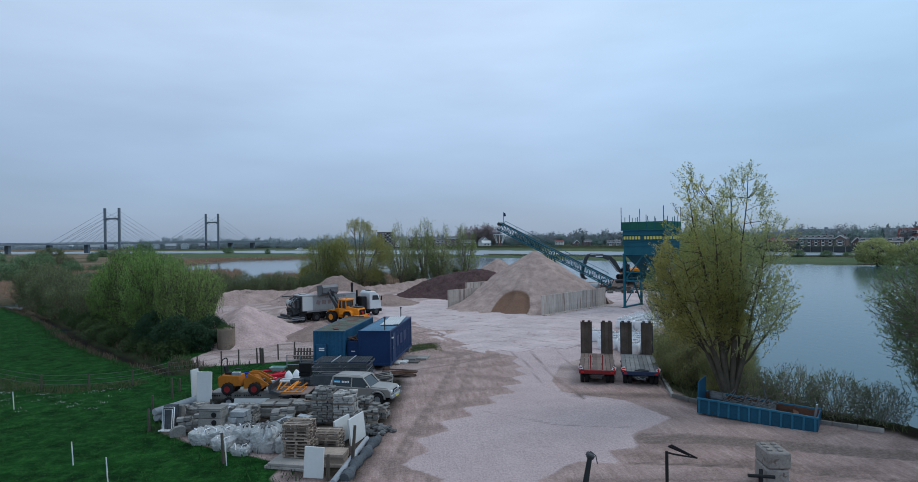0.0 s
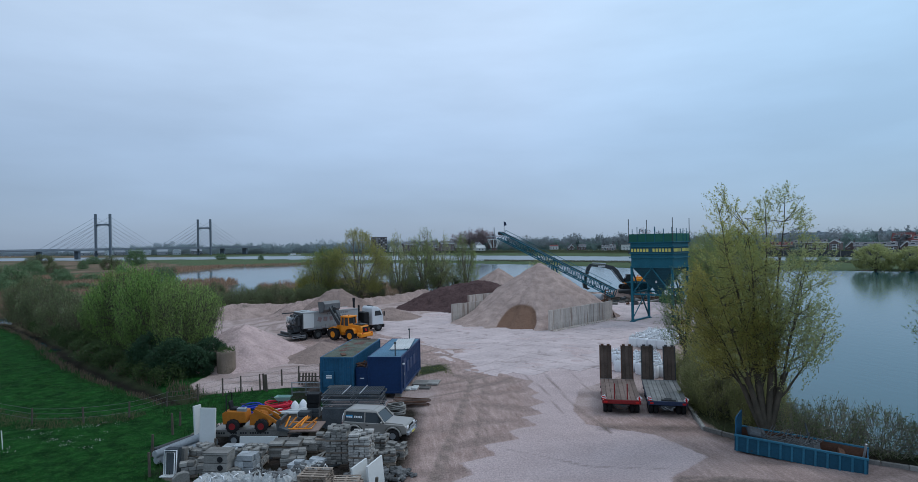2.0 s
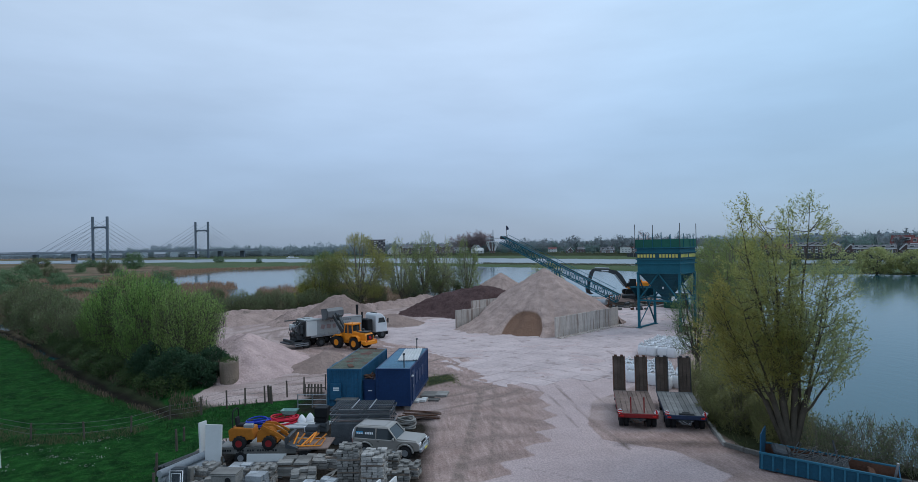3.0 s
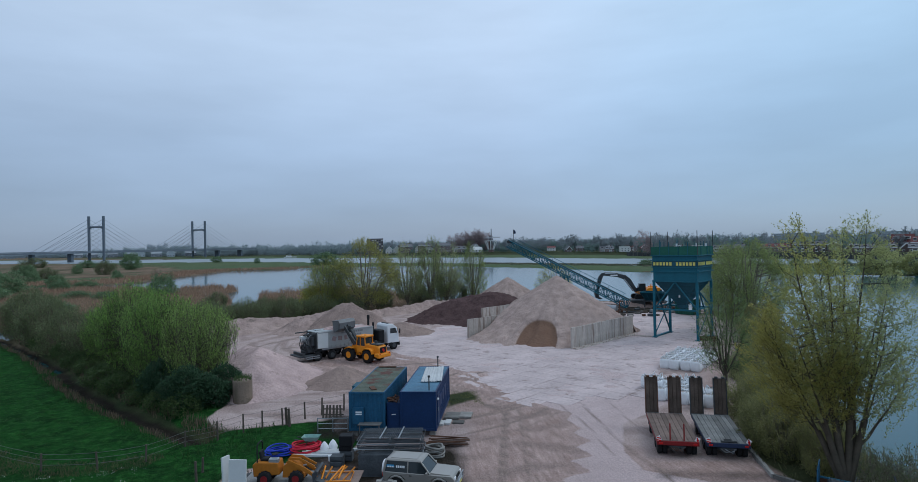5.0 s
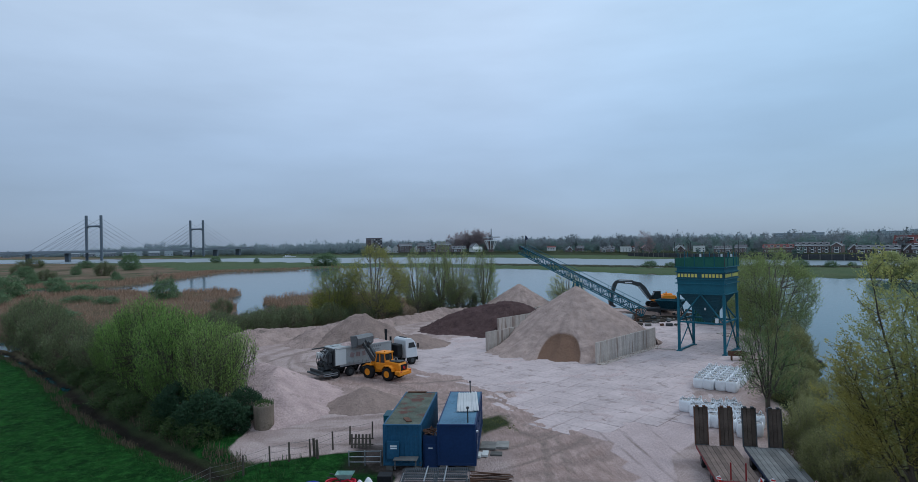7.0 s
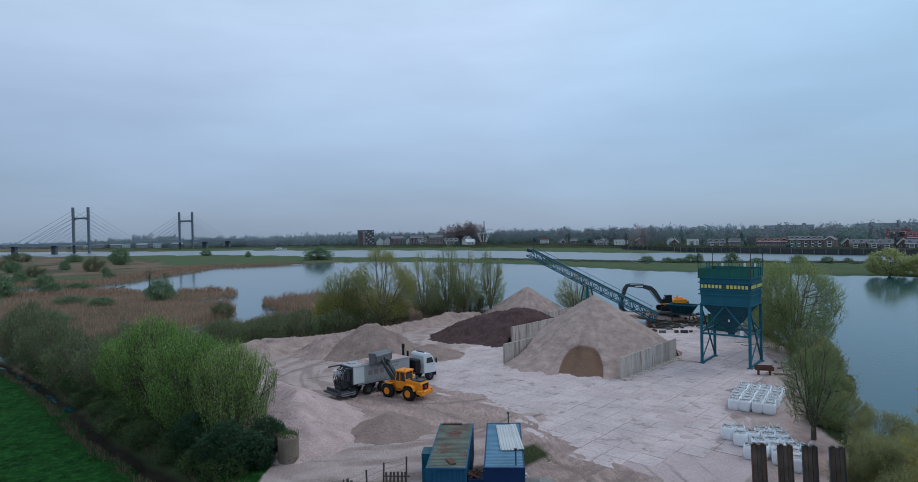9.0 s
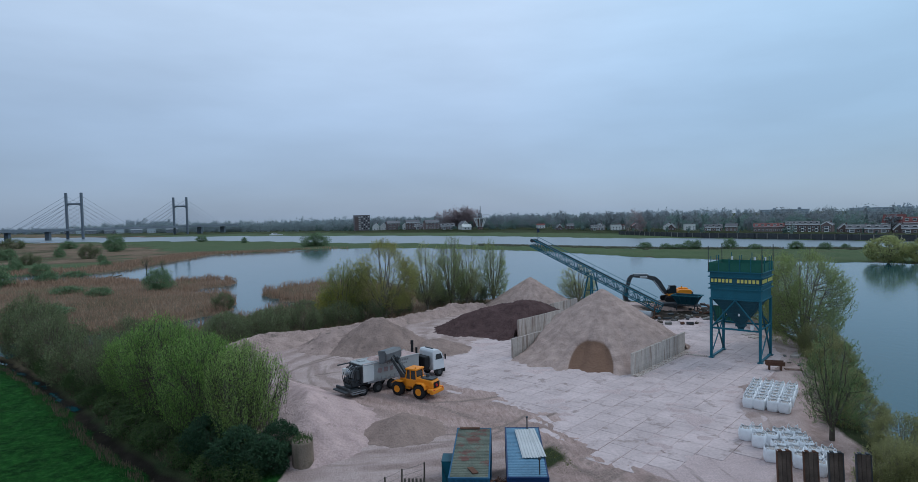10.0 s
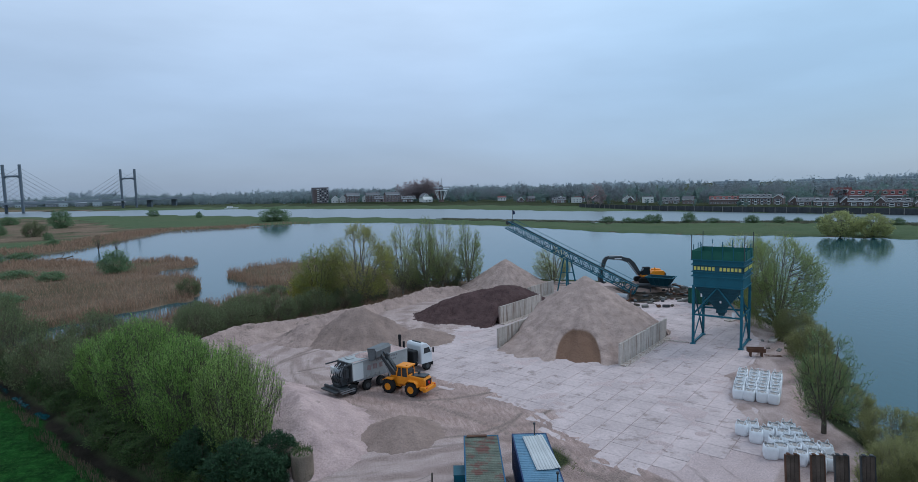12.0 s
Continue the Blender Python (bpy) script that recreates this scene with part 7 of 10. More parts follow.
# ---- reeds, grass and weeds ----
def blades(name, n, sampler, hmin, hmax, w, mat, label, category, seed, bend=0.25):
    rng = np.random.RandomState(seed)
    P = sampler(rng, n)
    k = len(P)
    a = rng.uniform(0, 6.283, k)
    h = rng.uniform(hmin, hmax, k)
    d = np.stack([np.cos(a), np.sin(a), np.zeros(k)], 1) * (w * rng.uniform(0.6, 1.4, k))[:, None]
    tip = P + np.stack([rng.normal(scale=bend, size=k) * h, rng.normal(scale=bend, size=k) * h, h], 1)
    V = np.stack([P - d, P + d, tip + d * 0.5, tip - d * 0.5], 1).reshape(-1, 3)
    me = bpy.data.meshes.new(name)
    me.vertices.add(4 * k)
    me.vertices.foreach_set("co", V.astype(np.float32).ravel())
    me.loops.add(4 * k)
    me.loops.foreach_set("vertex_index", np.arange(4 * k, dtype=np.int32))
    me.polygons.add(k)
    me.polygons.foreach_set("loop_start", np.arange(0, 4 * k, 4, dtype=np.int32))
    me.materials.append(mat)
    me.update(calc_edges=True)
    me.validate()
    return tagged(new(name, me), label, category, kind="stuff")


def on_land(rng, n, x0, x1, y0, y1, test):
    X, Y = rng.uniform(x0, x1, n), rng.uniform(y0, y1, n)
    z, lk, rv, yd, di = land_height(X, Y)
    ok = test(X, Y, z, lk, rv, yd, di)
    return np.stack([X, Y, z - 0.05], 1)[ok]


def ditch_x(Y):
    return np.interp(Y, [54, 56.8, 63.5, 73, 83, 96, 120, 195], [-13, -15, -21.5, -29.5, -36.3, -46.5, -66.8, -130])


reed_test = lambda X, Y, z, lk, rv, yd, di: (z > -0.95) & (yd > 2.5) & (X > ditch_x(Y) + 3) & (lk > -1) & (Y > 100)
blades("reeds", 98000, lambda r, n: on_land(r, n, -125, 22, 104, 262, reed_test), 0.4, 1.1, 0.03, REED, "dense dry tan reeds on the lake shore", "reeds", 61, 0.4)
blades("reeds", 150000, lambda r, n: on_land(r, n, -330, -20, 215, 480, lambda X, Y, z, lk, rv, yd, di: (z > -0.95) & (lk < 5 + 0.22 * np.clip(-X - 30, 0, 130) + 3 * waves(X, Y, 9, 54)) & (lk > -3)), 0.7, 1.5, 0.10, REED, "dry tan reeds on the far shore", "reeds", 62, 0.35)
blades("rough_grass", 90000, lambda r, n: on_land(r, n, -60, -10, 52, 110, lambda X, Y, z, lk, rv, yd, di: (X < ditch_x(Y)) & (yd > 0.1) & (di < 2.6) & (di > 0.7)), 0.1, 0.34, 0.022, BLADE, "long grass along the ditch edge", "grass", 69, 0.4)
blades("reeds", 120000, lambda r, n: on_land(r, n, -60, -12, 54, 110, lambda X, Y, z, lk, rv, yd, di: (di < 2.1) & (di > 0.95) & (waves(X, Y, 6, 4) > -0.3)), 0.2, 0.6, 0.02, leaf_material("dead_stems", (0.045, 0.035, 0.022), (0.15, 0.11, 0.07), 0.2), "dry reed stems along the ditch", "reeds", 63, 0.2)
blades("reeds", 90000, lambda r, n: on_land(r, n, -75, 10, 116, 232, lambda X, Y, z, lk, rv, yd, di: reed_test(X, Y, z, lk, rv, yd, di) & (lk < 3.5 + 2 * waves(X, Y, 7, 55))), 1.0, 2.0, 0.035, REED, "tall dry reeds at the water's edge", "reeds", 72, 0.22)
blades("rough_grass", 700000, lambda r, n: on_land(r, n, 60, 300, 120, 400, lambda X, Y, z, lk, rv, yd, di: (z > -0.75) & (rv > 0.5) & (rv < 12 + 9 * waves(X, Y, 15, 56)) & (lk > 3) & (X + 2 * Y > 660) & (Y + X * 0.9 < 470)), 0.25, 0.9, 0.12, leaf_material("river_weeds", (0.07, 0.10, 0.06), (0.20, 0.18, 0.12), 0.2), "tall rough weeds along the river edge", "grass", 73, 0.45)
FENCE_LINE = [(-34, 56), (-29.5, 54.8), (-25.0, 52.5), (-20.2, 49.4), (-17.0, 49.2), (-14.6, 50.0)]
blades("rough_grass", 26000, lambda r, n: on_land(r, n, -34, -12, 47, 58, lambda X, Y, z, lk, rv, yd, di: (line_distance(FENCE_LINE, X, Y) + 0.4 * waves(X, Y, 3, 9) < 1.1) & (di > 0.8)), 0.07, 0.28, 0.016, leaf_material("faded_grass", (0.035, 0.062, 0.022), (0.12, 0.115, 0.055), 0.2, 1.5), "long faded grass under the wire fence", "grass", 70, 0.5)
blades("daisies", 2600, lambda r, n: on_land(r, n, -26, -14, 44, 49.5, lambda X, Y, z, lk, rv, yd, di: waves(X, Y, 2.2, 5) > 0.25), 0.06, 0.09, 0.02, leaf_material("daisy_petals", (0.6, 0.62, 0.6), (0.75, 0.75, 0.7), 0.2), "scattered small white daisies in the meadow", "flowers", 71, 0.3)
blades("grass", 120000, lambda r, n: on_land(r, n, -50, 0, 30, 92, lambda X, Y, z, lk, rv, yd, di: ((X < ditch_x(Y)) | (Y < 54)) & (yd > 0.2) & (di > 1.3)), 0.03, 0.11, 0.03, BLADE, "lush green meadow grass", "grass", 64, 0.5)
blades("rough_grass", 42000, lambda r, n: on_land(r, n, -58, -8, 50, 110, lambda X, Y, z, lk, rv, yd, di: (X > ditch_x(Y)) & (yd > 0.1) & (di < 9) & (di > 0.9)), 0.12, 0.45, 0.025, BLADE, "rough green weeds on the ditch bank", "grass", 65, 0.4)
blades("rough_grass", 16000, lambda r, n: on_land(r, n, 20, 60, 30, 110, lambda X, Y, z, lk, rv, yd, di: (yd > 0.0) & (z > -0.95)), 0.12, 0.5, 0.03, leaf_material("bank_weeds", (0.05, 0.075, 0.025), (0.14, 0.125, 0.06), 0.15), "weeds and dead stems on the water bank", "grass", 66, 0.45)
blades("rough_grass", 1500, lambda r, n: on_land(r, n, 4.6, 7.6, 58, 63, lambda X, Y, z, lk, rv, yd, di: yd < 0), 0.03, 0.1, 0.03, leaf_material("dry_grass", (0.09, 0.11, 0.025), (0.18, 0.19, 0.06), 0.2, 2.0), "patch of weeds beside the containers", "grass", 67, 0.4)


blades("rough_grass", 2600, lambda r, n: on_land(r, n, -10, 4, 30, 48, lambda X, Y, z, lk, rv, yd, di: (yd < 0.6) & (yd > -1.4)), 0.12, 0.4, 0.025, BLADE, "tall weeds round the stacked goods", "grass", 68, 0.4)


# ---- far shore: woods, houses, mill, bridge ----
SHORE = [(-1400, 1900), (-252, 1084), (-31, 892), (148, 676), (200, 520), (219, 420), (297, 276), (420, 150), (620, 20)]


def along(pts, t):
    seg = [math.dist(a, b) for a, b in zip(pts[:-1], pts[1:])]
    d = t * sum(seg)
    for (a, b), L in zip(zip(pts[:-1], pts[1:]), seg):
        if d <= L:
            u = ((b[0] - a[0]) / L, (b[1] - a[1]) / L)
            return a[0] + u[0] * d, a[1] + u[1] * d, -u[1], u[0]
        d -= L
    return (*pts[-1], 1, 0)


def town_rise(x):
    """The dyke on which the far bank's houses stand, above the low meadows."""
    return 2.6 * min(max((x + 60) / 120, 0), 1)


def far_crown(rng, h, w, leafs, size, lobes):
    """A far tree: leaf sprays gathered in many small clumps within an egg-shaped outline."""
    u = 0.10 + 0.80 * (np.arange(lobes) + rng.uniform(0, 1, lobes)) / lobes
    girth = np.sin(np.pi * np.clip(u * 0.88 + 0.06, 0, 1)) ** 0.6
    az = rng.uniform(0, 6.283, lobes)
    rad = w * 0.42 * girth * np.sqrt(rng.uniform(0.02, 1.0, lobes))
    C = np.stack([np.cos(az) * rad, np.sin(az) * rad, u * h], 1)
    R = w * rng.uniform(0.40, 0.72, lobes) / math.sqrt(lobes)
    k = rng.randint(0, lobes, leafs)
    d = rng.normal(size=(leafs, 3))
    d /= np.linalg.norm(d, axis=1)[:, None]
    p = C[k] + d * (R[k] * rng.uniform(0.2, 1.5, leafs))[:, None] * np.array([1, 1, 1.25])
    tri = (p[:, None, :] + rng.normal(scale=size, size=(leafs, 3, 3)) * np.array([1, 1, 1.3])).reshape(-1, 3)
    return tri, np.arange(3 * leafs).reshape(-1, 3)


def woods(name, n, place, size, leafs, mat, seed, label, lobes=12, slim=1.0):
    """Many far trees as one mesh of clumps and sprays."""
    rng = np.random.RandomState(seed)
    rnd = random.Random(seed)
    V, F, off = [], [], 0
    for i in range(n):
        x, y, h = place(rnd)
        h *= 0.66 + 0.5 * rnd.random() ** 2
        wd = h * rnd.uniform(0.6, 1.1) * slim
        v, f = far_crown(rng, h, wd, int(leafs * 1.6), size * 0.36, lobes)
        V.append(v + np.array([x, y, town_rise(x) - 0.5]))
        F.append(f + off)
        off += len(v)
    me = tri_mesh(name, np.concatenate(V), np.concatenate(F), mat)
    return tagged(new(name, me), label, "woods", kind="stuff")


def shore_place(t0, t1, off0, off1, h0, h1):
    def f(r):
        x, y, nx_, ny_ = along(SHORE, r.uniform(t0, t1))
        o = r.uniform(off0, off1)
        return x - nx_ * -o, y - ny_ * -o, r.uniform(h0, h1)
    return f


# crown colours paler and bluer than the trees: distance haze painted in
HAZED_BROWN = leaf_material("hazed_bare_brown_crowns", (0.215, 0.26, 0.285), (0.275, 0.305, 0.32), 0.55, 3.0)
HAZED_GREEN = leaf_material("hazed_far_spring_crowns", (0.16, 0.255, 0.255), (0.225, 0.32, 0.275), 0.55, 3.0)
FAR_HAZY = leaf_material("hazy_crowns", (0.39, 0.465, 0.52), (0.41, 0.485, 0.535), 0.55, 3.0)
FAR_MIST = leaf_material("hazed_far_crowns", (0.31, 0.39, 0.415), (0.345, 0.42, 0.435), 0.55, 3.0)
HAZED_RUSTY = leaf_material("hazed_rusty_brown_crowns", (0.34, 0.285, 0.30), (0.39, 0.31, 0.31), 0.55, 3.0)
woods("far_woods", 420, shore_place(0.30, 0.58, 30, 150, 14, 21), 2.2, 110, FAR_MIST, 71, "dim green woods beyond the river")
woods("far_woods", 300, shore_place(0.54, 0.88, 58, 140, 7.5, 13.5), 1.1, 200, HAZED_GREEN, 72, "dim green trees behind the river houses", 18)
woods("far_woods", 340, shore_place(0.50, 0.88, 60, 200, 9, 17), 1.1, 200, HAZED_BROWN, 73, "bare brown trees behind the river houses", 18)
woods("far_woods", 24, lambda r: (lambda q: (86 + 48 * q + r.uniform(-6, 6), 823 - 22 * q + r.uniform(-4, 14), r.uniform(24, 28)))(r.random()), 1.3, 640, HAZED_RUSTY, 74, "reddish-brown bare trees beyond the river", 28)
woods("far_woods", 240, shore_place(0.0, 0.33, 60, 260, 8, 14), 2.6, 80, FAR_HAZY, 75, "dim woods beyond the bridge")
woods("far_woods", 240, shore_place(0.84, 1.0, 40, 160, 9, 14), 1.2, 160, HAZED_GREEN, 76, "dim green trees behind the town", 16)
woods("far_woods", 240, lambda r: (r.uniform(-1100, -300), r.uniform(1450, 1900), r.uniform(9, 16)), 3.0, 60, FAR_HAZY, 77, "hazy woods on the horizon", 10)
woods("far_woods", 330, shore_place(0.52, 0.95, 52, 104, 5, 8.5), 0.9, 120, HAZED_GREEN, 80, "low trees and hedges among the river houses", 12)
woods("far_woods", 420, shore_place(0.34, 0.92, 180, 420, 12, 17), 2.0, 90, HAZED_BROWN, 78, "hazy woods behind the town", 12)
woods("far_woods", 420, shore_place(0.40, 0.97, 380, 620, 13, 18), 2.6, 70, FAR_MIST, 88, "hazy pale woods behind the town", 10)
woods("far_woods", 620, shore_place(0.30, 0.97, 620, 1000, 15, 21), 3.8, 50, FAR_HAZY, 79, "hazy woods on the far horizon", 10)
woods("far_woods", 130, shore_place(0.56, 0.76, 55, 150, 14, 19), 1.8, 150, HAZED_BROWN, 82, "grey-brown woods behind the windmill", 18)
woods("far_woods", 60, shore_place(0.585, 0.70, 14, 40, 3, 6), 1.0, 90, HAZED_GREEN, 83, "low hedges by the far windmill", 8)
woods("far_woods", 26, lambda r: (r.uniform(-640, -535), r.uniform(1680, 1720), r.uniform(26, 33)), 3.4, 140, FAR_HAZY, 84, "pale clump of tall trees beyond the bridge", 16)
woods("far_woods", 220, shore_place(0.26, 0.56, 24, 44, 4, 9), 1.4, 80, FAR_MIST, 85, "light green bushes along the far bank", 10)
woods("far_woods", 2, lambda r: (r.uniform(205, 211), r.uniform(468, 476), r.uniform(18, 20)), 0.9, 500, HAZED_RUSTY, 86, "tall pale reddish tree behind the river houses", 28)
woods("far_woods", 200, shore_place(0.54, 0.74, 66, 84, 6, 10), 1.0, 110, HAZED_GREEN, 87, "even hedge of young trees behind the far bank", 12, 0.8)
woods("far_woods", 40, shore_place(0.70, 0.93, 20, 34, 2.5, 5.5), 0.8, 110, HAZED_GREEN, 81, "small garden trees in front of the river houses", 10)


def far_conifer(x, y, h, w, seed):
    rng = np.random.RandomState(seed)
    v, f = card_crown(rng, h, h, 420, 0.8)
    v = v * np.array([w / h, w / h, 1.0])
    up = np.clip(v[:, 2:] / h, 0, 1)
    v[:, :2] *= (1.25 - up) * 1.1
    me = tri_mesh("crown", v, f, FAR_FIR)
    tree = thing("far_conifer", "dark narrow conifer among the river houses", "tree", pose(x, y, 2.3))
    part("trunk", Shape().tube((0, 0, 0), (0, 0, h * 0.4), 0.3, 0.15, 6), BRICK_FAR, tree)
    ob = new("crown", me)
    ob.parent = tree


FAR_FIR = leaf_material("dark_fir", (0.055, 0.10, 0.10), (0.08, 0.13, 0.12), 0.5, 2.5)


def house_kind(w, d, h, roof_h, wall_mat, roof_mat, style, dormers=0, bays=0):
    """A far house: walls, gabled roof, chimney and windows, facing -y."""
    hs = thing("house", "", "house")
    wall = Shape().box((0, 0, h / 2), (w, d, h))
    if style == "gable_front":
        wall.prism([(-w / 2, h), (0, h + roof_h), (w / 2, h)], 1, -d / 2 + 0.02, d / 2 - 0.02)
    part("wall", wall, wall_mat, hs)
    r = Shape()
    if style == "flat":
        r.box((0, 0, h + 0.2), (w + 0.5, d + 0.5, 0.4))
    elif style == "gable_front":
        for sx in (-1, 1):
            r.prism([(0, h + roof_h + 0.25), (sx * (w / 2 + 0.4), h - 0.2), (sx * (w / 2 + 0.4), h + 0.1), (0, h + roof_h + 0.6)], 1, -d / 2 - 0.3, d / 2 + 0.3)
    else:
        for sy in (-1, 1):
            r.prism([(0, h + roof_h), (sy * (d / 2 + 0.4), h - 0.1), (sy * (d / 2 + 0.4), h + 0.2), (0, h + roof_h + 0.35)], 0, -w / 2 - 0.2, w / 2 + 0.2)
        wl_ = Shape().prism([(-d / 2, h), (0, h + roof_h), (d / 2, h)], 0, -w / 2 + 0.05, w / 2 - 0.05)
        part("gable", wl_, wall_mat, hs)
    roof = part("roof", r, roof_mat, hs)
    part("chimney", Shape().box((w * 0.3, 0.3, h + roof_h + 0.4), (0.8, 0.8, 1.8)), BRICK_FAR, roof)
    if style == "gable_front":
        for sx in (-1, 1):
            part("bargeboard", Shape().prism([(0, h + roof_h - 0.1), (sx * (w / 2 + 0.4), h - 0.6), (sx * (w / 2 + 0.4), h + 0.12), (0, h + roof_h + 0.62)], 1, -d / 2 - 0.45, -d / 2 - 0.31), WHITE, roof, "white bargeboard")
    elif style == "side":
        part("fascia", Shape().box((0, -d / 2 - 0.45, h + 0.02), (w + 0.4, 0.1, 0.42)), WHITE, roof, "white fascia board")
    for k in range(dormers):
        x = -w / 2 + (k + 0.5) * w / dormers
        dm_ = part("dormer", Shape().box((x, -d * 0.27, h + roof_h * 0.62), (w / dormers * 0.5, d * 0.3, 1.5)), PLASTER, roof, "white dormer")
        part("pane", Shape().box((x, -d * 0.42 - 0.03, h + roof_h * 0.62 + 0.1), (w / dormers * 0.43, 0.06, 0.95)), FAR_PANE, dm_)
    for k in range(bays):
        x = -w / 2 + (k + 0.5) * w / bays
        part("bay", Shape().box((x, -d / 2 - 0.5, h * 0.4), (w / bays * 0.40, 1.0, h * 0.8)), WHITE, hs, "white bay front")
        for q in range(2):
            part("bay_window", Shape().box((x, -d / 2 - 1.02, h * (0.24 + 0.4 * q)), (w / bays * 0.33, 0.06, h * 0.27)), FAR_PANE, hs)
    floors = max(1, int(h / 2.8))
    cols = max(2, int(w / 2.6))
    for k in range(floors):
        for c in range(cols):
            x = -w / 2 + (c + 0.5) * w / cols
            wd = part("window", Shape().box((x, -d / 2 - 0.03, 1.5 + k * 2.8), (1.35, 0.14, 1.55)), WHITE, hs, "white window frame")
            part("pane", Shape().box((x, -d / 2 - 0.12, 1.5 + k * 2.8), (1.06, 0.05, 1.26)), FAR_PANE, wd)
    return hs


kinds = [(house_kind(9, 8, 5.6, 3.4, BRICK_FAR, TILE_DARK, "side"), "brick river house with a dark tiled roof"),
         (house_kind(8, 9, 5.4, 4.0, BRICK_FAR, TILE_RED, "gable_front"), "brick river house with a red gabled roof"),
         (house_kind(10, 8, 5.6, 2.6, PLASTER, TILE_RED, "side"), "white river house with a red tiled roof"),
         (house_kind(9, 8, 8.2, 0.4, PLASTER, TILE_DARK, "flat"), "white flat-roofed villa by the river"),
         (house_kind(14, 9, 8.4, 2.6, BRICK_FAR, TILE_DARK, "side"), "tall dark brick river houses under one roof"),
         (house_kind(7, 8, 5.2, 3.6, PLASTER, TILE_DARK, "gable_front"), "white gabled river house"),
         (house_kind(21, 9, 4.6, 3.0, BRICK_FAR, TILE_RED, "side", 5, 0), "long brick house row with red roof and white dormers"),
         (house_kind(22, 9, 6.6, 2.6, BRICK_FAR, TILE_DARK, "side", 6, 5), "brick house terrace with white bays and dormers"),
         (house_kind(7, 9, 6.2, 2.6, BRICK_FAR, TILE_DARK, "gable_front", 0, 1), "narrow brick house with white bay and gable"),
         (house_kind(6.4, 9, 2.8, 4.2, BRICK_FAR, TILE_DARK, "gable_front"), "low brick house with white-edged pointed gable"),
         (house_kind(14, 9, 3.6, 2.8, BRICK_FAR, TILE_DARK, "side", 3, 2), "low brick house row with white dormers"),
         (house_kind(13, 10, 4.4, 4.6, BRICK_FAR, TILE_RED, "side", 2, 2), "large brick house with a steep red roof"),
         (house_kind(9, 9, 4.0, 4.4, PLASTER, TILE_RED, "gable_front", 0, 0), "red-roofed house with a white front gable"),
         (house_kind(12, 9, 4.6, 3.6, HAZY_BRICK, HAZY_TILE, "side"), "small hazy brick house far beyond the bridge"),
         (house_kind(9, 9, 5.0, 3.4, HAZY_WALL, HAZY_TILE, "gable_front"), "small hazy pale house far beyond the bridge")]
spots = [(188, 676, 2), (199, 610, 0), (182, 592, 9), (204, 545, 10), (216, 532, 3), (228, 552, 2), (248, 490, 9), (256, 476, 3), (260, 448, 10), (264, 430, 0), (274, 402, 6), (287, 385, 7), (297, 374, 8), (297, 361, 9), (298, 350, 10), (301, 339, 10),
         (306, 329, 9), (309, 321, 10), (313, 310, 9), (316, 302, 10), (319, 291, 9), (321, 284, 10), (325, 272, 8), (330, 262, 10), (336, 252, 4), (344, 241, 10), (353, 230, 0), (334, 340, 6), (340, 322, 6), (345, 305, 11), (350, 292, 6), (357, 274, 6), (366, 256, 11), (330, 356, 11), (238, 538, 1), (256, 512, 5), (372, 246, 12), (214, 566, 5)]


def place_house(k, m):
    """The first house of a kind is the built one, the others are copies."""
    ob, label = kinds[k]
    if "label" in ob.keys():
        ob = copy_thing(ob, m @ Matrix.Diagonal((1 / ob.scale.x, 1 / ob.scale.y, 1 / ob.scale.z, 1)))
    else:
        ob.matrix_basis = m
    tagged(ob, label, "house", "river houses")


for i, (x, y, k) in enumerate(spots):
    face = math.degrees(math.atan2(y - 100, x - 60)) - 90 + (0 if k in (6, 7, 10) else 8 if i % 3 else -10)
    place_house(k, pose(x, y, 2.4, 0, 0, face) @ Matrix.Diagonal((0.92, 0.85, 1.15 if k in (6, 11) and i > 20 else 0.74 if k > 5 else 0.62, 1)))
for x, y, h, w, seed in ((262, 505, 17, 5, 1), (276, 440, 12, 4, 2), (192, 600, 13, 5, 3), (226, 540, 12, 5, 4), (330, 378, 12, 4, 5)):
    far_conifer(x, y, h, w, seed)
for x, y, k, f in ((3, 884, 5, 8), (14, 872, 5, 0), (27, 866, 4, 10), (44, 842, 5, 0), (52, 826, 4, 0), (62, 812, 10, 0), (74, 792, 4, 10), (92, 768, 10, 0), (108, 738, 5, 20), (-628, 1372, 13, 24), (-596, 1346, 14, 24), (-566, 1324, 13, 23), (-520, 1296, 13, 22), (-494, 1280, 14, 21), (-452, 1248, 13, 20), (-416, 1222, 14, 19), (-372, 1198, 13, 18), (-672, 1402, 13, 25), (-560, 1360, 14, 10), (-430, 1270, 13, 40)):
    place_house(k, pose(x, y, town_rise(x) - 0.6, 0, 0, f) @ Matrix.Diagonal((1.6, 1.4, 1.45, 1) if x < -300 else (1.3, 1.2, 1.1, 1)))
quay = Shape()
for k in range(60):
    x, y, nx_, ny_ = along([(205, 500), (219, 420), (297, 276), (420, 150)], (k + 0.5) / 60)
    quay.box((x, y, 0.55), (7.6, 0.6, 4.1), turn(0, 0, math.degrees(math.atan2(-nx_, ny_))))
quay_wall = solo("quay_wall", quay, STEEL_DARK, "dark steel sheet-pile quay wall along the town", "quay wall", kind="structure")
pile_mesh = None
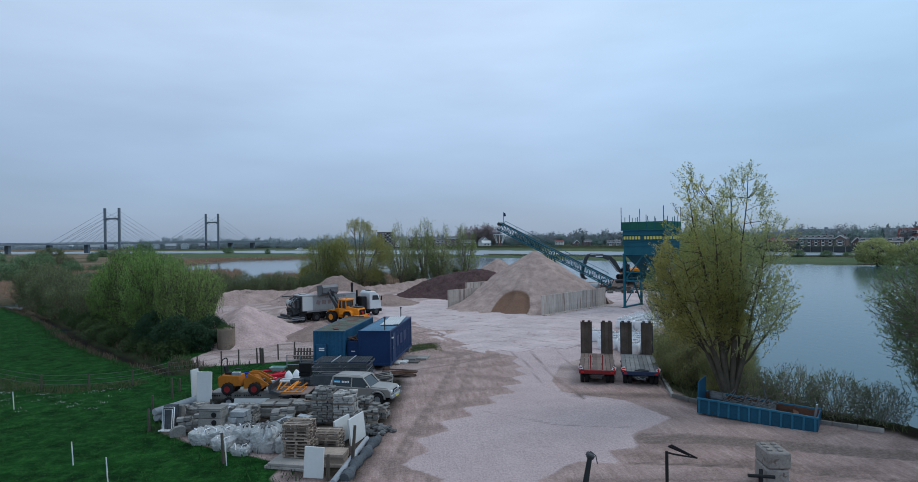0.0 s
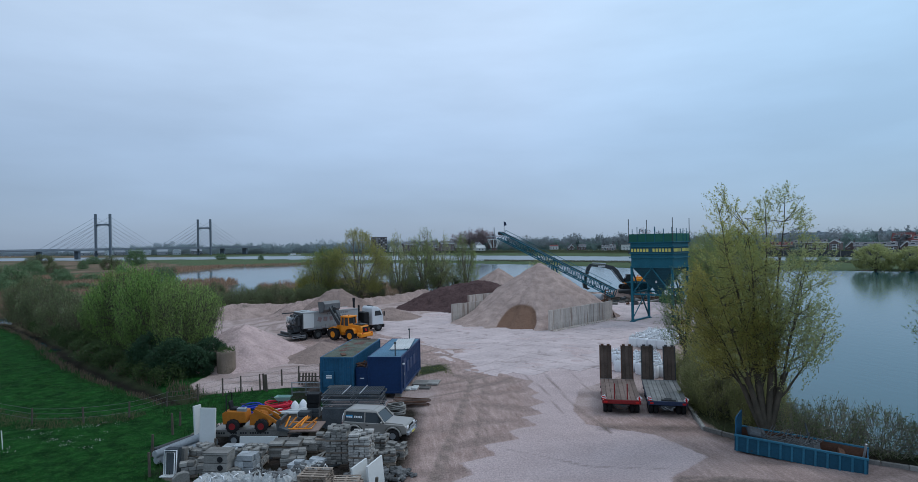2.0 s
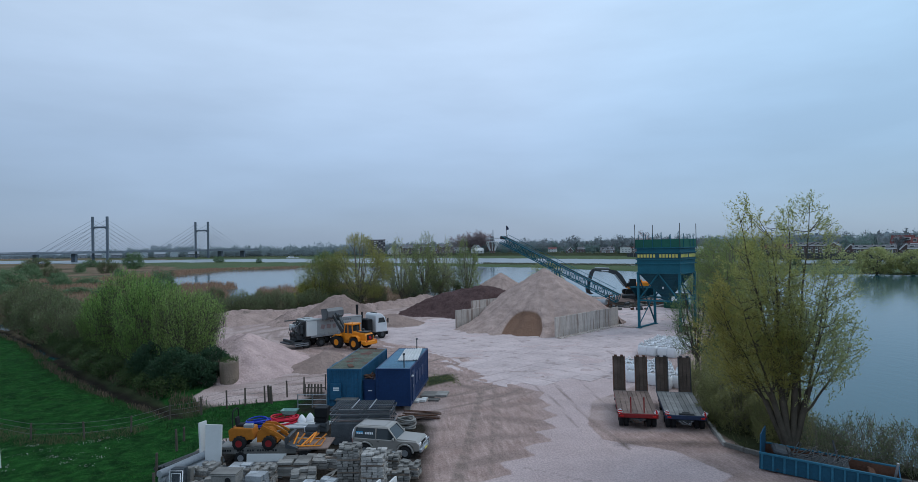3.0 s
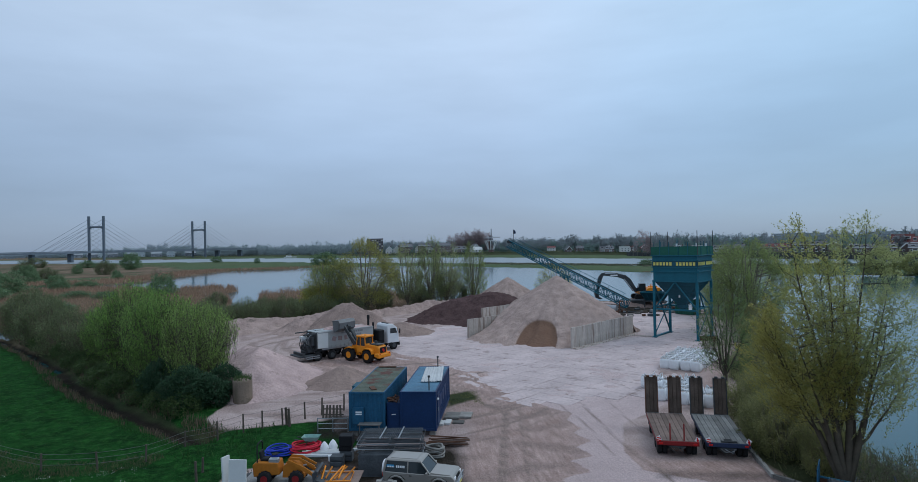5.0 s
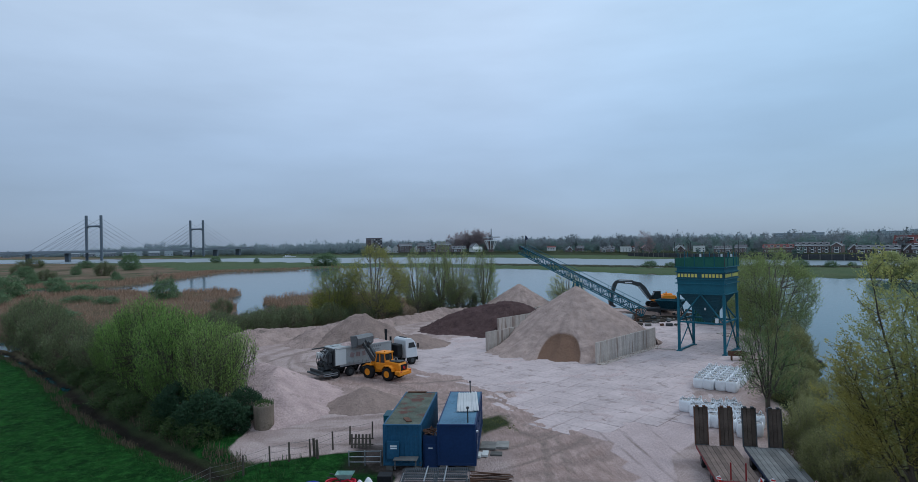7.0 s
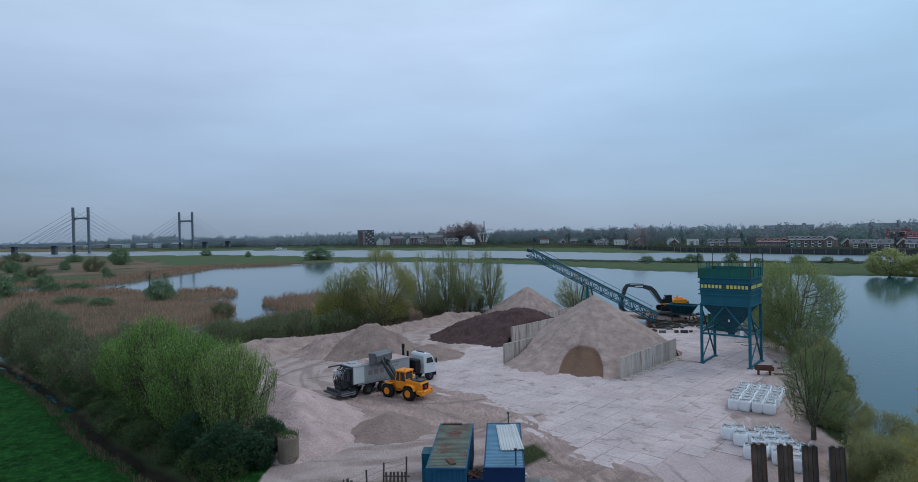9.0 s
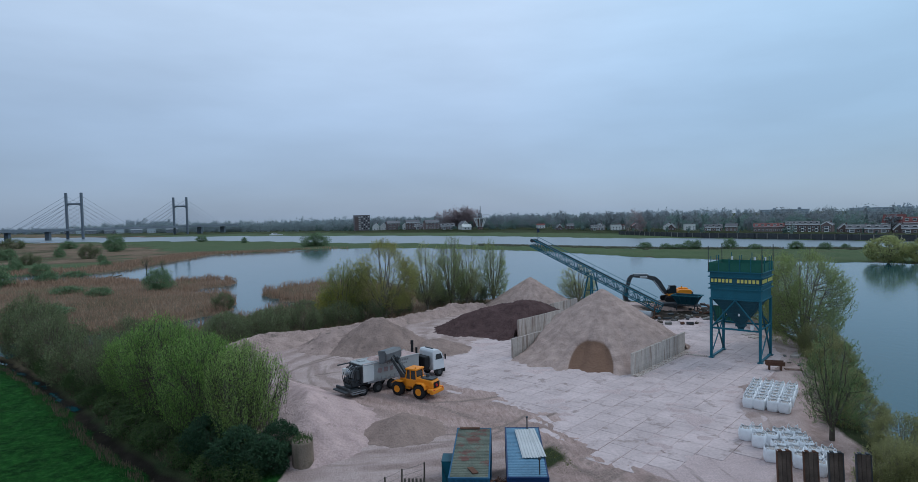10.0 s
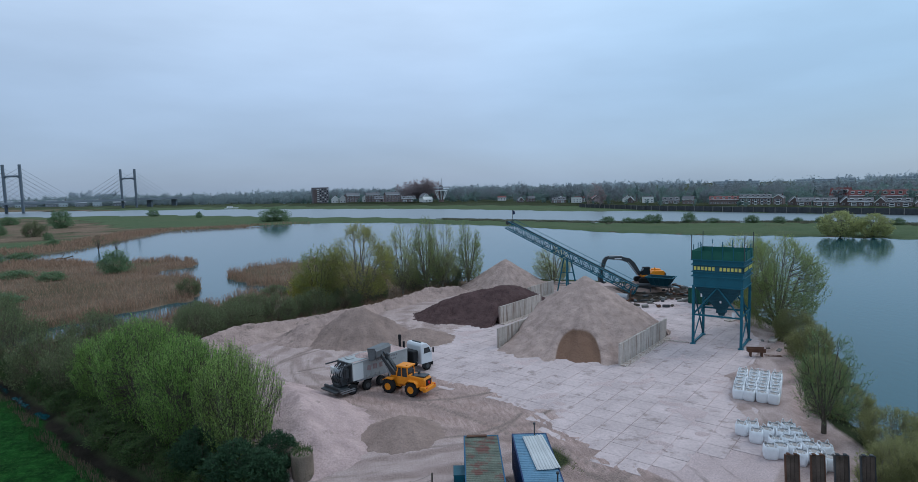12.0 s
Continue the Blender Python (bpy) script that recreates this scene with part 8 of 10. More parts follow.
for k in range(64):
    x, y, nx_, ny_ = along([(205, 500), (219, 420), (297, 276), (420, 150)], (k + 0.5) / 64)
    if pile_mesh is None:
        pile = part("pile", Shape().box((0, 0, 0), (0.35, 0.35, 3.9), cut=0.05), GREY_CONC, quay_wall, "grey mooring pile")
        pile_mesh = pile.data
    else:
        pile = new("pile", pile_mesh)
        pile.parent = quay_wall
    pile.matrix_basis = pose(x - nx_ * 0.6, y - ny_ * 0.6, 0.6)


def slab_block(x, y, rz, w, d, h, floors, mat, label, bay=None):
    b = thing("apartment_building", label, "apartment building", pose(x, y, town_rise(x) - 0.5, 0, 0, rz))
    part("wall", Shape().box((0, 0, h / 2), (w, d, h)), mat, b)
    part("roof", Shape().box((0, 0, h + 0.3), (w + 0.6, d + 0.6, 0.6)), bay or HAZY_PANE, b)
    cols = int(w / 6)
    for k in range(floors):
        for c in range(cols):
            part("window", Shape().box((-w / 2 + (c + 0.5) * w / cols, -d / 2 - 0.05, (k + 0.6) * h / floors), (w / cols * (0.86 if (c + k) % 3 else 0.5), 0.2, h / floors * 0.46)), HAZY_PANE, b)
        part("balcony", Shape().box((0, -d / 2 - 0.5, (k + 0.18) * h / floors), (w * 0.96, 1.0, h / floors * 0.34)), bay or HAZY_WALL, b)
    if floors:
        for x in (-w * 0.2, w * 0.3):
            part("lift_house", Shape().box((x, 0, h + 1.5), (4, 4, 2.4)), HAZY_PANE, b)
    return b


DARK_BRICK = material("dark_brick", (0.17, 0.15, 0.16), 0.9, var=0.15, scale=0.2)
block = slab_block(-17, 905, 10, 22, 14, 22, 0, DARK_BRICK, "dark brick apartment block beyond the river", DARK_BRICK)
part("stair_tower", Shape().box((-8.5, -8.2, 9.8), (5, 2.4, 19.6), cut=0.2), BRICK_FAR, block)
for k in range(7):
    part("balcony", Shape().box((-4.4, -7.7, 2.3 + 2.9 * k), (3.0, 1.4, 1.0)), PLASTER, block, "pale balcony")
    for c in range(4):
        part("window", Shape().box((-0.6 + 3.3 * c, -7.05, 2.6 + 2.9 * k), (1.7, 0.2, 1.5)), PLASTER if (k + c) % 3 == 0 else GLASS, block)
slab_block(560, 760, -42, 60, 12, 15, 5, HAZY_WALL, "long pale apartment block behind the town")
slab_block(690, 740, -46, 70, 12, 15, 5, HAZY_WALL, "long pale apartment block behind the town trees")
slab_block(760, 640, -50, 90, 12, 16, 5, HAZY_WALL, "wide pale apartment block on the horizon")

mill = thing("windmill", "old windmill with a white gallery and bare sails", "windmill", pose(124, 712, 2.1, 0, 0, 10))
part("base", Shape().lathe((0, 0, 0), 2, [(0, 3.4), (4.0, 3.0), (13.0, 2.4)], 8, False), material("mill_brick", (0.16, 0.11, 0.10), 0.9), mill)
part("gallery", Shape().lathe((0, 0, 13.0), 2, [(0, 7.6), (0.8, 7.6)], 12, False), WHITE, mill, "white gallery")
for i in range(8):
    a = 6.283 * (i + 0.5) / 8
    part("gallery_strut", Shape().tube((math.cos(a) * 3.2, math.sin(a) * 3.2, 3.0), (math.cos(a) * 7.2, math.sin(a) * 7.2, 13.0), 0.42, n=5), WHITE, mill)
part("body", Shape().lathe((0, 0, 13.8), 2, [(0, 3.0), (4.2, 2.2)], 8, False), DARK_BRICK, mill)
part("cap", Shape().lathe((0, 0, 18.0), 2, [(0, 2.5), (1.0, 2.1), (2.0, 0.3)], 10), DARK_BRICK, mill)
for i in range(4):
    a = radians(90 * i)
    e = Vector((math.cos(a) * 10.5, -3.4, 17.0 + math.sin(a) * 10.5))
    sl = part("sail", Shape().tube((0, -3.4, 17.0), e, 0.34, 0.2, 5), STEEL_GREY, mill)
    part("sail_lattice", Shape().tube(Vector((0, -3.4, 17.0)).lerp(e, 0.2) + Vector((-math.sin(a), 0, math.cos(a))) * 1.0, e + Vector((-math.sin(a), 0, math.cos(a))) * 1.0, 0.14, n=4), STEEL_GREY, sl)
shed = thing("mill_house", "white low house beside the windmill", "house", pose(108, 716, 2.1, 0, 0, 10))
part("wall", Shape().box((0, 0, 1.6), (11, 6, 3.2)), PLASTER, shed)
part("roof", Shape().prism([(-3.4, 3.1), (0, 6.4), (3.4, 3.1)], 0, -5.8, 5.8), PLASTER, shed, "pale roof")
part("window", Shape().box((-2, -3.03, 1.7), (1.6, 0.08, 1.2)), GLASS, shed)
part("window", Shape().box((2, -3.03, 1.7), (1.6, 0.08, 1.2)), GLASS, shed)

# cable-stayed bridge
P1, P2 = Vector((-401.6, 894.1, 0)), Vector((-304.6, 1025.8, 0))
run = (P2 - P1).normalized()
across = Vector((0.988, -0.153, 0)).normalized()
bridge = thing("cable_stayed_bridge", "pale concrete cable-stayed bridge with two H-shaped pylons", "bridge", pose(0, 0, 0))
A, B = P1 - run * 520, P2 + run * 110
dm = (A + B) / 2
part("deck", Shape().box((dm.x, dm.y, 11.2), ((B - A).length, 17, 1.9), turn(0, 0, math.degrees(math.atan2(run.y, run.x)))), BRIDGE, bridge)
part("parapet", Shape().box((dm.x + 8.4 * run.y, dm.y - 8.4 * run.x, 12.9), ((B - A).length, 0.4, 1.0), turn(0, 0, math.degrees(math.atan2(run.y, run.x)))), BRIDGE, bridge)
for k in range(17):
    p = A + (B - A) * (k + 0.4) / 17
    if min((p - P1).length, (p - P2).length, (p - (P1 + P2) / 2).length) > 32:
        part("pier", Shape().box((p.x, p.y, 4.5), (3, 10, 11), turn(0, 0, math.degrees(math.atan2(run.y, run.x)))), BRIDGE, bridge)
for P, top_z in ((P1, 61.8), (P2, 58.6)):
    for sgn in (-1, 1):
        q = P + across * 10.45 * sgn
        leg = part("pylon_leg", Shape().box((q.x, q.y, top_z / 2 - 1), (3.0, 3.0, top_z + 2), cut=0.4), BRIDGE, bridge)
        for k in range(7):
            for way in (-1, 1):
                end = P + across * 6.5 * sgn + run * way * (14 + 10.5 * k)
                part("stay_cable", Shape().tube((q.x, q.y, top_z * (0.42 + 0.085 * k)), (end.x, end.y, 12), 0.13, n=4, caps=False), BRIDGE, leg)
    part("pylon_beam", Shape().tube(P - across * 10.45 + Vector((0, 0, top_z * 0.755)), P + across * 10.45 + Vector((0, 0, top_z * 0.755)), 0.95, n=6).tube(P - across * 10.45 + Vector((0, 0, top_z * 0.70)), P - across * 6.4 + Vector((0, 0, top_z * 0.745)), 0.65, n=5).tube(P + across * 10.45 + Vector((0, 0, top_z * 0.70)), P + across * 6.4 + Vector((0, 0, top_z * 0.745)), 0.65, n=5), BRIDGE, bridge)


# ---- boats on the river ----
def river_boat(x, y, rz, k, label):
    b = thing("river_boat", label, "boat", pose(x, y, -1.0, 0, 0, rz), "river boats")
    hull = Shape()
    outline = [(-6, -1.6), (3, -1.8), (6.5, 0), (3, 1.8), (-6, 1.6)]
    hull.add([(px_ * k, py_ * k * 0.8, -0.3) for px_, py_ in outline] + [(px_ * k, py_ * k, 1.1 * k) for px_, py_ in outline], [(0, 1, 6, 5), (1, 2, 7, 6), (2, 3, 8, 7), (3, 4, 9, 8), (4, 0, 5, 9), (5, 6, 7, 8, 9)])
    part("hull", hull, WHITE, b)
    cab = part("cabin", Shape().box((-1.5 * k, 0, 1.7 * k), (5 * k, 2.4 * k, 1.3 * k), cut=0.15 * k), WHITE, b)
    part("cabin_window", Shape().box((-1.3 * k, 0, 1.9 * k), (4 * k, 2.46 * k, 0.5 * k)), GLASS, cab)
    return b


river_boat(-124, 800, 20, 1.3, "white motor cruiser on the river")
river_boat(269, 347, -60, 0.6, "small white boat moored at the quay")
river_boat(304, 357, -55, 0.55, "small white boat moored under the quay wall")


# ---- low-loader trailers ----
def low_loader(m, label, paint, deck_mat, stakes):
    """Local x across, y from the drawbar end to the ramps."""
    W, L = 2.36, 5.9
    t = thing("low_loader_trailer", label, "trailer", m, group="low-loader trailers")
    for i in range(8):
        part("deck_plank", Shape().box((-W / 2 + (i + 0.5) * W / 8, L / 2, 0.93), (W / 8 - 0.02, L - 0.16, 0.07), cut=0.008), deck_mat, t)
    part("frame", Shape().box((0, 0.06, 0.82), (W, 0.12, 0.24), cut=0.015).box((0, L - 0.06, 0.82), (W, 0.12, 0.24), cut=0.015).box((-W / 2 + 0.06, L / 2, 0.8), (0.12, L - 0.26, 0.2), cut=0.015).box((W / 2 - 0.06, L / 2, 0.8), (0.12, L - 0.26, 0.2), cut=0.015).box((0, L / 2, 0.78), (0.5, L - 0.3, 0.2)), paint, t)
    ty, ri = tyre_mesh(0.4, 0.26), rim_mesh(0.4, 0.26, STEEL_DARK)
    for y in (0.75, 1.75, L - 1.3):
        for x in (-0.98, -0.68, 0.68, 0.98):
            w = new("wheel", ty)
            w.parent, w.matrix_basis = t, pose(x, y, 0.4, 0, 0, 90)
            r = new("rim", ri)
            r.parent = w
        part("axle", Shape().tube((-1.0, y, 0.42), (1.0, y, 0.42), 0.07), STEEL_DARK, t)
    for k in range(5):
        part("coupling_chain", Shape().path([(-0.5 + 0.1 * k, -0.06, 0.66 - 0.03 * (k % 2)), (-0.25 + 0.07 * k, -0.1, 0.42 + 0.04 * k), (0.05 + 0.06 * k, -0.09, 0.5 - 0.03 * k), (0.42 - 0.04 * k, -0.06, 0.64)], 0.026, 5), (RUST if stakes else STEEL_GREY) if k % 2 else STEEL_DARK, t)
    part("drawbar", Shape().tube((0, 0.0, 0.55), (0, 0.6, 0.4), 0.06).tube((-0.4, 0.1, 0.6), (0.4, 0.1, 0.6), 0.05), STEEL_DARK, t)
    for x in (-1, 1):
        mk = part("marker_board", Shape().box((x * (W / 2 - 0.1), -0.02, 1.1), (0.24, 0.03, 0.26), turn(0, x * 28, 0), 0.005), WHITE, t, "red and white marker board")
        for k in (-0.1, 0.03):
            part("stripe", Shape().box((x * (W / 2 - 0.1), -0.038, 1.1 + k), (0.23, 0.01, 0.07), turn(0, x * 28 + 38, 0)), LIGHT_RED, mk)
        part("rear_light", Shape().box((x * (W / 2 - 0.22), -0.015, 0.82), (0.2, 0.05, 0.1)), LIGHT_RED, t)
        for k in range(3):
            part("lash_ring", Shape().box((x * (W / 2 + 0.02), 1.0 + 1.6 * k, 0.75), (0.06, 0.14, 0.16), cut=0.02), STEEL_DARK, t)
    if stakes:
        for x in (-0.42, 0.36):
            part("stake", Shape().box((x, 0.16, 1.45), (0.07, 0.07, 1.0), cut=0.01), RED, t, "red steel stake")
    else:
        part("winch_well", Shape().box((0.05, 0.2, 0.985), (0.9, 0.26, 0.05), cut=0.02).box((0.05, 0.5, 0.98), (0.4, 0.4, 0.03)), BLACK, t, "dark winch well")
    for x in (-0.76, 0.76):
        rp = part("ramp", Shape().box((x - 0.4, L + 0.45, 2.05), (0.06, 0.2, 2.5), turn(-7, 0, 0), 0.01).box((x + 0.4, L + 0.45, 2.05), (0.06, 0.2, 2.5), turn(-7, 0, 0), 0.01).box((x, L + 0.5, 2.05), (0.74, 0.08, 2.42), turn(-7, 0, 0)), RUST if stakes else STEEL_DARK, t, "raised loading ramp")
        for k in range(3):
            part("ramp_plank", Shape().box((x - 0.25 + 0.25 * k, L + 0.43, 2.05), (0.235, 0.09, 2.4), turn(-7, 0, 0), 0.01), RAMP_WOOD, rp)
        for e in (-0.22, 0.22):
            part("ramp_lip", Shape().box((x + e, L + 0.6, 3.32), (0.22, 0.22, 0.1), cut=0.03), RUST if stakes else STEEL_DARK, rp)
        part("hinge", Shape().tube((x - 0.42, L + 0.12, 0.86), (x + 0.42, L + 0.12, 0.86), 0.06), STEEL_DARK, rp)
    return t


low_loader(pose(16.86, 44.85, 0, 0, 0, -18.5), "red low-loader trailer with a worn plank deck and raised ramps", RED, DECK_WOOD, True)
low_loader(pose(19.5, 44.0, 0, 0, 0, -20), "navy low-loader trailer with a grey plank deck and raised ramps", NAVY, DECK_GREY, False)


# ---- big bags ----
def big_bag_parts(seed):
    rnd = random.Random(seed)
    k = 12
    s = Shape()
    rings = []
    for z, r in ((0.0, 0.42), (0.08, 0.47), (0.4, 0.5), (0.75, 0.485), (0.92, 0.45), (0.95, 0.40)):
        ring = []
        for i in range(k * 2):
            a = math.pi * i / k
            c, d = math.cos(a), math.sin(a)
            q = (abs(c) ** 5 + abs(d) ** 5) ** (-1 / 5)
            j = 1 + rnd.uniform(-0.025, 0.025)
            ring.append((c * q * r * j, d * q * r * j, z + rnd.uniform(-0.015, 0.015)))
        rings.append(ring)
    n = 2 * k
    s.add([p for r in rings for p in r], [(a * n + i, a * n + (i + 1) % n, (a + 1) * n + (i + 1) % n, (a + 1) * n + i) for a in range(len(rings) - 1) for i in range(n)], True)
    loops = []
    for x in (-1, 1):
        for y in (-1, 1):
            e = Shape()
            b = Vector((x * 0.38, y * 0.38, 0.88))
            t = b + Vector((-x * rnd.uniform(0.0, 0.14), -y * rnd.uniform(0, 0.14), rnd.uniform(0.2, 0.36)))
            c = b + Vector((-x * 0.26, 0, 0))
            pts = [b, b.lerp(t, 0.6) + Vector((0, 0, 0.05)), t, t.lerp(c, 0.5) + Vector((0, 0, 0.05)), c]
            e.path(pts, 0.032, 5)
            loops.append(e.mesh("lifting_loop", BAG))
    fill = Shape().lathe((0, 0, 0.86), 2, [(0, 0.42), (0.04, 0.3), (0.09, 0.05)], 12)
    return s.mesh("sack", BAG), loops, fill.mesh("fill", BAG_FILL)


bag_sets = [big_bag_parts(100 + k) for k in range(4)]


def big_bag(x, y, rz, k, label, group):
    sack, loops, fill = bag_sets[k % 4]
    b = thing("big_bag", label, "big bag", pose(x, y, 0.02, 0, 0, rz), group)
    part("sack", sack, None, b)
    part("fill", fill, None, b, "grey gravel fill")
    for l_ in loops:
        part("lifting_loop", l_, None, b)
    return b


o0, du, dv = Vector((27.4, 68.1)), Vector((0.745, -0.70)), Vector((0.72, 0.78))
for r in range(7):
    for c in range(4):
        p = o0 + du * c * 0.99 + dv * r * 0.99 + Vector((random.uniform(-0.07, 0.07), random.uniform(-0.07, 0.07)))
        big_bag(p.x, p.y, -43 + random.uniform(-7, 7), r * 4 + c + r, "full white woven big bag in a tight block of rows", "block of big bags")
for i, (x, y) in enumerate(((22.4, 61.1), (23.2, 60.9), (22.5, 59.6), (23.5, 59.6), (24.6, 60.1), (25.7, 59.9), (24.4, 59.0), (25.4, 58.8), (22.9, 58.0), (23.9, 57.9), (24.9, 57.6), (22.4, 56.9), (23.4, 56.7), (24.5, 56.5), (22.9, 55.6), (23.9, 55.4), (23.2, 54.3), (24.2, 54.4), (25.4, 56.0), (21.6, 57.0))):
    big_bag(x, y, random.uniform(-50, -20), i, "full white woven big bag in a loose cluster near the trailers", "cluster of big bags")


# ---- waste skip ----
# one scuffed blue paint: panel darkened, ribs and rim brightened, as light would
SKIP_BLUE = material("scuffed_shaded_blue", (0.010, 0.068, 0.115), 0.6, var=0.3, spots=0.3, spot_color=(0.05, 0.045, 0.04), spot_scale=2)
SKIP_RIB = material("worn_lit_blue", (0.024, 0.125, 0.195), 0.6, var=0.25, spots=0.25, spot_color=(0.12, 0.13, 0.13), spot_scale=3)
skip = thing("waste_skip", "long blue steel waste skip with rust inside and scrap bars", "skip", pose(19.95, 37.6, 0.12, 0, 2.0, -41))
SL, SW, SH = 5.65, 1.75, 0.8
part("side_panel", Shape().box((SL / 2, 0.02, SH / 2), (SL, 0.05, SH), None, 0.008), SKIP_BLUE, skip)
part("side_panel", Shape().box((SL / 2, SW - 0.03, SH / 2), (SL, 0.05, SH), cut=0.008), BLUE_OLD, skip)
part("lining", Shape().box((SL / 2, 0.062, SH / 2 + 0.03), (SL - 0.1, 0.008, SH - 0.1)).box((SL / 2, SW - 0.062, SH / 2 + 0.03), (SL - 0.1, 0.008, SH - 0.1)).box((SL - 0.065, SW / 2, SH / 2 + 0.03), (0.008, SW - 0.14, SH - 0.1)), RUST, skip, "rusty inside")
part("end_panel", Shape().box((SL - 0.03, SW / 2, SH / 2), (0.05, SW - 0.12, SH), cut=0.008), BLUE_OLD, skip)
part("head_panel", Shape().box((0.03, SW / 2, 0.85), (0.06, SW - 0.12, 1.7), cut=0.01), BLUE_OLD, skip, "high head panel")
part("floor", Shape().box((SL / 2, SW / 2, 0.1), (SL - 0.1, SW - 0.14, 0.06)), RUST, skip)
for x0, x1, y in ((0, SL, 0.0), (0, SL, SW)):
    part("rim", Shape().box((SL / 2, y, SH), (SL + 0.04, 0.12, 0.1), cut=0.015), SKIP_RIB, skip)
for k in range(12):
    for y in (-0.045, SW + 0.045):
        part("rib", Shape().box((0.12 + k * (SL - 0.24) / 11, y + (0.06 if y < 0 else 0), SH / 2 - 0.02), (0.1, 0.15, SH - 0.06), cut=0.012), SKIP_RIB, skip)
for k in range(26):
    x = random.uniform(1.2, 3.6)
    sc = Shape().tube((x, random.uniform(0.2, 0.5), 0.75 + random.uniform(0, 0.2)), (x + random.uniform(-0.5, 0.9), random.uniform(1.2, 1.6), 0.9 + random.uniform(0, 0.3)), random.uniform(0.012, 0.022), n=5)
    part("scrap_bar", sc, STEEL_DARK, skip)
part("scrap_sheet", Shape().box((2.4, 0.9, 0.62), (2.6, 1.3, 0.06), turn(4, -3, 6)).box((0.9, 0.8, 0.85), (0.9, 0.8, 0.3), turn(10, 12, 20), 0.1), TARP_GREY, skip, "crumpled grey waste")
part("scrap_post", Shape().tube((3.4, 1.0, 0.3), (3.0, 1.5, 1.6), 0.035, n=6), STEEL_DARK, skip)
part("scrap_post", Shape().tube((5.4, 0.7, 0.2), (5.55, 0.5, 1.35), 0.04, n=6), STEEL_GREY, skip)
part("scrap_post", Shape().box((4.6, 0.9, 0.5), (0.3, 1.2, 0.2), turn(5, 20, 10), 0.03), RUST, skip)


# ---- off-road car ----
car = thing("off_road_car", "silver three-door off-road car with blue lettered side windows", "car", pose(1.72, 43.25, 0, 0, 0, -20.5) @ Matrix.Diagonal((0.9, 0.9, 0.88, 1)))
CT, CR = tyre_mesh(0.40, 0.26), rim_mesh(0.40, 0.26, STEEL_GREY)
for x in (1.33, -1.22):
    for y in (-0.8, 0.8):
        wheel(car, x, y, 0.40, CT, CR)
body_side = [(-2.05, 0.62), (-2.08, 1.08), (-2.0, 1.14), (2.05, 1.1), (2.2, 0.95), (2.22, 0.55), (1.86, 0.5), (1.8, 0.78), (1.58, 0.94), (1.08, 0.94), (0.86, 0.78), (0.8, 0.42), (-0.7, 0.42), (-0.76, 0.78), (-0.98, 0.94), (-1.46, 0.94), (-1.68, 0.78), (-1.74, 0.55)]
part("body", Shape().prism(body_side, 1, -0.86, 0.86).soft(0.07), SILVER, car)
part("bonnet", Shape().prism([(0.72, 1.1), (0.78, 1.2), (1.95, 1.14), (2.12, 1.05), (2.1, 1.0), (0.72, 1.05)], 1, -0.76, 0.76).soft(0.05), SILVER, car)
def taper(s, lo, hi, z0, z1, wl, wh):
    s.add([(lo[0], -wl, z0), (lo[1], -wl, z0), (lo[1], wl, z0), (lo[0], wl, z0), (hi[0], -wh, z1), (hi[1], -wh, z1), (hi[1], wh, z1), (hi[0], wh, z1)],
          [(3, 2, 1, 0), (4, 5, 6, 7), (0, 1, 5, 4), (1, 2, 6, 5), (2, 3, 7, 6), (3, 0, 4, 7)])
    return s
gh = part("cabin", taper(Shape(), (-2.03, 0.8), (-1.9, 0.2), 1.1, 1.76, 0.83, 0.7), GLASS, car, "dark cabin glass")
part("roof", taper(taper(Shape(), (-1.95, 0.3), (-1.9, 0.22), 1.74, 1.82, 0.74, 0.70), (-1.9, 0.22), (-1.7, 0.1), 1.82, 1.86, 0.70, 0.6).soft(0.03), SILVER, car)
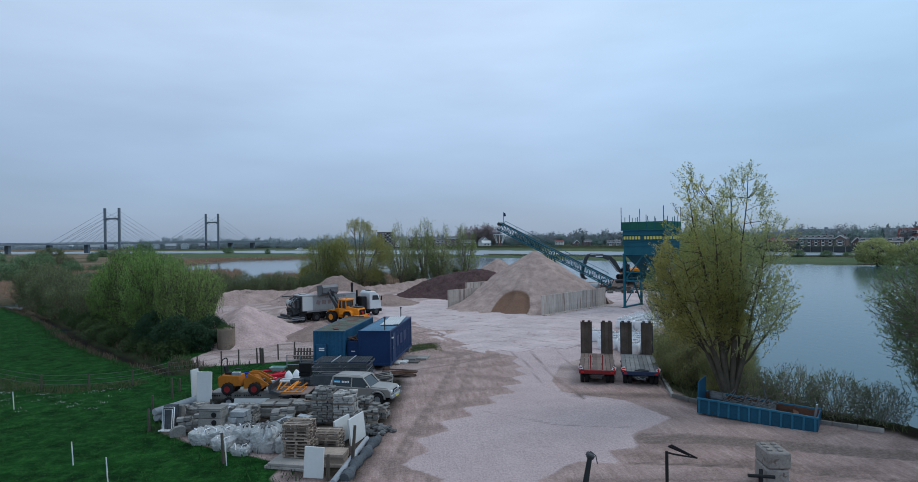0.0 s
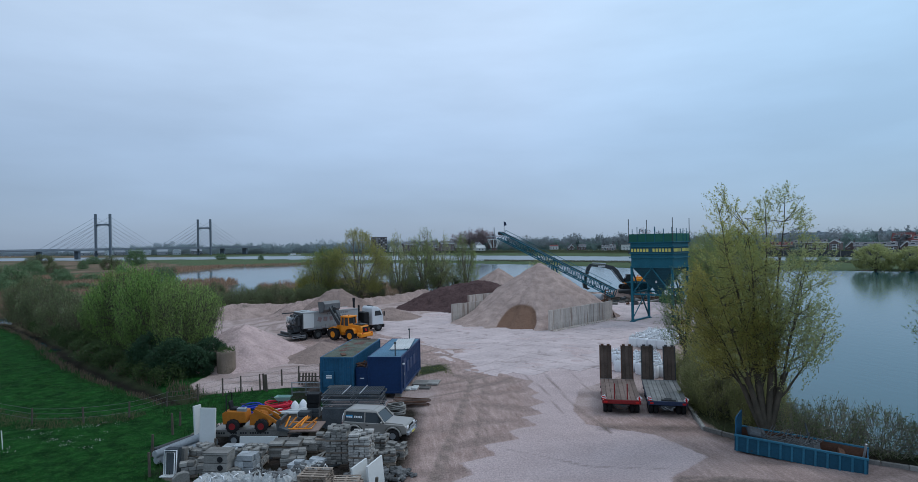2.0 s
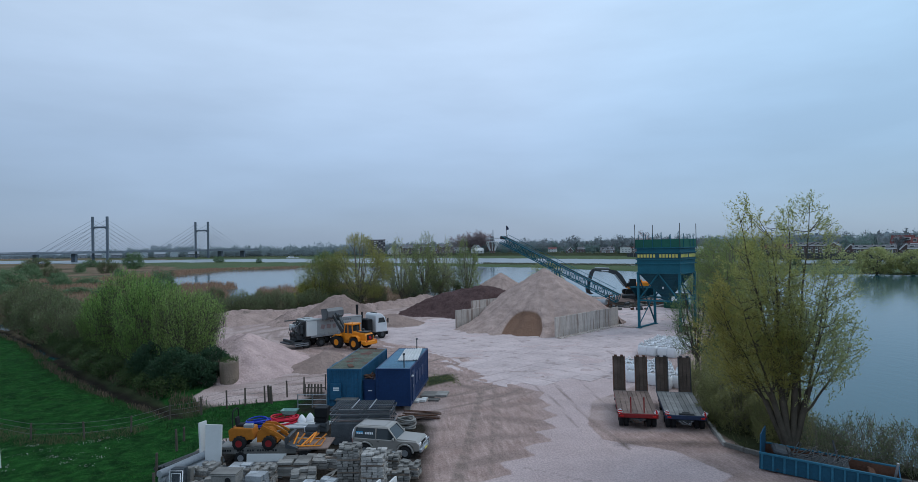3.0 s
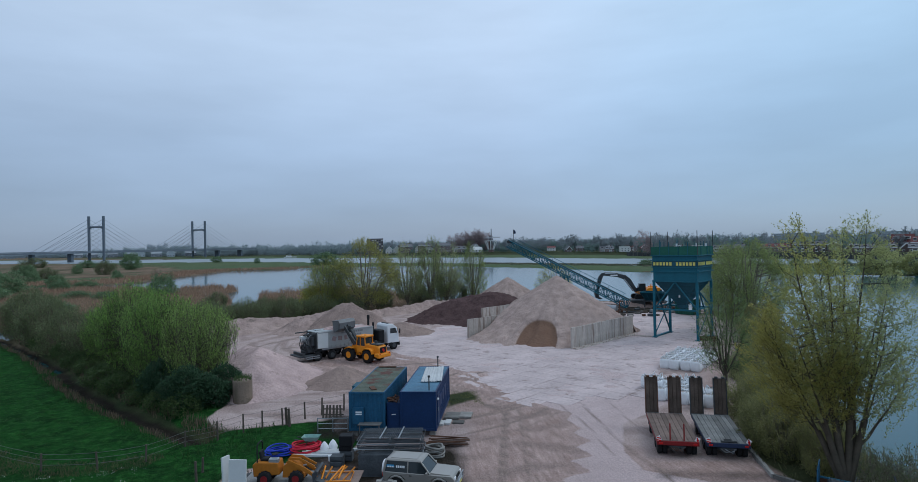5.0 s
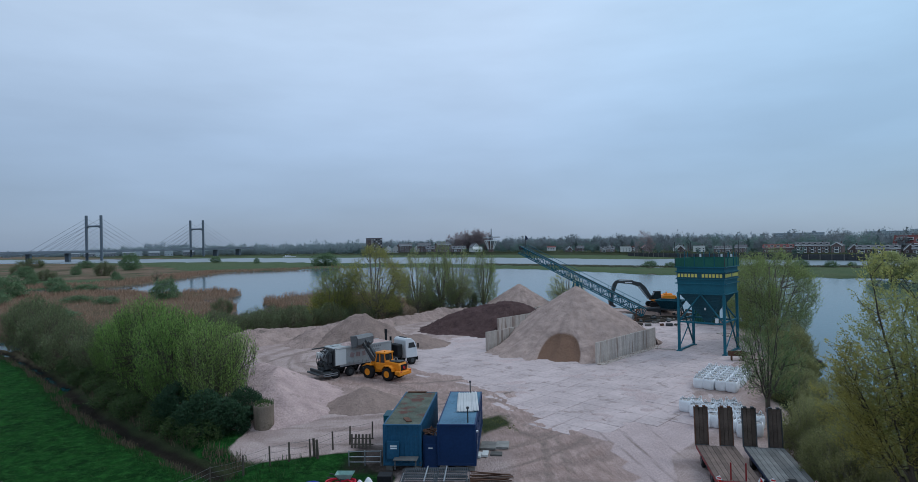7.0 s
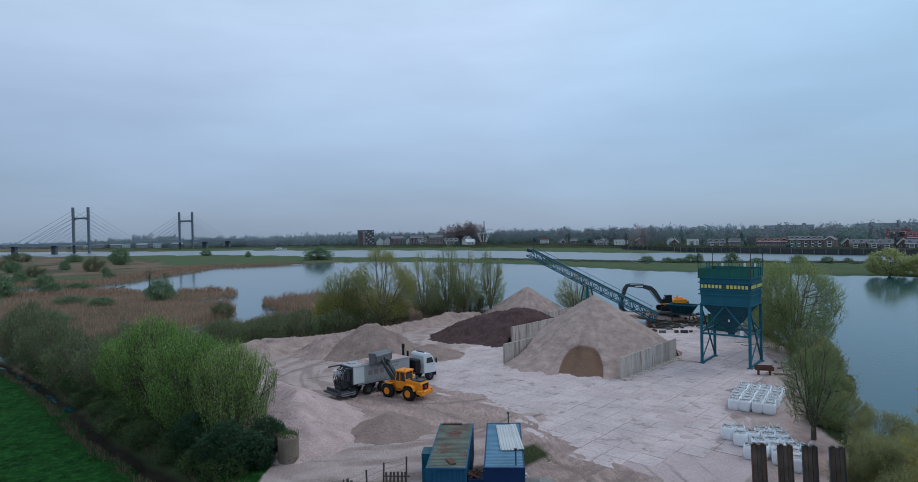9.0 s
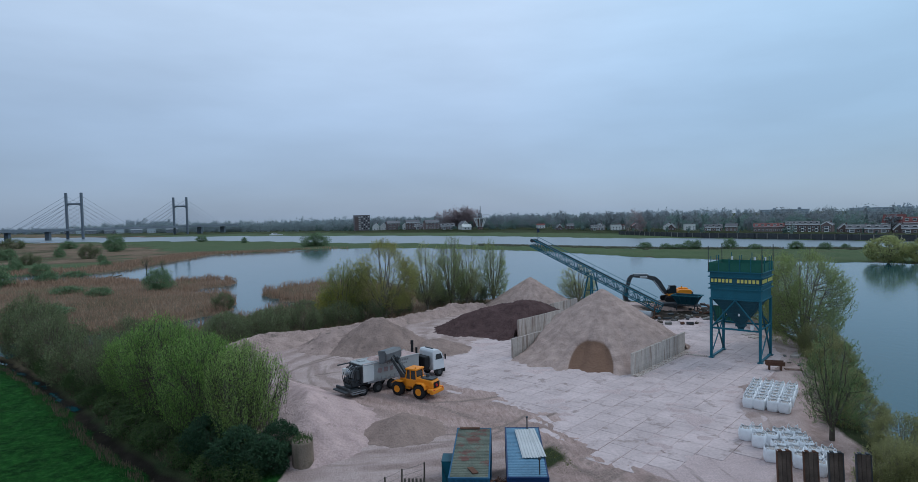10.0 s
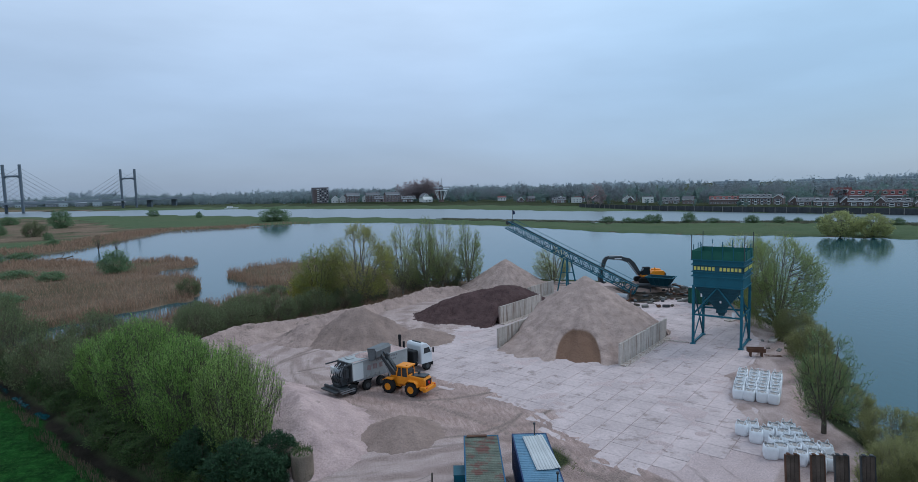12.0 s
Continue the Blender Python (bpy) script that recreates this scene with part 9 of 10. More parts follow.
for y in (-1, 1):
    for p0, p1, r in (((-2.0, 0.83 * y, 1.12), (-1.88, 0.71 * y, 1.78), 0.055), ((-0.55, 0.835 * y, 1.12), (-0.55, 0.715 * y, 1.78), 0.035), ((0.78, 0.82 * y, 1.12), (0.22, 0.71 * y, 1.78), 0.038)):
        part("pillar", Shape().tube(p0, p1, r, n=6), SILVER, gh)
    part("window_sticker", Shape().box((-1.6, 0.783 * y, 1.44), (0.46, 0.012, 0.2), turn(-11 * y if y < 0 else 11, 0, 0)), CYAN_SIGN, gh, "cyan lettering panel")
    lt = Shape()
    for k in range(3):
        lt.box((-1.74 + 0.14 * k, 0.792 * y, 1.44), (0.1, 0.012, 0.12), turn(11 * y, 0, 0))
    for k in range(5):
        lt.box((-1.22 + 0.11 * k, 0.786 * y, 1.44), (0.075, 0.012, 0.13), turn(11 * y, 0, 0))
    part("window_lettering", lt, WHITE, gh, "white lettering bars")
    part("door_line", Shape().box((0.12, 0.862 * y, 0.78), (1.3, 0.012, 0.62), cut=0.004), SILVER, car)
    part("door_handle", Shape().box((-0.38, 0.875 * y, 0.98), (0.16, 0.03, 0.04)), BLACK, car)
    part("side_step", Shape().tube((-0.7, 0.92 * y, 0.42), (0.8, 0.92 * y, 0.42), 0.045), STEEL_GREY, car)
    part("wing_mirror", Shape().box((0.62, 0.98 * y, 1.2), (0.12, 0.2, 0.16), cut=0.03), SILVER, car)
    part("headlight", Shape().box((2.2, 0.6 * y, 0.92), (0.07, 0.34, 0.18), cut=0.03), WHITE, car, "clear headlight")
    part("tail_light", Shape().box((-2.08, 0.72 * y, 0.95), (0.05, 0.16, 0.24)), LIGHT_RED, car)
    for x in (1.33, -1.22):
        ar = Shape()
        for k in range(7):
            a0, a1 = math.pi * k / 7, math.pi * (k + 1) / 7
            ar.tube((x + math.cos(a0) * 0.5, 0.87 * y, 0.42 + math.sin(a0) * 0.5), (x + math.cos(a1) * 0.5, 0.87 * y, 0.42 + math.sin(a1) * 0.5), 0.05, n=5)
        part("wheel_arch", ar, SILVER, car)
part("front_bumper", Shape().box((2.27, 0, 0.58), (0.2, 1.72, 0.26), cut=0.06), STEEL_GREY, car)
part("bull_bar", Shape().path([(2.36, -0.6, 0.55), (2.4, -0.55, 1.0), (2.4, 0.55, 1.0), (2.36, 0.6, 0.55)], 0.035), STEEL_GREY, car)
part("grille", Shape().box((2.215, 0, 0.9), (0.04, 0.8, 0.2)), BLACK, car)
part("rear_bumper", Shape().box((-2.14, 0, 0.56), (0.16, 1.7, 0.2), cut=0.04), STEEL_GREY, car)
part("spare_wheel_cover", Shape().tube((-2.08, 0.1, 1.0), (-2.3, 0.1, 1.0), 0.37, 0.35, 18), WHITE, car, "white spare wheel cover")
part("plate", Shape().box((2.385, 0, 0.56), (0.01, 0.5, 0.11)), YELLOW_PAINT, car, "plain yellow plate")
part("roof_rail", Shape().box((-0.85, 0, 1.87), (1.6, 1.1, 0.02)), SILVER, car)


# ---- storage corner: stacks, slabs, panels ----
def pallet_meshes():
    out = {}
    out["board"] = Shape().box((0, 0, 0), (1.2, 0.1, 0.022), cut=0.003).mesh("board", PALLET)
    out["block"] = Shape().box((0, 0, 0), (0.12, 0.1, 0.08), cut=0.004).mesh("block", PALLET)
    out["cross"] = Shape().box((0, 0, 0), (0.1, 1.0, 0.022), cut=0.003).mesh("cross_board", PALLET)
    return out


PM = pallet_meshes()


def pallet(x, y, z, rz, group="stacked pallets", label="weathered wooden pallet in a stack"):
    p = thing("pallet", label, "pallet", pose(x, y, z, 0, 0, rz), group)
    for k in range(5):
        part("board", PM["board"], None, p, at=pose(0, -0.45 + 0.225 * k, 0.133))
    for k in (-1, 0, 1):
        part("cross_board", PM["cross"], None, p, at=pose(0.53 * k, 0, 0.111))
        for j in (-1, 0, 1):
            part("block", PM["block"], None, p, at=pose(0.53 * k, 0.44 * j, 0.06))
        part("bottom_board", PM["board"], None, p, at=pose(0, 0.44 * k, 0.011))
    return p


for k in range(10):
    pallet(-0.55 + random.uniform(-0.06, 0.06), 33.75 + random.uniform(-0.05, 0.05), 0.28 + k * 0.146, -14 + random.uniform(-5, 5))
for k in range(7):
    pallet(0.62 + random.uniform(-0.05, 0.05), 34.55 + random.uniform(-0.05, 0.05), 0.01 + k * 0.146, -10 + random.uniform(-5, 5))


def slab_stack(name, x, y, z, rz, w, d, h, n, mat, label, category, jitter=0.04):
    t = thing(name, label, category, pose(x, y, z, 0, 0, rz))
    for k in range(n):
        part("slab", Shape().box((random.uniform(-jitter, jitter), random.uniform(-jitter, jitter), (k + 0.5) * h), (w, d, h - 0.015), turn(0, 0, random.uniform(-2, 2)), 0.008), mat, t)
    return t


slab_stack("panel_stack", -0.75, 33.25, 0, -18, 1.9, 1.35, 0.13, 2, material("pale_weathered_board", (0.34, 0.31, 0.285), 0.85, var=0.3, scale=2, bump=0.3, per_object=0.15), "stack of pale weathered boards under the pallets", "panel stack", 0.08)
slab_stack("timber_stack", 0.85, 33.2, 0, -10, 1.3, 0.9, 0.14, 4, PALLET, "low stack of weathered timber beside the pallets", "timber stack", 0.08)
for x, y, rz, w, h, tilt in ((0.32, 31.6, -18, 0.85, 1.25, -8), (1.15, 36.0, 64, 1.35, 1.15, -6), (1.85, 35.9, 66, 1.5, 1.25, -6), (-7.5, 42.7, -14, 0.92, 2.2, -3), (-8.05, 43.05, 58, 0.5, 2.3, -3)):
    solo("insulation_board", Shape().box((0, 0, h / 2), (w, 0.09, h), cut=0.008), WHITE_PANEL, "white rigid panel standing upright among the stacks", "panel", pose(x, y, 0, tilt, 0, rz), "white panels")
solo("insulation_board", Shape().box((0, 0, 0.29), (2.1, 0.12, 0.58), cut=0.008), WHITE_PANEL, "long low white panel leaning on the trailer", "panel", pose(-4.75, 42.5, 0, -6, 0, -9), "white panels")


DUSTY_CONC = material("dusty_pale_concrete", (0.36, 0.345, 0.325), 0.9, var=0.3, scale=2.5, bump=0.3, per_object=0.25)
FILM = material("plastic_film_wrap", (0.36, 0.38, 0.395), 0.35, var=0.35, scale=2, per_object=0.3)


def block_stack(x, y, rz, nx_, ny_, nz, bw, bd, bh, label, mat=None, gap=0.02, miss=0.0, base=True, tier=3):
    t = thing("block_stack", label, "block stack", pose(x, y, 0, 0, 0, rz), "stacks of concrete blocks")
    me = Shape().box((0, 0, 0), (bw - gap, bd - gap, bh - gap), cut=0.008).mesh("block", mat or GREY_CONC)
    z0 = 0.14 if base else 0.0
    if base:
        part("pallet_base", Shape().box((0, 0, 0.12), (nx_ * bw, ny_ * bd, 0.03)).box((0, -ny_ * bd * 0.4, 0.05), (nx_ * bw, 0.1, 0.1)).box((0, ny_ * bd * 0.4, 0.05), (nx_ * bw, 0.1, 0.1)), PALLET, t)
    for k in range(nz):
        for i in range(nx_):
            for j in range(ny_):
                if (k == nz - 1 and random.random() < miss) or (k < nz - 2 and 0 < i < nx_ - 1 and 0 < j < ny_ - 1):
                    continue
                loose = 2.5 if k == nz - 1 else 1
                part("block", me, None, t, at=pose(-nx_ * bw / 2 + (i + 0.5) * bw + random.uniform(-0.035, 0.035) * loose, -ny_ * bd / 2 + (j + 0.5) * bd + random.uniform(-0.035, 0.035) * loose, z0 + (k + 0.5) * bh + 0.09 * (k // tier) + (0.02 if k == nz - 1 else 0), random.uniform(-1, 1) * loose, random.uniform(-1, 1) * loose, random.uniform(-4, 4) * loose))
        if k % tier == tier - 1 and k < nz - 1:
            for e in (-0.35, 0.35):
                part("bearer", Shape().box((0, e * ny_ * bd, z0 + (k + 1) * bh + 0.09 * (k // tier) + 0.04), (nx_ * bw, 0.09, 0.075)), PALLET, t)
    return t


block_stack(-0.15, 39.3, -8, 4, 4, 12, 0.27, 0.255, 0.127, "tall stack of grey concrete kerb blocks on a pallet", miss=0.3, tier=4)
block_stack(1.05, 38.45, -12, 4, 4, 12, 0.262, 0.255, 0.122, "tall stack of pale grey paving blocks on a pallet", DUSTY_CONC, miss=0.25, tier=4)
block_stack(1.75, 40.9, -15, 4, 3, 5, 0.27, 0.3, 0.12, "low stack of grey concrete blocks beside the car", miss=0.3)
block_stack(2.75, 39.7, -20, 4, 2, 5, 0.26, 0.36, 0.1, "low stack of curved grey kerb stones", miss=0.4)
block_stack(2.0, 39.0, -6, 5, 2, 4, 0.29, 0.34, 0.1, "low row of grey blocks on a pallet", miss=0.2)
block_stack(-4.4, 39.7, -10, 5, 3, 6, 0.25, 0.33, 0.12, "stack of grey concrete blocks with slate offcuts", miss=0.3)
block_stack(-3.0, 40.9, -8, 2, 2, 4, 0.75, 0.6, 0.14, "stack of wide grey paving slabs", miss=0.0)
block_stack(-5.6, 40.3, -12, 2, 2, 6, 0.5, 0.46, 0.1, "stack of small wrapped paving stones", FILM, miss=0.2)
block_stack(-2.0, 41.6, -14, 3, 2, 3, 0.5, 0.5, 0.14, "stack of dark grey edging slabs", miss=0.2)
block_stack(-1.6, 38.4, -20, 4, 2, 3, 0.4, 0.4, 0.16, "stack of light grey paving slabs", FILM, miss=0.4)
block_stack(-2.4, 39.5, 5, 3, 3, 3, 0.4, 0.34, 0.18, "stack of mossy grey paving slabs", miss=0.4)
block_stack(-0.9, 41.4, -12, 3, 2, 4, 0.4, 0.4, 0.16, "stack of grey slabs near the trailer", miss=0.3)
hollow = thing("hollow_block_stack", "stack of large hollow grey concrete blocks with round openings", "block stack", pose(-6.35, 38.6, 0, 0, 0, -12), "stacks of concrete blocks")
for k in range(3):
    for i in range(1, 2):
        hb = part("hollow_block", Shape().box((-0.62 + i * 1.22 + 0.05 * k, 0, 0.19 + 0.39 * k), (1.18, 0.8, 0.37), cut=0.02), GREY_CONC, hollow)
        # black disc on the solid face paints the dark inside a hole
        part("opening", Shape().tube((-0.3 + i * 1.22, -0.405, 0.19 + 0.39 * k), (-0.3 + i * 1.22, -0.415, 0.19 + 0.39 * k), 0.1, n=12), BLACK, hb, "dark round opening")
for x, y, rz in ((-7.3, 38.0, 25), (-7.6, 39.6, -30), (-5.0, 38.2, 8), (-7.1, 39.5, 60)):
    solo("curved_kerb", Shape().prism([(-0.36, 0), (-0.36, 0.28), (-0.16, 0.45), (0.16, 0.5), (0.36, 0.4), (0.36, 0)], 1, -0.16, 0.16), GREY_CONC, "large rounded grey concrete kerb piece", "kerb stone", pose(x, y, 0, 0, 0, rz), "loose kerb pieces")
DARK_RUBBLE = material("dark_grey_rubble", (0.12, 0.12, 0.12), 0.9, var=0.35, scale=3, bump=0.3, per_object=0.5)
for i in range(170):
    a, r = random.uniform(0, 6.28), random.uniform(0, 1.0) ** 0.7
    x, y = 1.9 + math.cos(a) * r * 1.7, 37.3 + math.sin(a) * r * 1.0
    s_ = random.uniform(0.1, 0.26)
    solo("rubble_stone", Shape().box((0, 0, s_ * 0.3), (s_ * 1.3, s_, s_ * 0.6), turn(random.uniform(-20, 20), random.uniform(-20, 20), 0), 0.03), DARK_RUBBLE, "broken grey paving stone in a loose heap", "rubble", pose(x, y, random.uniform(0, 0.3) * (1 - r), 0, 0, random.uniform(0, 180)), "loose rubble")


cover = slab_stack("cover_slab_stack", -5.7, 38.45, 1.18, -12, 1.25, 0.85, 0.06, 2, GREY_CONC, "ribbed grey cover slabs on the hollow blocks", "slab stack", 0.05)
block_stack(-4.45, 38.75, -14, 2, 2, 3, 0.46, 0.42, 0.27, "pale paving blocks wrapped in plastic film", FILM, gap=0.015)
block_stack(-7.0, 38.9, 8, 3, 2, 3, 0.34, 0.36, 0.2, "low dark stack of mossy paving blocks", miss=0.4)
block_stack(-7.0, 40.2, -20, 4, 3, 6, 0.24, 0.3, 0.13, "stack of weathered grey blocks behind the frames", miss=0.3)

def sagging_bag(x, y, rz, w, d, h, seed, mat, label):
    """A half-full bag: a lumpy, slumped cushion with gathered corners."""
    s = Shape()
    n, m_ = 54, 16
    vs = []
    for j in range(m_ + 1):
        v = j / m_
        for i in range(n):
            a = 6.283 * i / n
            c, d_ = math.cos(a), math.sin(a)
            q = (abs(c) ** 6 + abs(d_) ** 6) ** (-1 / 6)
            prof = (0.92 + 0.18 * math.sin(v * 3.1)) * (1 - max(0, v - 0.72) * 2.6)
            p = Vector((c * q * w / 2 * prof, d_ * q * d / 2 * prof, h * min(1, v * 1.12)))
            k = noise.noise(p * 1.8 + Vector((seed * 7.1, 0, 0))) * 0.13 - abs(noise.noise(Vector((c * 2.6 + seed * 3.3, d_ * 2.6, p.z * 1.1)))) * 0.16 * (0.35 + v) + 0.03
            k += 0.035 * v * math.sin(11 * a + seed * 2 + 3 * v) - 0.11 * abs(noise.noise(Vector((c * 5.5, d_ * 5.5, p.z * 4.5 + seed * 5.7)))) - 0.05 * abs(noise.noise(Vector((c * 11, d_ * 11, p.z * 9 + seed * 2.7)))) + 0.05
            vs.append((p.x * (1 + k), p.y * (1 + k), max(0, p.z * (1 + k * 1.2))))
    s.add(vs, [(j * n + i, j * n + (i + 1) % n, (j + 1) * n + (i + 1) % n, (j + 1) * n + i) for j in range(m_) for i in range(n)] + [tuple(m_ * n + i for i in range(n))], False)
    b = thing("bulk_bag", label, "bulk bag", pose(x, y, 0, 0, 0, rz), "slumped bulk bags")
    part("sack", s, mat, b)
    if seed > 3:
        fill = Shape()
        rf = random.Random(seed)
        for q in range(26):
            fx, fy = rf.uniform(-0.3, 0.3) * w, rf.uniform(-0.3, 0.3) * d
            fill.box((fx, fy, h * 0.98 + rf.uniform(-0.04, 0.07)), (rf.uniform(0.1, 0.24), rf.uniform(0.1, 0.2), rf.uniform(0.06, 0.14)), turn(rf.uniform(-30, 30), rf.uniform(-30, 30), rf.uniform(0, 180)), 0.02)
        tagged(part("rubble_fill", fill, DARK_RUBBLE, b, "dark broken stone in the open top"), kind="stuff")
    for e in (-1, 1):
        part("lifting_loop", Shape().path([(e * w * 0.3, -0.1, h * 0.85), (e * w * 0.36, -0.15, h * 1.05), (e * w * 0.2, -0.3, h * 1.0), (e * w * 0.15, -d * 0.5, h * 0.6)], 0.025, 5), BAG, b)
    return b


BAG_GREY = material("grubby_white_plastic", (0.43, 0.435, 0.43), 0.45, var=0.3, scale=4, bump=0.8, bump_scale=6, depth=0.1, spots=0.42, spot_color=(0.22, 0.215, 0.20), spot_scale=3.2)
for i, (x, y, w, d, h) in enumerate(((-5.65, 36.75, 1.1, 1.0, 0.72), (-4.75, 36.75, 1.2, 0.9, 0.75), (-4.35, 35.75, 1.0, 0.9, 0.6), (-3.35, 36.2, 1.3, 1.1, 0.95), (-3.35, 34.95, 0.9, 0.8, 0.5), (-2.35, 35.35, 1.25, 1.15, 1.15), (-1.7, 36.4, 1.2, 1.1, 0.95), (-1.4, 35.2, 0.9, 1.1, 0.75), (-0.9, 37.0, 1.0, 0.8, 0.8))):
    sagging_bag(x, y, random.uniform(-30, 30), w * 0.92, d * 0.92, h, i + 1, BAG_GREY, "slumped grubby white bulk bag of gravel" if i > 1 else "block of paving wrapped in pale plastic")

frames = thing("window_frame_stack", "stack of pale metal frames with dark panels", "frame stack", pose(-8.1, 39.0, 0, -6, 0, -8))
for k in range(4):
    part("panel", Shape().box((0, 0.12 * k, 0.68), (0.62, 0.05, 1.2), cut=0.01), TARP_GREY, frames)
part("front_frame", Shape().path([(-0.3, -0.1, 0.05), (-0.3, -0.1, 1.2), (0.3, -0.1, 1.2), (0.3, -0.1, 0.05), (-0.3, -0.1, 0.05)], 0.03).path([(-0.2, -0.14, 0.05), (-0.2, -0.14, 1.1), (0.22, -0.14, 1.1), (0.22, -0.14, 0.05)], 0.025), WHITE, frames, "white tube frame")
part("base_plate", Shape().box((0, -0.1, 0.03), (0.8, 0.5, 0.06), cut=0.01), WHITE_PANEL, frames)
part("grey_cabinet", Shape().box((0.02, 0.55, 0.6), (0.9, 0.4, 1.2), cut=0.02), GREY_CONC, frames)
for k in range(4):
    solo("grey_pipe", Shape().lathe((0, 0, 0), 0, [(-1.5, 0.16), (-1.5, 0.19), (1.3, 0.19), (1.3, 0.22), (1.5, 0.22), (1.5, 0.16)], 14), material("grey_plastic_pipe", (0.33, 0.35, 0.37), 0.5) if k == 0 else bpy.data.materials["grey_plastic_pipe"], "wide grey plastic drain pipe on the ground", "pipe",
         pose(-8.7 + 0.38 * (k % 3), 42.0 - 0.05 * k, 0.2 + (0.36 if k == 3 else 0), 0, 0, 62), "grey pipes")
for k in range(5):
    solo("dark_pipe", Shape().tube((-2.2, 0, 0), (2.2, 0, 0), 0.06, n=8), STEEL_DARK, "thin dark pipe lying in a row", "pipe", pose(-9.3 + 0.16 * k, 44.6, 0.07 + 0.05 * (k % 2), 0, 0, 58), "dark pipes")
for k in range(6):
    solo("edge_beam", Shape().box((0, 0, 0), (3.4 - 0.3 * k, 0.16, 0.12), cut=0.01), GREY_CONC if k % 2 else STEEL_GREY, "long grey beam lying among the stacks", "beam", pose(-4.6 + 0.7 * k, 42.2 + 0.08 * k, 0.1 + 0.04 * k, 0, 0, -12 + 4 * k), "long beams")
solo("drain_pipe", Shape().lathe((0, 0, 0), 0, [(-2.6, 0.09), (-2.6, 0.125), (2.6, 0.125), (2.6, 0.09)], 14), bpy.data.materials["grey_plastic_pipe"], "long grey plastic pipe along the drive", "pipe", pose(1.75, 33.2, 0.16, 0, 0, 78))
tb = Shape()
for k in range(14):
    y0 = -2.4 + k * 0.35
    tb.tube((0.05 * math.sin(k), y0, 0.12), (0.05 * math.sin(k + 1), y0 + 0.38, 0.12 + 0.03 * (k % 2)), 0.16 + 0.05 * math.sin(k * 1.7), 0.16 + 0.05 * math.sin((k + 1) * 1.7), 9)
solo("rolled_tarp", tb, TARP_GREY, "crumpled dark grey roll of sheeting along the drive", "tarp", pose(2.2, 33.4, 0, 0, 0, -14))
for x, y, h, lean in ((0.95, 31.2, 1.1, 2), (1.8, 32.9, 1.75, 5), (-9.15, 39.2, 1.1, -2), (-10.1, 42.0, 1.15, 3), (-10.4, 45.8, 1.2, -2), (-10.6, 47.6, 0.8, 2), (-3.9, 33.9, 1.3, -3), (-6.8, 41.6, 0.9, 4)):
    solo("wooden_post", Shape().tube((0, 0, -0.1), (0, 0, h), 0.055, 0.045, 8), POST, "weathered wooden fence post", "fence post", pose(x, y, 0, lean, lean, 0), "loose fence posts")
for x, y in ((-10.48, 34.52), (-8.0, 32.3), (-18.95, 44.5), (-3.65, 33.5)):
    solo("fence_stake", Shape().tube((0, 0, 0), (0, 0, 1.05), 0.018, n=6).tube((0, 0, 0.4), (0, 0.04, 0.44), 0.02, n=5), WHITE, "thin white electric fence stake in the grass", "fence stake", pose(x, y, 0, 2, -2, 0), "fence stakes")

for k in range(46):
    x, y = random.uniform(-7.2, 2.2), random.uniform(36.8, 43.2)
    if y > 36.8 + max(0, -3 - x) * 0.6:
        L_ = random.uniform(0.5, 1.7)
        solo("loose_plank", Shape().box((0, 0, 0), (L_, random.uniform(0.08, 0.22), random.uniform(0.03, 0.08)), cut=0.006), (POST, GREY_CONC, PALLET, STEEL_DARK)[k % 4], "loose board or strip lying between the stacks", "plank", pose(x, y, random.uniform(0.05, 0.2), random.uniform(-5, 5), random.uniform(-5, 5), random.uniform(0, 180)), "loose boards")

# flat trailer with a small loader on it
flat = thing("flat_trailer", "grey flatbed trailer with lettered drop sides", "trailer", pose(-5.3, 43.2, 0, 0, 0, -8))
part("bed", Shape().box((0, 0.6, 0.7), (4.4, 2.0, 0.08), cut=0.01), DECK_GREY, flat)
part("drop_side", Shape().box((0, -0.42, 0.72), (4.4, 0.05, 0.36), cut=0.01), GREY_CONC, flat)
for word, x0 in (("XXXXX", -1.95), ("XXX", -1.0), ("XXX", -0.46), ("XXXXX", 0.08), ("XX", 0.9)):
    lt = Shape()
    letters(lt, word, x0, -0.452, 0.68, 0.1, 0.135, 0.01)
    part("lettering", lt, BLACK, flat, "dark lettering bars")
FT, FR = tyre_mesh(0.33, 0.22), rim_mesh(0.33, 0.22, STEEL_GREY)
for x in (-0.8, 2.6):
    for y in (-0.35, 1.5):
        wheel(flat, x, y, 0.33, FT, FR)
part("rear_bed", Shape().box((3.0, 0.5, 0.76), (1.7, 1.8, 0.07), cut=0.01).box((2.2, -0.38, 0.45), (0.08, 0.08, 0.6)).box((3.8, -0.38, 0.72), (0.08, 0.08, 0.2)), DECK_WOOD, flat, "wooden rear deck")
part("coupling", Shape().tube((-2.2, 0.6, 0.55), (-3.3, 0.6, 0.5), 0.05).tube((-3.2, 0.6, 0.1), (-3.2, 0.6, 0.7), 0.04), STEEL_DARK, flat)
part("mud_flap", Shape().box((2.6, -0.48, 0.68), (0.8, 0.06, 0.05), cut=0.01), BLACK, flat)

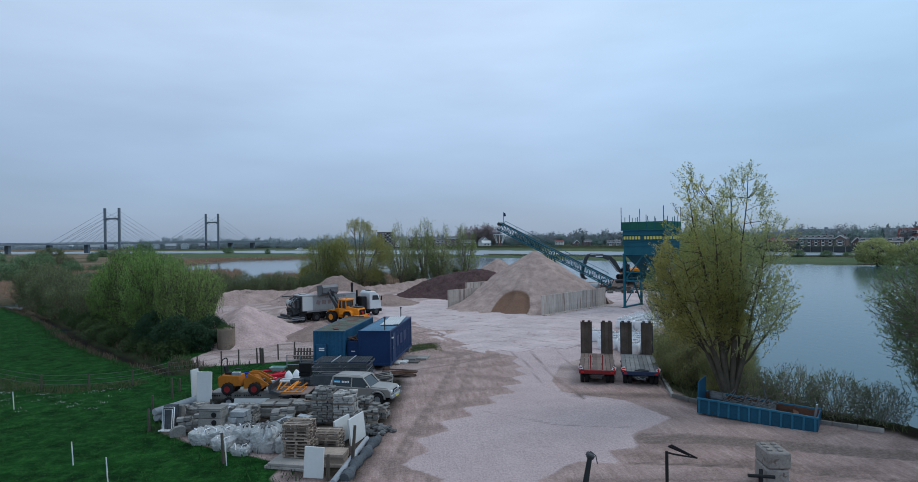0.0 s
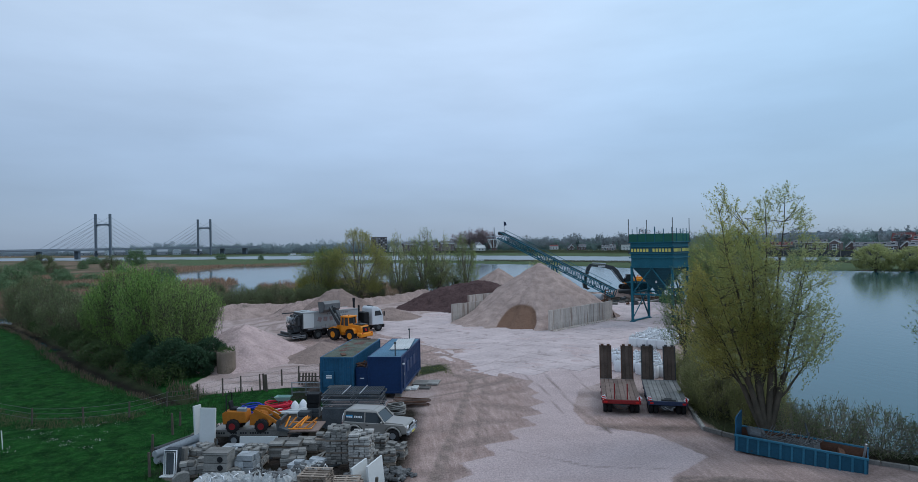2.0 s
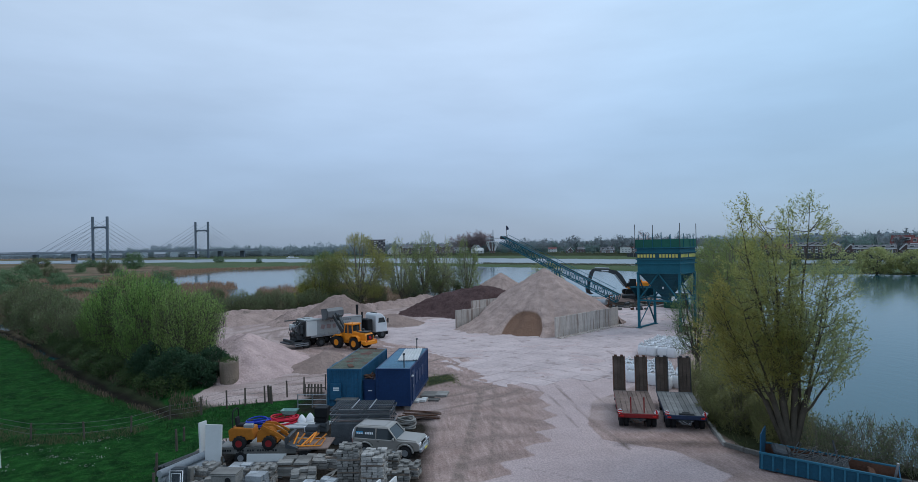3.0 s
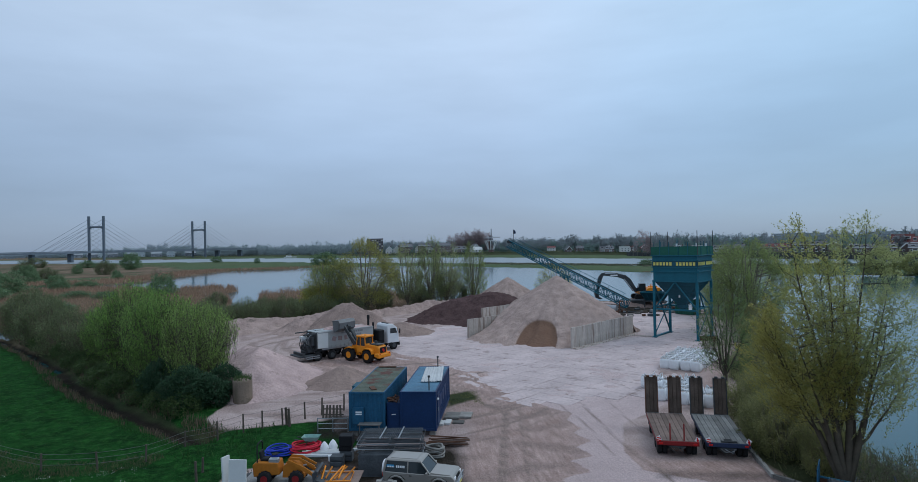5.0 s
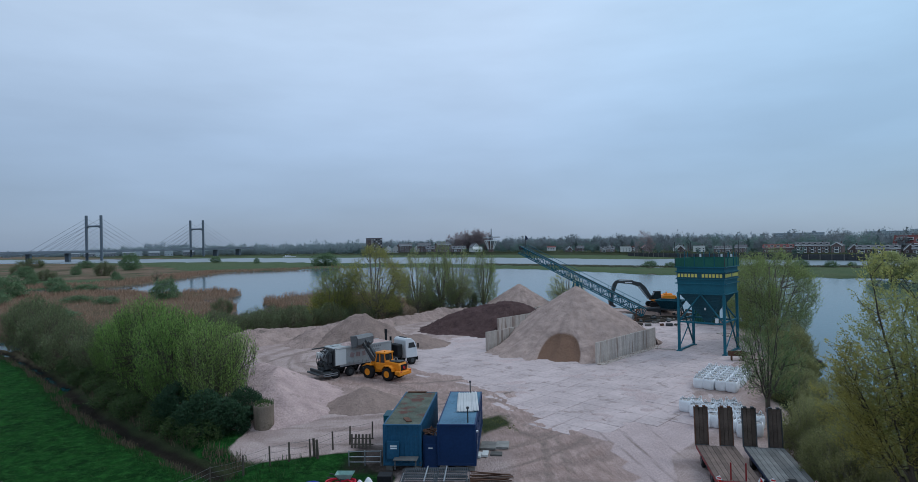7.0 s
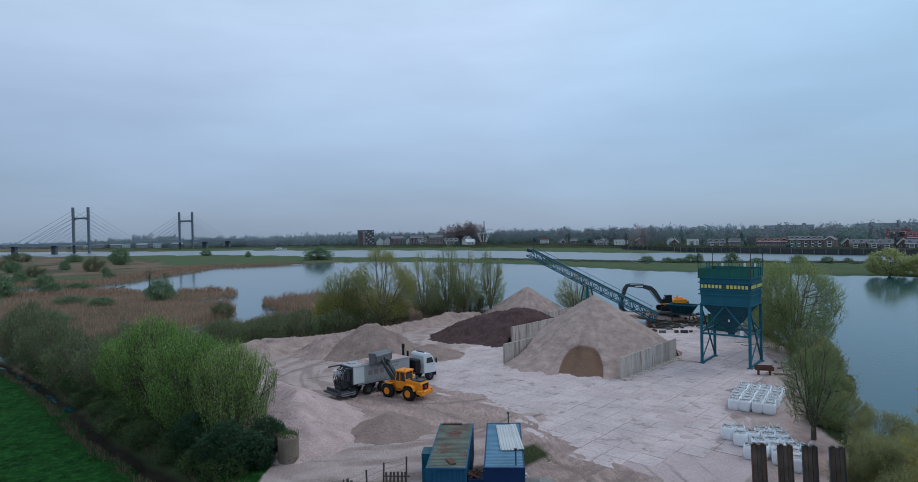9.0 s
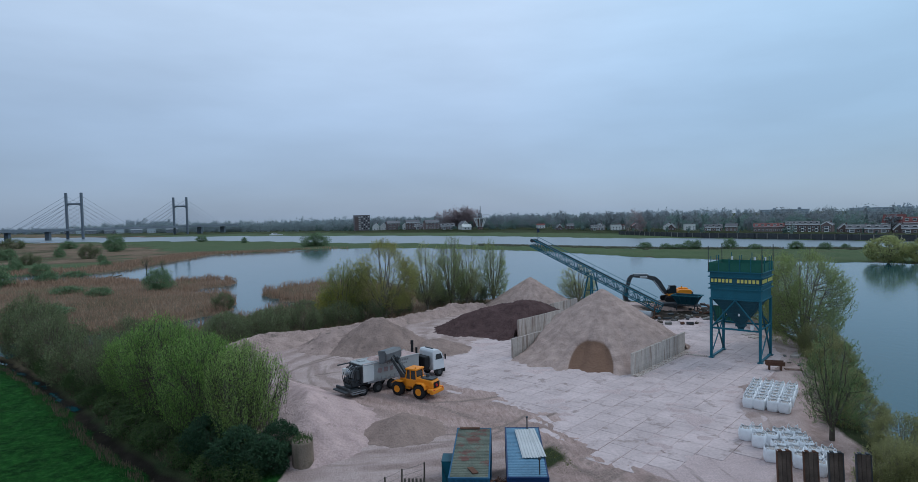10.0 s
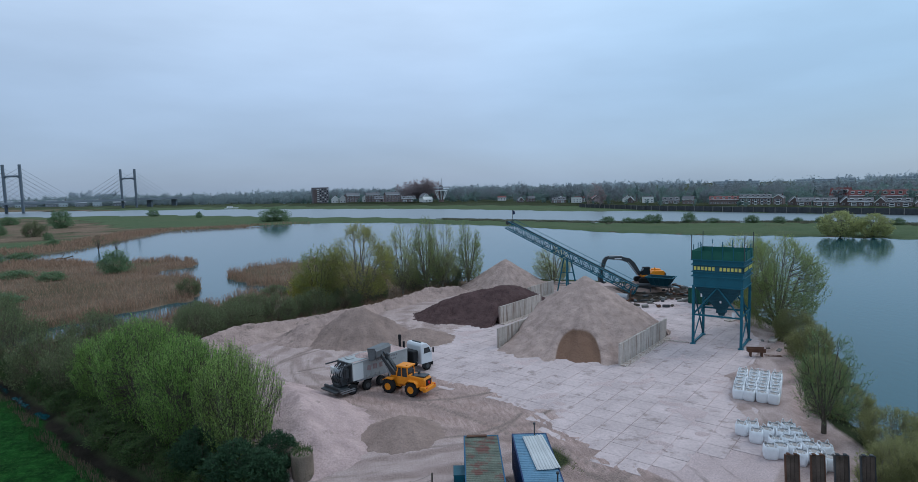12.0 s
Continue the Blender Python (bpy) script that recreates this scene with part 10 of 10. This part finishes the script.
mini = thing("compact_loader", "small worn orange articulated loader on the trailer", "compact loader", pose(-5.4, 43.35, 0.74, 0, 0, -8))
MT, MR = tyre_mesh(0.36, 0.28), rim_mesh(0.36, 0.28, RED)
for x in (-0.75, 0.85):
    for y in (-0.5, 0.5):
        wheel(mini, x, y, 0.36, MT, MR)
part("rear_body", Shape().prism([(-1.35, 0.4), (-1.4, 1.0), (-1.2, 1.15), (-0.1, 1.1), (0.0, 0.5)], 1, -0.42, 0.42).soft(0.06), ORANGE_OLD, mini)
part("engine_cover", Shape().box((-0.35, -0.2, 1.15), (0.5, 0.3, 0.3), cut=0.04), STEEL_GREY, mini)
part("seat", Shape().box((-0.85, 0, 1.2), (0.42, 0.45, 0.14), cut=0.04).box((-1.05, 0, 1.42), (0.12, 0.45, 0.42), turn(0, -10, 0), 0.04), BLACK, mini)
part("roll_bar", Shape().path([(-1.15, -0.38, 1.0), (-1.15, -0.38, 1.95), (-1.15, -0.2, 2.05), (-1.15, 0.2, 2.05), (-1.15, 0.38, 1.95), (-1.15, 0.38, 1.0)], 0.035), BLACK, mini)
LOW_BOOM = Matrix.Diagonal((1, 1, 0.82, 1))
part("front_frame", Shape().prism([(0.1, 0.4), (0.15, 1.1), (0.6, 1.45), (0.85, 1.3), (1.2, 0.6), (1.2, 0.35)], 1, -0.3, 0.3), ORANGE_OLD, mini, at=LOW_BOOM)
for y in (-0.33, 0.33):
    part("lift_arm", Shape().prism([(0.3, 1.35), (0.45, 1.5), (1.3, 1.0), (1.9, 0.45), (1.8, 0.35), (1.2, 0.82)], 1, y - 0.05, y + 0.05), ORANGE_OLD, mini, at=LOW_BOOM)
    part("link_arm", Shape().prism([(0.35, 1.45), (0.45, 1.62), (1.0, 1.55), (1.75, 1.05), (1.7, 0.95), (0.95, 1.42)], 1, y * 0.6 - 0.03, y * 0.6 + 0.03), ORANGE_OLD, mini, at=LOW_BOOM)
    part("ram", Shape().tube((0.4, y * 0.5, 0.7), (1.2, y * 0.7, 0.95), 0.04), STEEL_GREY, mini, at=LOW_BOOM)
part("bucket", Shape().prism([(1.75, 0.1), (1.7, 0.6), (1.9, 0.75), (2.0, 0.7), (1.85, 0.3), (2.4, 0.12), (2.4, 0.06)], 1, -0.65, 0.65), STEEL_DARK, mini)
part("steering_wheel", Shape().lathe((-0.35, 0, 1.42), 2, [(0, 0.17), (0.03, 0.17)], 14), BLACK, mini)
gear = thing("lifting_frame", "orange and yellow steel lifting frame on the trailer deck", "lifting frame", pose(-2.75, 43.2, 0.82, 0, 0, -6))
for k in range(7):
    a = random.uniform(-0.6, 0.6)
    part("bar", Shape().tube((-0.8 + 0.22 * k, -0.5, 0.05 + 0.06 * (k % 3)), (-0.6 + 0.25 * k + a * 0.4, 0.6, 0.25 + 0.25 * abs(a)), 0.035, n=6), AMBER if k % 2 else ORANGE_OLD, gear)
part("base_frame", Shape().path([(-0.9, -0.6, 0.05), (0.9, -0.6, 0.05), (0.9, 0.6, 0.05), (-0.9, 0.6, 0.05), (-0.9, -0.6, 0.05)], 0.04), AMBER, gear)

# stack of site fence panels
fs = thing("fence_panel_stack", "tall stack of grey steel site fence panels", "fence stack", pose(0.25, 46.3, 0, 0, 0, -9), "site fences")
for k in range(24):
    ox, oy = random.uniform(-0.09, 0.09), random.uniform(-0.06, 0.06)
    z = 0.15 + k * 0.076
    p_ = part("fence_panel", Shape().path([(-1.75 + ox, -1.0 + oy, z), (1.75 + ox, -1.0 + oy, z), (1.75 + ox, 1.0 + oy, z), (-1.75 + ox, 1.0 + oy, z), (-1.75 + ox, -1.0 + oy, z)], 0.026, 6).tube((0 + ox, -1 + oy, z), (0 + ox, 1 + oy, z), 0.02, n=5), STEEL_GREY if k % 4 == 0 else TARP_GREY, fs)
top_net = Shape()
for k in range(34):
    top_net.tube((-1.7 + k * 0.103, -0.95, 1.97), (-1.7 + k * 0.103, 0.95, 1.97), 0.012, n=4, caps=False)
for k in range(9):
    top_net.tube((-1.72, -0.9 + k * 0.225, 1.975), (1.72, -0.9 + k * 0.225, 1.975), 0.012, n=4, caps=False)
for x in (-0.55, 0.5):
    part("cross_tube", Shape().tube((x, -1.05, 2.0), (x + 0.06, 1.05, 2.0), 0.028, n=6), STEEL_GREY, fs)
part("mesh_infill", top_net, TARP_GREY, fs, "grey mesh infill")
part("bearer", Shape().box((-1.2, 0, 0.06), (0.15, 2.0, 0.12)).box((1.2, 0, 0.06), (0.15, 2.0, 0.12)), PALLET, fs)
for k in range(8):
    part("upright_panel", Shape().path([(-1.7 + 0.03 * k, -1.12 - 0.05 * k, 0.06), (-1.7 + 0.03 * k, -1.1 - 0.045 * k, 1.2), (1.6 + 0.02 * k, -1.1 - 0.045 * k, 1.2), (1.6 + 0.02 * k, -1.12 - 0.05 * k, 0.06), (-1.7 + 0.03 * k, -1.12 - 0.05 * k, 0.06)], 0.022, 5).box((-0.05, -1.11 - 0.048 * k, 0.63), (3.25, 0.008, 1.1)), TARP_GREY, fs)
for i, (x, y, z) in enumerate(((-2.45, 48.0, 0.0), (-2.45, 48.0, 0.3), (-2.5, 48.05, 0.6), (-2.95, 47.2, 0.0), (-2.95, 47.25, 0.3))):
    solo("crate", Shape().box((0, 0, 0.14), (0.75, 0.6, 0.28), cut=0.02).box((0, -0.31, 0.14), (0.6, 0.02, 0.12)), BLACK if i in (2,) else TARP_GREY, "dark grey plastic crate in a small stack", "crate", pose(x, y, z, 0, 0, -10), "dark crates")
solo("black_tub", Shape().box((0, 0, 0.3), (0.8, 0.7, 0.6), cut=0.03), BLACK, "black plastic tub on the crates", "tub", pose(-2.45, 48.05, 0.9, 0, 0, -10))
solo("bucket", Shape().lathe((0, 0, 0), 2, [(0, 0.14), (0.32, 0.17)], 14), WHITE, "white plastic bucket by the crates", "bucket", pose(-3.4, 48.0, 0))


def coil(x, y, r, thick, turns, mat, label, flat_=1.0):
    s = Shape()
    n = 30
    pts = []
    for i in range(n * turns):
        a = 6.283 * i / n
        rr = r * (0.84 + 0.12 * math.sin(i / n * 2.9) + 0.05 * math.sin(a * 2.37 + r))
        pts.append((math.cos(a) * rr, math.sin(a) * rr * flat_, thick + 0.09 * (i // n) + 0.05 * math.sin(a * 1.7)))
    s.path(pts, thick, 6)
    return solo("hose_coil", s, mat, label, "hose coil", pose(x, y, 0), "hose coils")


coil(-6.7, 49.75, 0.85, 0.05, 5, BLUE_HOSE, "loose coil of bright blue hose on the grass", 0.8)
coil(-5.1, 49.85, 0.95, 0.055, 6, RED_HOSE, "loose coil of bright red hose on the grass", 0.8)
coil(2.78, 47.7, 0.62, 0.06, 7, GREY_CONC, "thick coil of grey corrugated hose")
for k in range(9):
    solo("white_pipe", Shape().tube((-1.6, 0, 0), (1.6, 0, 0), 0.05, n=8), WHITE_PANEL if k % 3 else STEEL_GREY, "long pale pipe lying on the grass", "pipe", pose(-4.3 + 0.12 * k, 48.7 + 0.13 * k, 0.06 + 0.04 * (k % 2), 0, 0, -8 + random.uniform(-6, 6)), "pale pipes")
bw = thing("wheelbarrow", "pale green wheelbarrow on the grass", "wheelbarrow", pose(-4.85, 50.6, 0, 0, 0, -10))
part("tray", Shape().add([(-0.55, -0.35, 0.75), (0.55, -0.35, 0.75), (0.55, 0.35, 0.75), (-0.55, 0.35, 0.75), (-0.3, -0.22, 0.42), (0.35, -0.22, 0.42), (0.35, 0.22, 0.42), (-0.3, 0.22, 0.42)], [(0, 1, 5, 4), (1, 2, 6, 5), (2, 3, 7, 6), (3, 0, 4, 7), (4, 5, 6, 7)]), material("pale_green_paint", (0.25, 0.42, 0.38), 0.6), bw)
part("handles", Shape().tube((-1.0, -0.28, 0.6), (0.6, -0.15, 0.35), 0.025).tube((-1.0, 0.28, 0.6), (0.6, 0.15, 0.35), 0.025), STEEL_DARK, bw)
part("leg", Shape().tube((-0.2, -0.25, 0.45), (-0.35, -0.28, 0), 0.02).tube((-0.2, 0.25, 0.45), (-0.35, 0.28, 0), 0.02), STEEL_DARK, bw)
part("wheel", tyre_mesh(0.2, 0.09), None, bw, at=pose(0.65, 0, 0.2))
for i, (x, y) in enumerate(((-3.95, 49.7), (-3.45, 50.0))):
    solo("sandbag", Shape().lathe((0, 0, 0), 2, [(0, 0.25), (0.25, 0.3), (0.5, 0.16), (0.62, 0.05)], 12), BAG, "pale sack standing on the grass", "sack", pose(x, y, 0), "pale sacks")
for k in range(26):
    a = random.uniform(-14, 14)
    solo("rusty_rod", Shape().tube((-1.2, 0, 0), (1.2, 0, 0), 0.022, n=5), RUST if k % 4 else DECK_WOOD, "rusty steel rod in a loose bundle", "steel rod", pose(3.7 + random.uniform(-0.3, 0.3), 49.6 + random.uniform(-0.6, 0.4), 0.04 + 0.014 * k, 0, random.uniform(-3, 3), -8 + a), "rusty rods")
for x, y, z, w, d in ((3.75, 53.9, 0.1, 0.42, 0.9), (4.25, 54.05, 0.1, 0.42, 0.9), (4.75, 55.6, 0.08, 1.1, 1.4), (5.75, 55.6, 0.07, 0.9, 1.3), (5.0, 54.0, 0.05, 0.8, 0.6)):
    solo("paving_slab", Shape().box((0, 0, 0), (w, d, 0.14), cut=0.01), WHITE_PANEL if w < 0.5 else GREY_CONC, "pale concrete slab lying beside the container", "slab", pose(x, y, z, 0, 0, -15), "loose slabs")


# ---- fences ----
DULL_WIRE = material("dull_wire", (0.16, 0.165, 0.16), 0.7, 0.3)


def wire_fence(pts, h, label, rails=3, mat=POST, seed=1, mesh=False):
    f = thing("wire_fence", label, "fence", pose(0, 0, 0), "field fences")
    rnd = random.Random(seed)
    tops = []
    for x, y in pts:
        a, b = rnd.uniform(-0.05, 0.05), rnd.uniform(-0.05, 0.05)
        z0 = float(land_height(np.array([x]), np.array([y]))[0][0])
        part("fence_post", Shape().tube((x, y, z0 - 0.2), (x + a, y + b, z0 + h), 0.045, 0.04, 7), mat, f)
        tops.append(Vector((x + a, y + b, z0)))
    for k in range(rails):
        for p, q in zip(tops[:-1], tops[1:]):
            d = h * (0.95 - 0.3 * k)
            mid = p.lerp(q, 0.5) + Vector((0, 0, d - 0.04))
            part("wire", Shape().tube(p + Vector((0, 0, d)), mid, 0.008, n=4, caps=False).tube(mid, q + Vector((0, 0, d)), 0.008, n=4, caps=False), DULL_WIRE, f)
    return f


wire_fence([(-34, 56), (-29.5, 54.8), (-25.0, 52.5), (-20.2, 49.4), (-17.0, 49.2), (-14.6, 50.0), (-13.1, 52.4), (-11.4, 53.6)], 1.05, "low wire fence with wooden posts along the meadow")
wire_fence([(-11.4, 53.6), (-10.0, 54.8), (-8.85, 55.4), (-7.5, 55.75), (-6.1, 57.0), (-5.0, 58.0), (-3.4, 58.8)], 1.3, "wire fence with dark posts beside the sand", seed=3)
for x, y in ((-7.25, 55.95), (-7.0, 55.6)):
    solo("wooden_post", Shape().tube((0, 0, -0.1), (0, 0, 1.25), 0.07, 0.06, 8), POST, "thick dark wooden post by the fence", "fence post", pose(x, y, 0, 3, -2, 0), "loose fence posts")
gate = thing("pen_gate", "low grey steel gate of the small pen", "gate", pose(-4.8, 53.7, 0, 0, 0, -9))
for z in (0.25, 0.6, 0.95):
    part("rail", Shape().tube((0, 0, z), (2.1, 0, z), 0.025, n=6), STEEL_GREY, gate)
for x in (0, 1.05, 2.1):
    part("upright", Shape().tube((x, 0, 0.0), (x, 0, 1.0), 0.03, n=6), STEEL_GREY, gate)
rack = thing("timber_rack", "leaning rack of weathered boards behind the pen", "timber rack", pose(-4.15, 57.0, 0, -18, 0, -12) @ Matrix.Diagonal((1, 1, 0.72, 1)))
for k in range(6):
    part("board", Shape().box((-0.7 + 0.26 * k, 0.04 * (k % 2), 0.65), (0.14, 0.05, 1.3), turn(0, random.uniform(-8, 8), 0)), POST, rack)
part("crossbar", Shape().box((0, 0.08, 0.9), (1.7, 0.06, 0.12)).box((0, 0.08, 0.35), (1.7, 0.06, 0.12)), POST, rack)


# ---- kerb, loose blocks and posts on the drive ----
def kerb_run(a, b, label):
    a, b = Vector(a), Vector(b)
    n = max(1, int((b - a).length / 1.0))
    k = thing("kerb", label, "kerb", pose(a.x, a.y, 0, 0, 0, math.degrees(math.atan2(b.y - a.y, b.x - a.x))))
    L = (b - a).length / n
    me = Shape().box((L / 2, 0, 0.06), (L - 0.02, 0.2, 0.3), cut=0.015).mesh("kerb_stone", GREY_CONC)
    for i in range(n):
        part("kerb_stone", me, None, k, at=pose(i * L, random.uniform(-0.02, 0.02), random.uniform(-0.02, 0.02), 0, 0, random.uniform(-1, 1)))
    return k


kerb_run((22.0, 46.6), (20.3, 41.2), "worn pale concrete kerb along the bank")
kerb_run((20.3, 41.2), (21.4, 39.3), "worn pale concrete kerb beside the skip")
kerb_run((24.9, 35.6), (27.4, 33.5), "worn pale concrete kerb at the water's edge")
TOWER_CONC = material("worn_block_concrete", (0.27, 0.245, 0.225), 0.9, var=0.35, scale=2, bump=0.5, spots=0.5, spot_color=(0.14, 0.11, 0.09), spot_scale=2)
block_tower = thing("concrete_block_tower", "two stacked weathered grey-brown concrete blocks", "concrete block", pose(18.5, 28.9, 0, 0, 0, -14))
for k in range(2):
    b_ = part("stacking_block", Shape().box((0.05 * k, 0, 0.34 + 0.66 * k), (0.86, 1.25, 0.64), turn(0, 0, 4 * k), 0.05), TOWER_CONC, block_tower)
    for i in (-0.2, 0.2):
        for j in (-0.35, 0.0, 0.35):
            part("stud", Shape().box((i, j, 0.69 + 0.66 * k), (0.2, 0.2, 0.08), cut=0.03), TOWER_CONC, b_)
rail_ = thing("barrier_post", "black steel barrier bracket in front of the blocks", "barrier", pose(17.6, 28.2, 0, 0, 0, 0))
part("post", Shape().tube((0, 0, 0), (0, 0, 0.5), 0.06), BLACK, rail_)
part("bracket", Shape().tube((-0.45, 0.1, 0.52), (0.5, -0.1, 0.48), 0.05).tube((0, 0, 0.4), (0.2, 0.3, 0.62), 0.05), BLACK, rail_)
arm = thing("boom_barrier", "black steel post with a folded arm beside the drive", "barrier", pose(14.05, 28.6, 0, 0, 0, 0))
part("post", Shape().box((0, 0, 0.75), (0.1, 0.1, 1.5), cut=0.01), BLACK, arm)
part("arm", Shape().path([(0, 0, 1.45), (0.35, 0, 1.35), (1.1, -0.2, 1.25), (0.15, -0.1, 1.75), (0.08, 0, 1.68), (0.9, 0, 1.3)], 0.04), BLACK, arm)
pole = thing("machine_jib", "dark leaning steel jib with a shackle head", "jib", pose(10.9, 28.7, 0, 0, 0, 0))
part("mast", Shape().tube((-0.3, -0.5, 0), (0.25, 0.3, 1.25), 0.09, 0.07), BLACK, pole)
part("head", Shape().box((0.28, 0.33, 1.32), (0.3, 0.25, 0.2), turn(20, 20, 0), 0.04).path([(0.1, 0.33, 1.35), (0.3, 0.33, 1.48), (0.5, 0.33, 1.3), (0.55, 0.3, 1.0)], 0.02), STEEL_DARK, pole)
ring = thing("concrete_ring", "tall mossy concrete pipe ring beside the sand", "concrete ring", pose(-12.0, 63.2, 0) @ Matrix.Diagonal((0.8, 0.8, 1, 1)))
part("ring", Shape().lathe((0, 0, -0.2), 2, [(0, 0.98), (1.95, 0.98), (2.05, 0.94), (2.05, 0.8)], 20), material("mossy_concrete", (0.20, 0.155, 0.12), 0.95, var=0.35, scale=1.5, spots=0.5, spot_color=(0.085, 0.075, 0.05), bump=0.5, streak=0.5), ring)
weeds = Shape()
for k in range(160):
    a, q = random.uniform(0, 6.283), random.uniform(0.1, 0.95)
    x, y, z = math.cos(a) * q, math.sin(a) * q, 1.85
    weeds.add([(x - 0.03, y, z), (x + 0.03, y, z), (x + random.uniform(-0.25, 0.25), y + random.uniform(-0.25, 0.25), z + random.uniform(0.15, 0.55))], [(0, 1, 2)])
tagged(part("weed_tuft", weeds, LEAF_MOSS, ring, "green weeds on top"), kind="stuff")
part("soil", Shape().lathe((0, 0, 1.8), 2, [(0, 0.8), (0.12, 0.5), (0.2, 0.05)], 14), SAND_GREY, ring)
solo("concrete_ring", Shape().lathe((0, 0, -0.2), 2, [(0, 0.9), (1.7, 0.9), (1.8, 0.86), (1.8, 0.2)], 20), bpy.data.materials["mossy_concrete"], "mossy concrete pipe ring under the shrubs", "concrete ring", pose(-13.0, 65.2, 0))

# things round the silo
tub = thing("rusty_trough", "rusty steel trough on a stand beside the silo", "trough", pose(38.3, 79.0, 0, 0, 0, -25) @ Matrix.Diagonal((1, 1, 0.68, 1)))
part("trough", Shape().prism([(-0.45, 1.5), (-0.35, 0.8), (0.35, 0.8), (0.45, 1.5), (0.4, 1.5), (0.3, 0.85), (-0.3, 0.85), (-0.4, 1.5)], 0, -0.95, 0.95), RUST, tub)
for x in (-0.6, 0.6):
    part("stand", Shape().box((x, 0, 0.4), (0.16, 0.6, 0.8), cut=0.02), RUST, tub)
part("ladder", Shape().box((1.9, 0, 0.15), (1.8, 0.08, 0.08)).box((1.9, 0.45, 0.15), (1.8, 0.08, 0.08)).box((1.4, 0.22, 0.15), (0.07, 0.45, 0.05)).box((1.9, 0.22, 0.15), (0.07, 0.45, 0.05)).box((2.4, 0.22, 0.15), (0.07, 0.45, 0.05)), RUST, tub)
for x, y, rz, w, d, h in ((44.9, 84.0, 40, 2.4, 0.9, 0.3), (47.2, 95.2, 20, 1.6, 1.0, 0.12), (47.6, 97.2, 10, 1.8, 0.8, 0.12), (48.6, 93.2, 35, 1.5, 0.7, 0.1), (33.6, 87.2, -40, 2.6, 0.2, 0.15)):
    solo("concrete_beam", Shape().box((0, 0, h / 2), (w, d, h), cut=0.02), WALL_CONC, "pale concrete beam lying on the ground", "concrete beam", pose(x, y, 0, 0, 0, rz), "loose beams")
for i in range(16):
    x, y = random.uniform(40, 47), random.uniform(76, 90)
    s_ = random.uniform(0.2, 0.5)
    if x - 40 > (y - 76) * 0.35 - 0.5:
        solo("debris_piece", Shape().box((0, 0, s_ * 0.2), (s_ * 2, s_, s_ * 0.4), turn(random.uniform(-10, 10), random.uniform(-10, 10), 0), 0.03), POST if i % 2 else GREY_CONC, "broken board or stone on the bank", "debris", pose(x, y, 0, 0, 0, random.uniform(0, 180)), "bank debris")


# stones, beams and scrap round the foot of the conveyor
for i in range(120):
    x, y = random.uniform(38, 57), random.uniform(106, 126)
    if abs((y - 108) - (x - 40) * 0.8) < 6:
        s_ = random.uniform(0.25, 0.85)
        solo("debris_piece", Shape().box((0, 0, s_ * 0.25), (s_ * (2.6 if i % 5 == 0 else 1.3), s_ * 0.8, s_ * 0.5), turn(random.uniform(-15, 15), random.uniform(-15, 15), 0), 0.04), (POST, RUST, GREY_CONC, STEEL_DARK)[i % 4], "dark stone or scrap piece near the conveyor foot", "debris", pose(x, y, 0, 0, 0, random.uniform(0, 180)), "conveyor debris")


# ---- yard slabs ----
SLAB_W = 2.0
slab_mesh = Shape().box((0, 0, -0.06), (SLAB_W - 0.04, SLAB_W - 0.04, 0.12), cut=0.02).mesh("yard_slab", CONCRETE)
yard_slabs = tagged(new("pavement"), "pale concrete slab paving dusted with sand", "pavement", kind="structure")
ua = math.atan2(U.y, U.x)
cells = []
for i in range(-40, 60):
    for j in range(-40, 60):
        x = 10 + (i * math.cos(ua) - j * math.sin(ua)) * SLAB_W
        y = 60 + (i * math.sin(ua) + j * math.cos(ua)) * SLAB_W
        cells.append((x, y))
ca_ = np.array(cells)
dd = distance(CONCRETE_AREA, ca_[:, 0], ca_[:, 1])
inside = [(x, y) for (x, y), d in zip(cells, dd) if d < 1.6 and y > 58]
inside.sort(key=lambda p: math.hypot(p[0] - 18, p[1] - 62))
rest = Shape()
for k, (x, y) in enumerate(inside):
    z, a = random.uniform(-0.012, 0.006), math.degrees(ua) + random.uniform(-0.4, 0.4)
    if k < 300:
        part("yard_slab", slab_mesh, None, yard_slabs, at=pose(x, y, z, random.uniform(-0.25, 0.25), random.uniform(-0.25, 0.25), a))
    else:
        rest.box((x, y, -0.06 + z), (SLAB_W - 0.025, SLAB_W - 0.025, 0.12), turn(random.uniform(-0.25, 0.25), random.uniform(-0.25, 0.25), a))
if rest.v:
    tagged(part("far_slabs", rest, CONCRETE, yard_slabs), kind="stuff")
